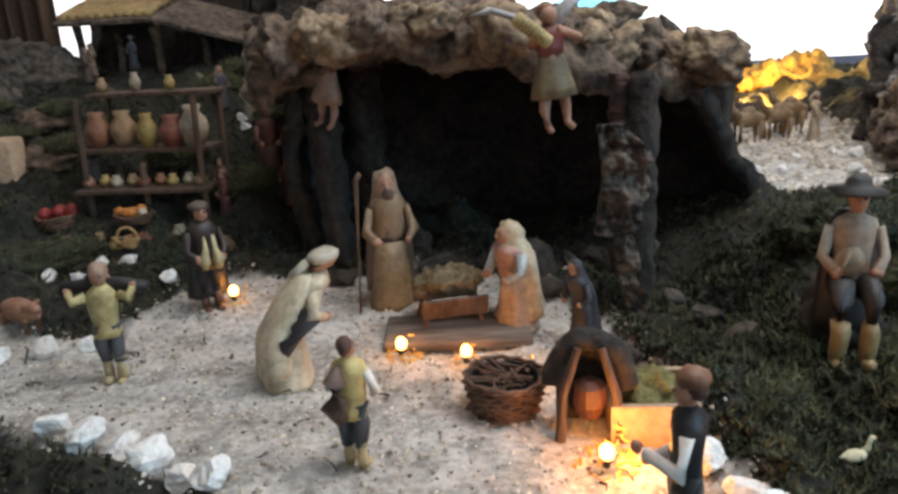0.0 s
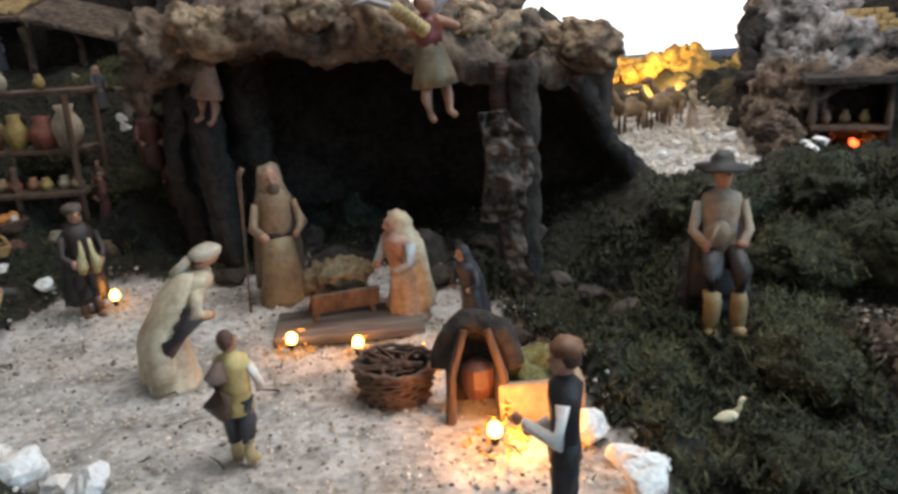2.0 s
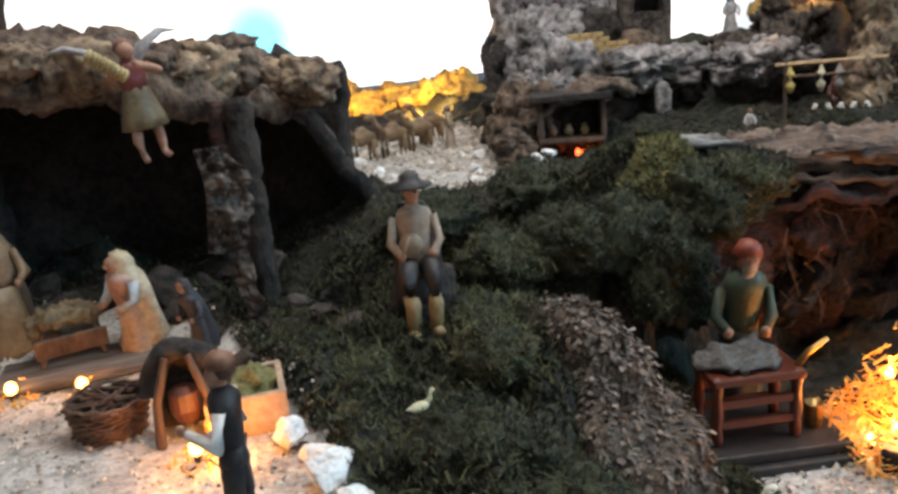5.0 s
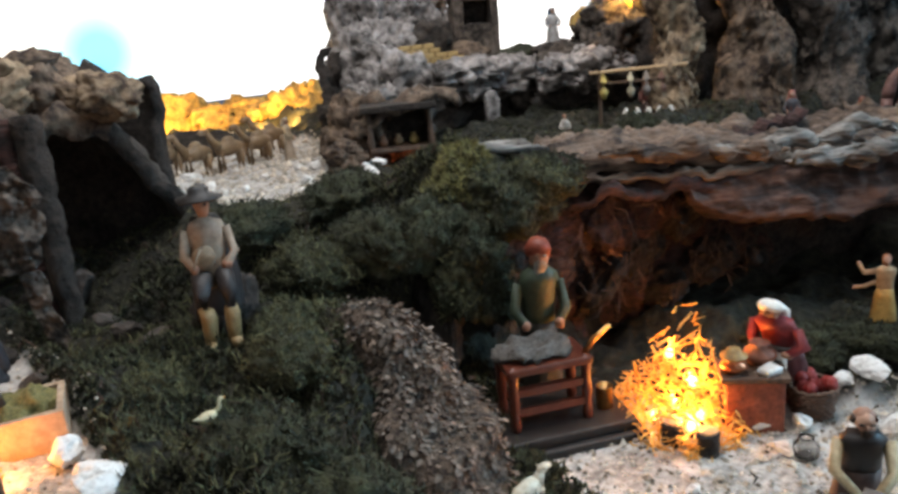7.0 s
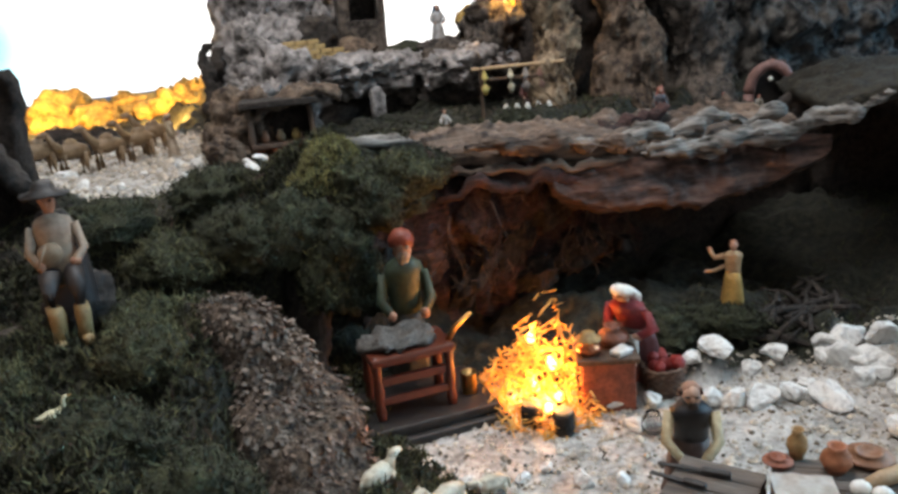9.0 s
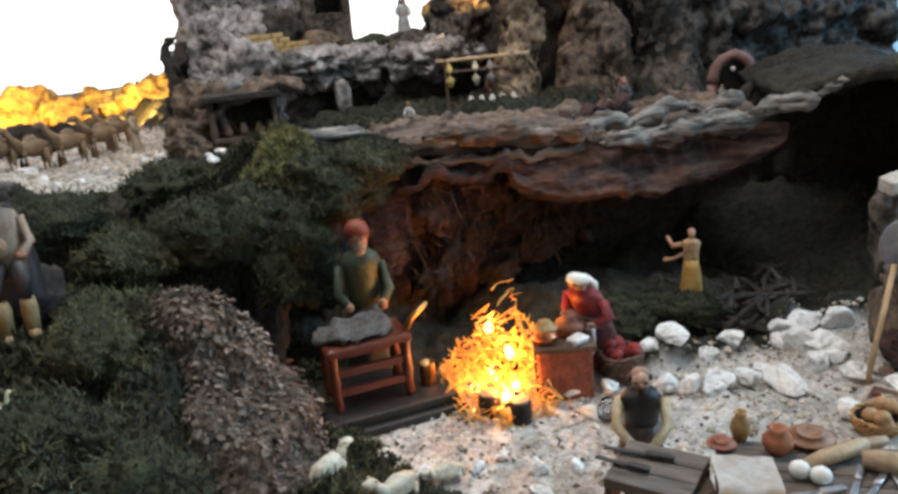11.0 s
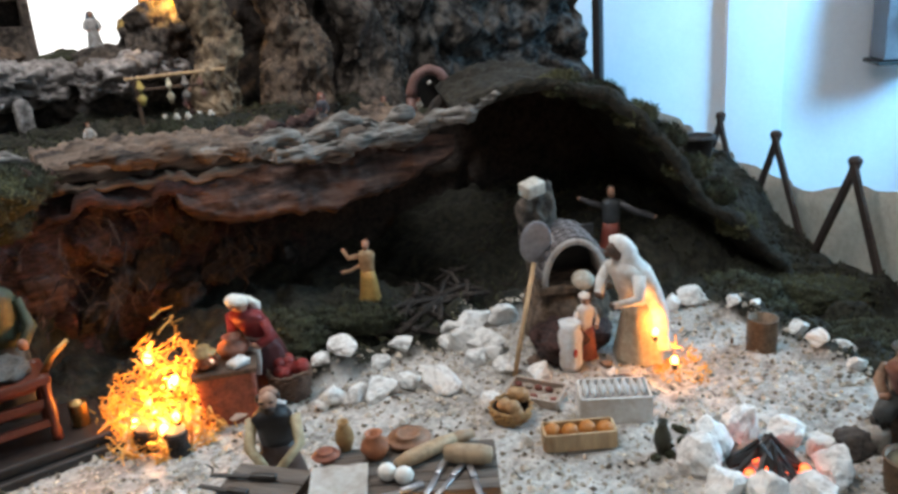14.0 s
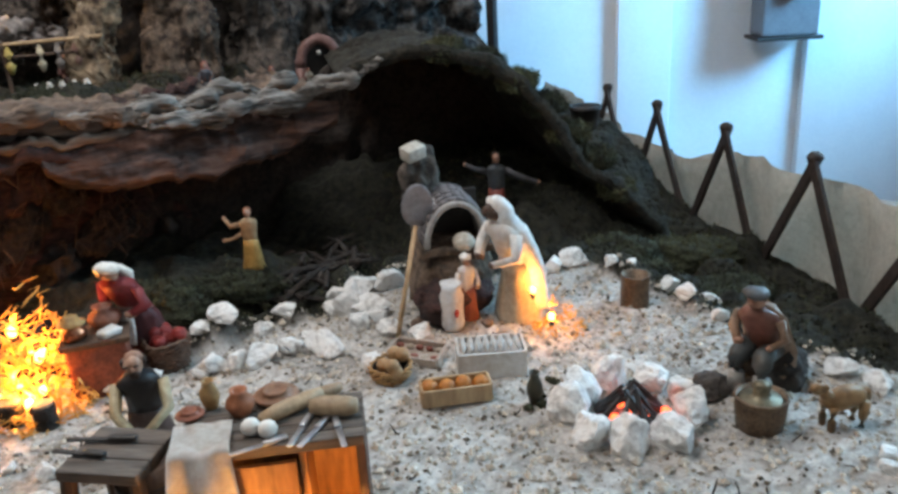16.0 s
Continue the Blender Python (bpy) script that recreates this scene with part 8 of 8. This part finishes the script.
for k, (x, y, z) in enumerate(((1.90, 0.36, 0.262), (1.955, 0.30, 0.235), (1.985, 0.24, 0.19), (2.01, 0.19, 0.14), (2.035, 0.145, 0.075), (2.06, 0.10, 0.015), (2.09, 0.06, -0.05))):
    moss_mound((x + 0.02, y + 0.02, z - 0.008), (0.04, 0.036, 0.024), 700 + k, k % 2 == 0)


for i, (x, y, z, sx, sz) in enumerate(((-0.98, 1.66, 0.26, 0.09, 0.04), (-0.86, 1.66, 0.235, 0.08, 0.035), (-1.08, 1.78, 0.30, 0.1, 0.05), (-0.92, 1.80, 0.30, 0.09, 0.035), (-0.78, 1.78, 0.265, 0.07, 0.03))):
    rock("cork_lump", (x, y, z), (sx, 0.06, sz), M_CORK if i % 2 else M_ROCK_DARK, "rounded grey-brown cork rock above a dark hollow", "rock", "cork rocks by the stall", (0, 0, 25 * i), seed=170 + i, rough=0.35, ridged=True)
    moss_mound((x + 0.03, y - 0.01, z + sz * 0.75), (sx * 0.6, 0.04, 0.014), 730 + i, True)


# ---- the meadow between the stall and the stable ----
rs5 = random.Random(77)
for i in range(16):
    x, y = -0.60 + 0.36 * rs5.random(), 1.48 + 0.62 * rs5.random()
    moss_mound((x, y, ground_z(x, y) + 0.004), (rs5.uniform(0.045, 0.08), rs5.uniform(0.04, 0.06), rs5.uniform(0.018, 0.035)), 760 + i, True)
for i in range(14):
    stone(-0.52 + 0.34 * rs5.random(), 1.72 + 0.4 * rs5.random(), rs5.uniform(0.008, 0.018), 820 + i, label="small pale stone lying on the far meadow", group="stones on the far meadow")
for i, (x, y, c) in enumerate(((-0.44, 1.44, (0.16, 0.05, 0.05)), (-0.33, 1.50, (0.2, 0.07, 0.06)), (-0.46, 1.78, (0.3, 0.25, 0.2)), (-0.54, 1.86, (0.1, 0.1, 0.12)), (-0.38, 2.02, (0.35, 0.3, 0.25)))):
    figure("small clay villager beside the stall", (x, y), 0.095, 35 * i - 60, c, tuple(0.7 * q for q in c), hat="veil" if i % 2 else "beret", hat_color=(0.3, 0.2, 0.14))
for i in range(7):
    x, y = -0.72 + 0.05 * i, 1.37 + 0.03 * math.sin(i * 1.9)
    vessel("clay_pot", x, y, ground_z(x, y) - 0.002, rs5.uniform(0.01, 0.017), rs5.uniform(0.016, 0.032), CLAYS[i % 5], "little clay pot standing on the moss", "pots before the stall")
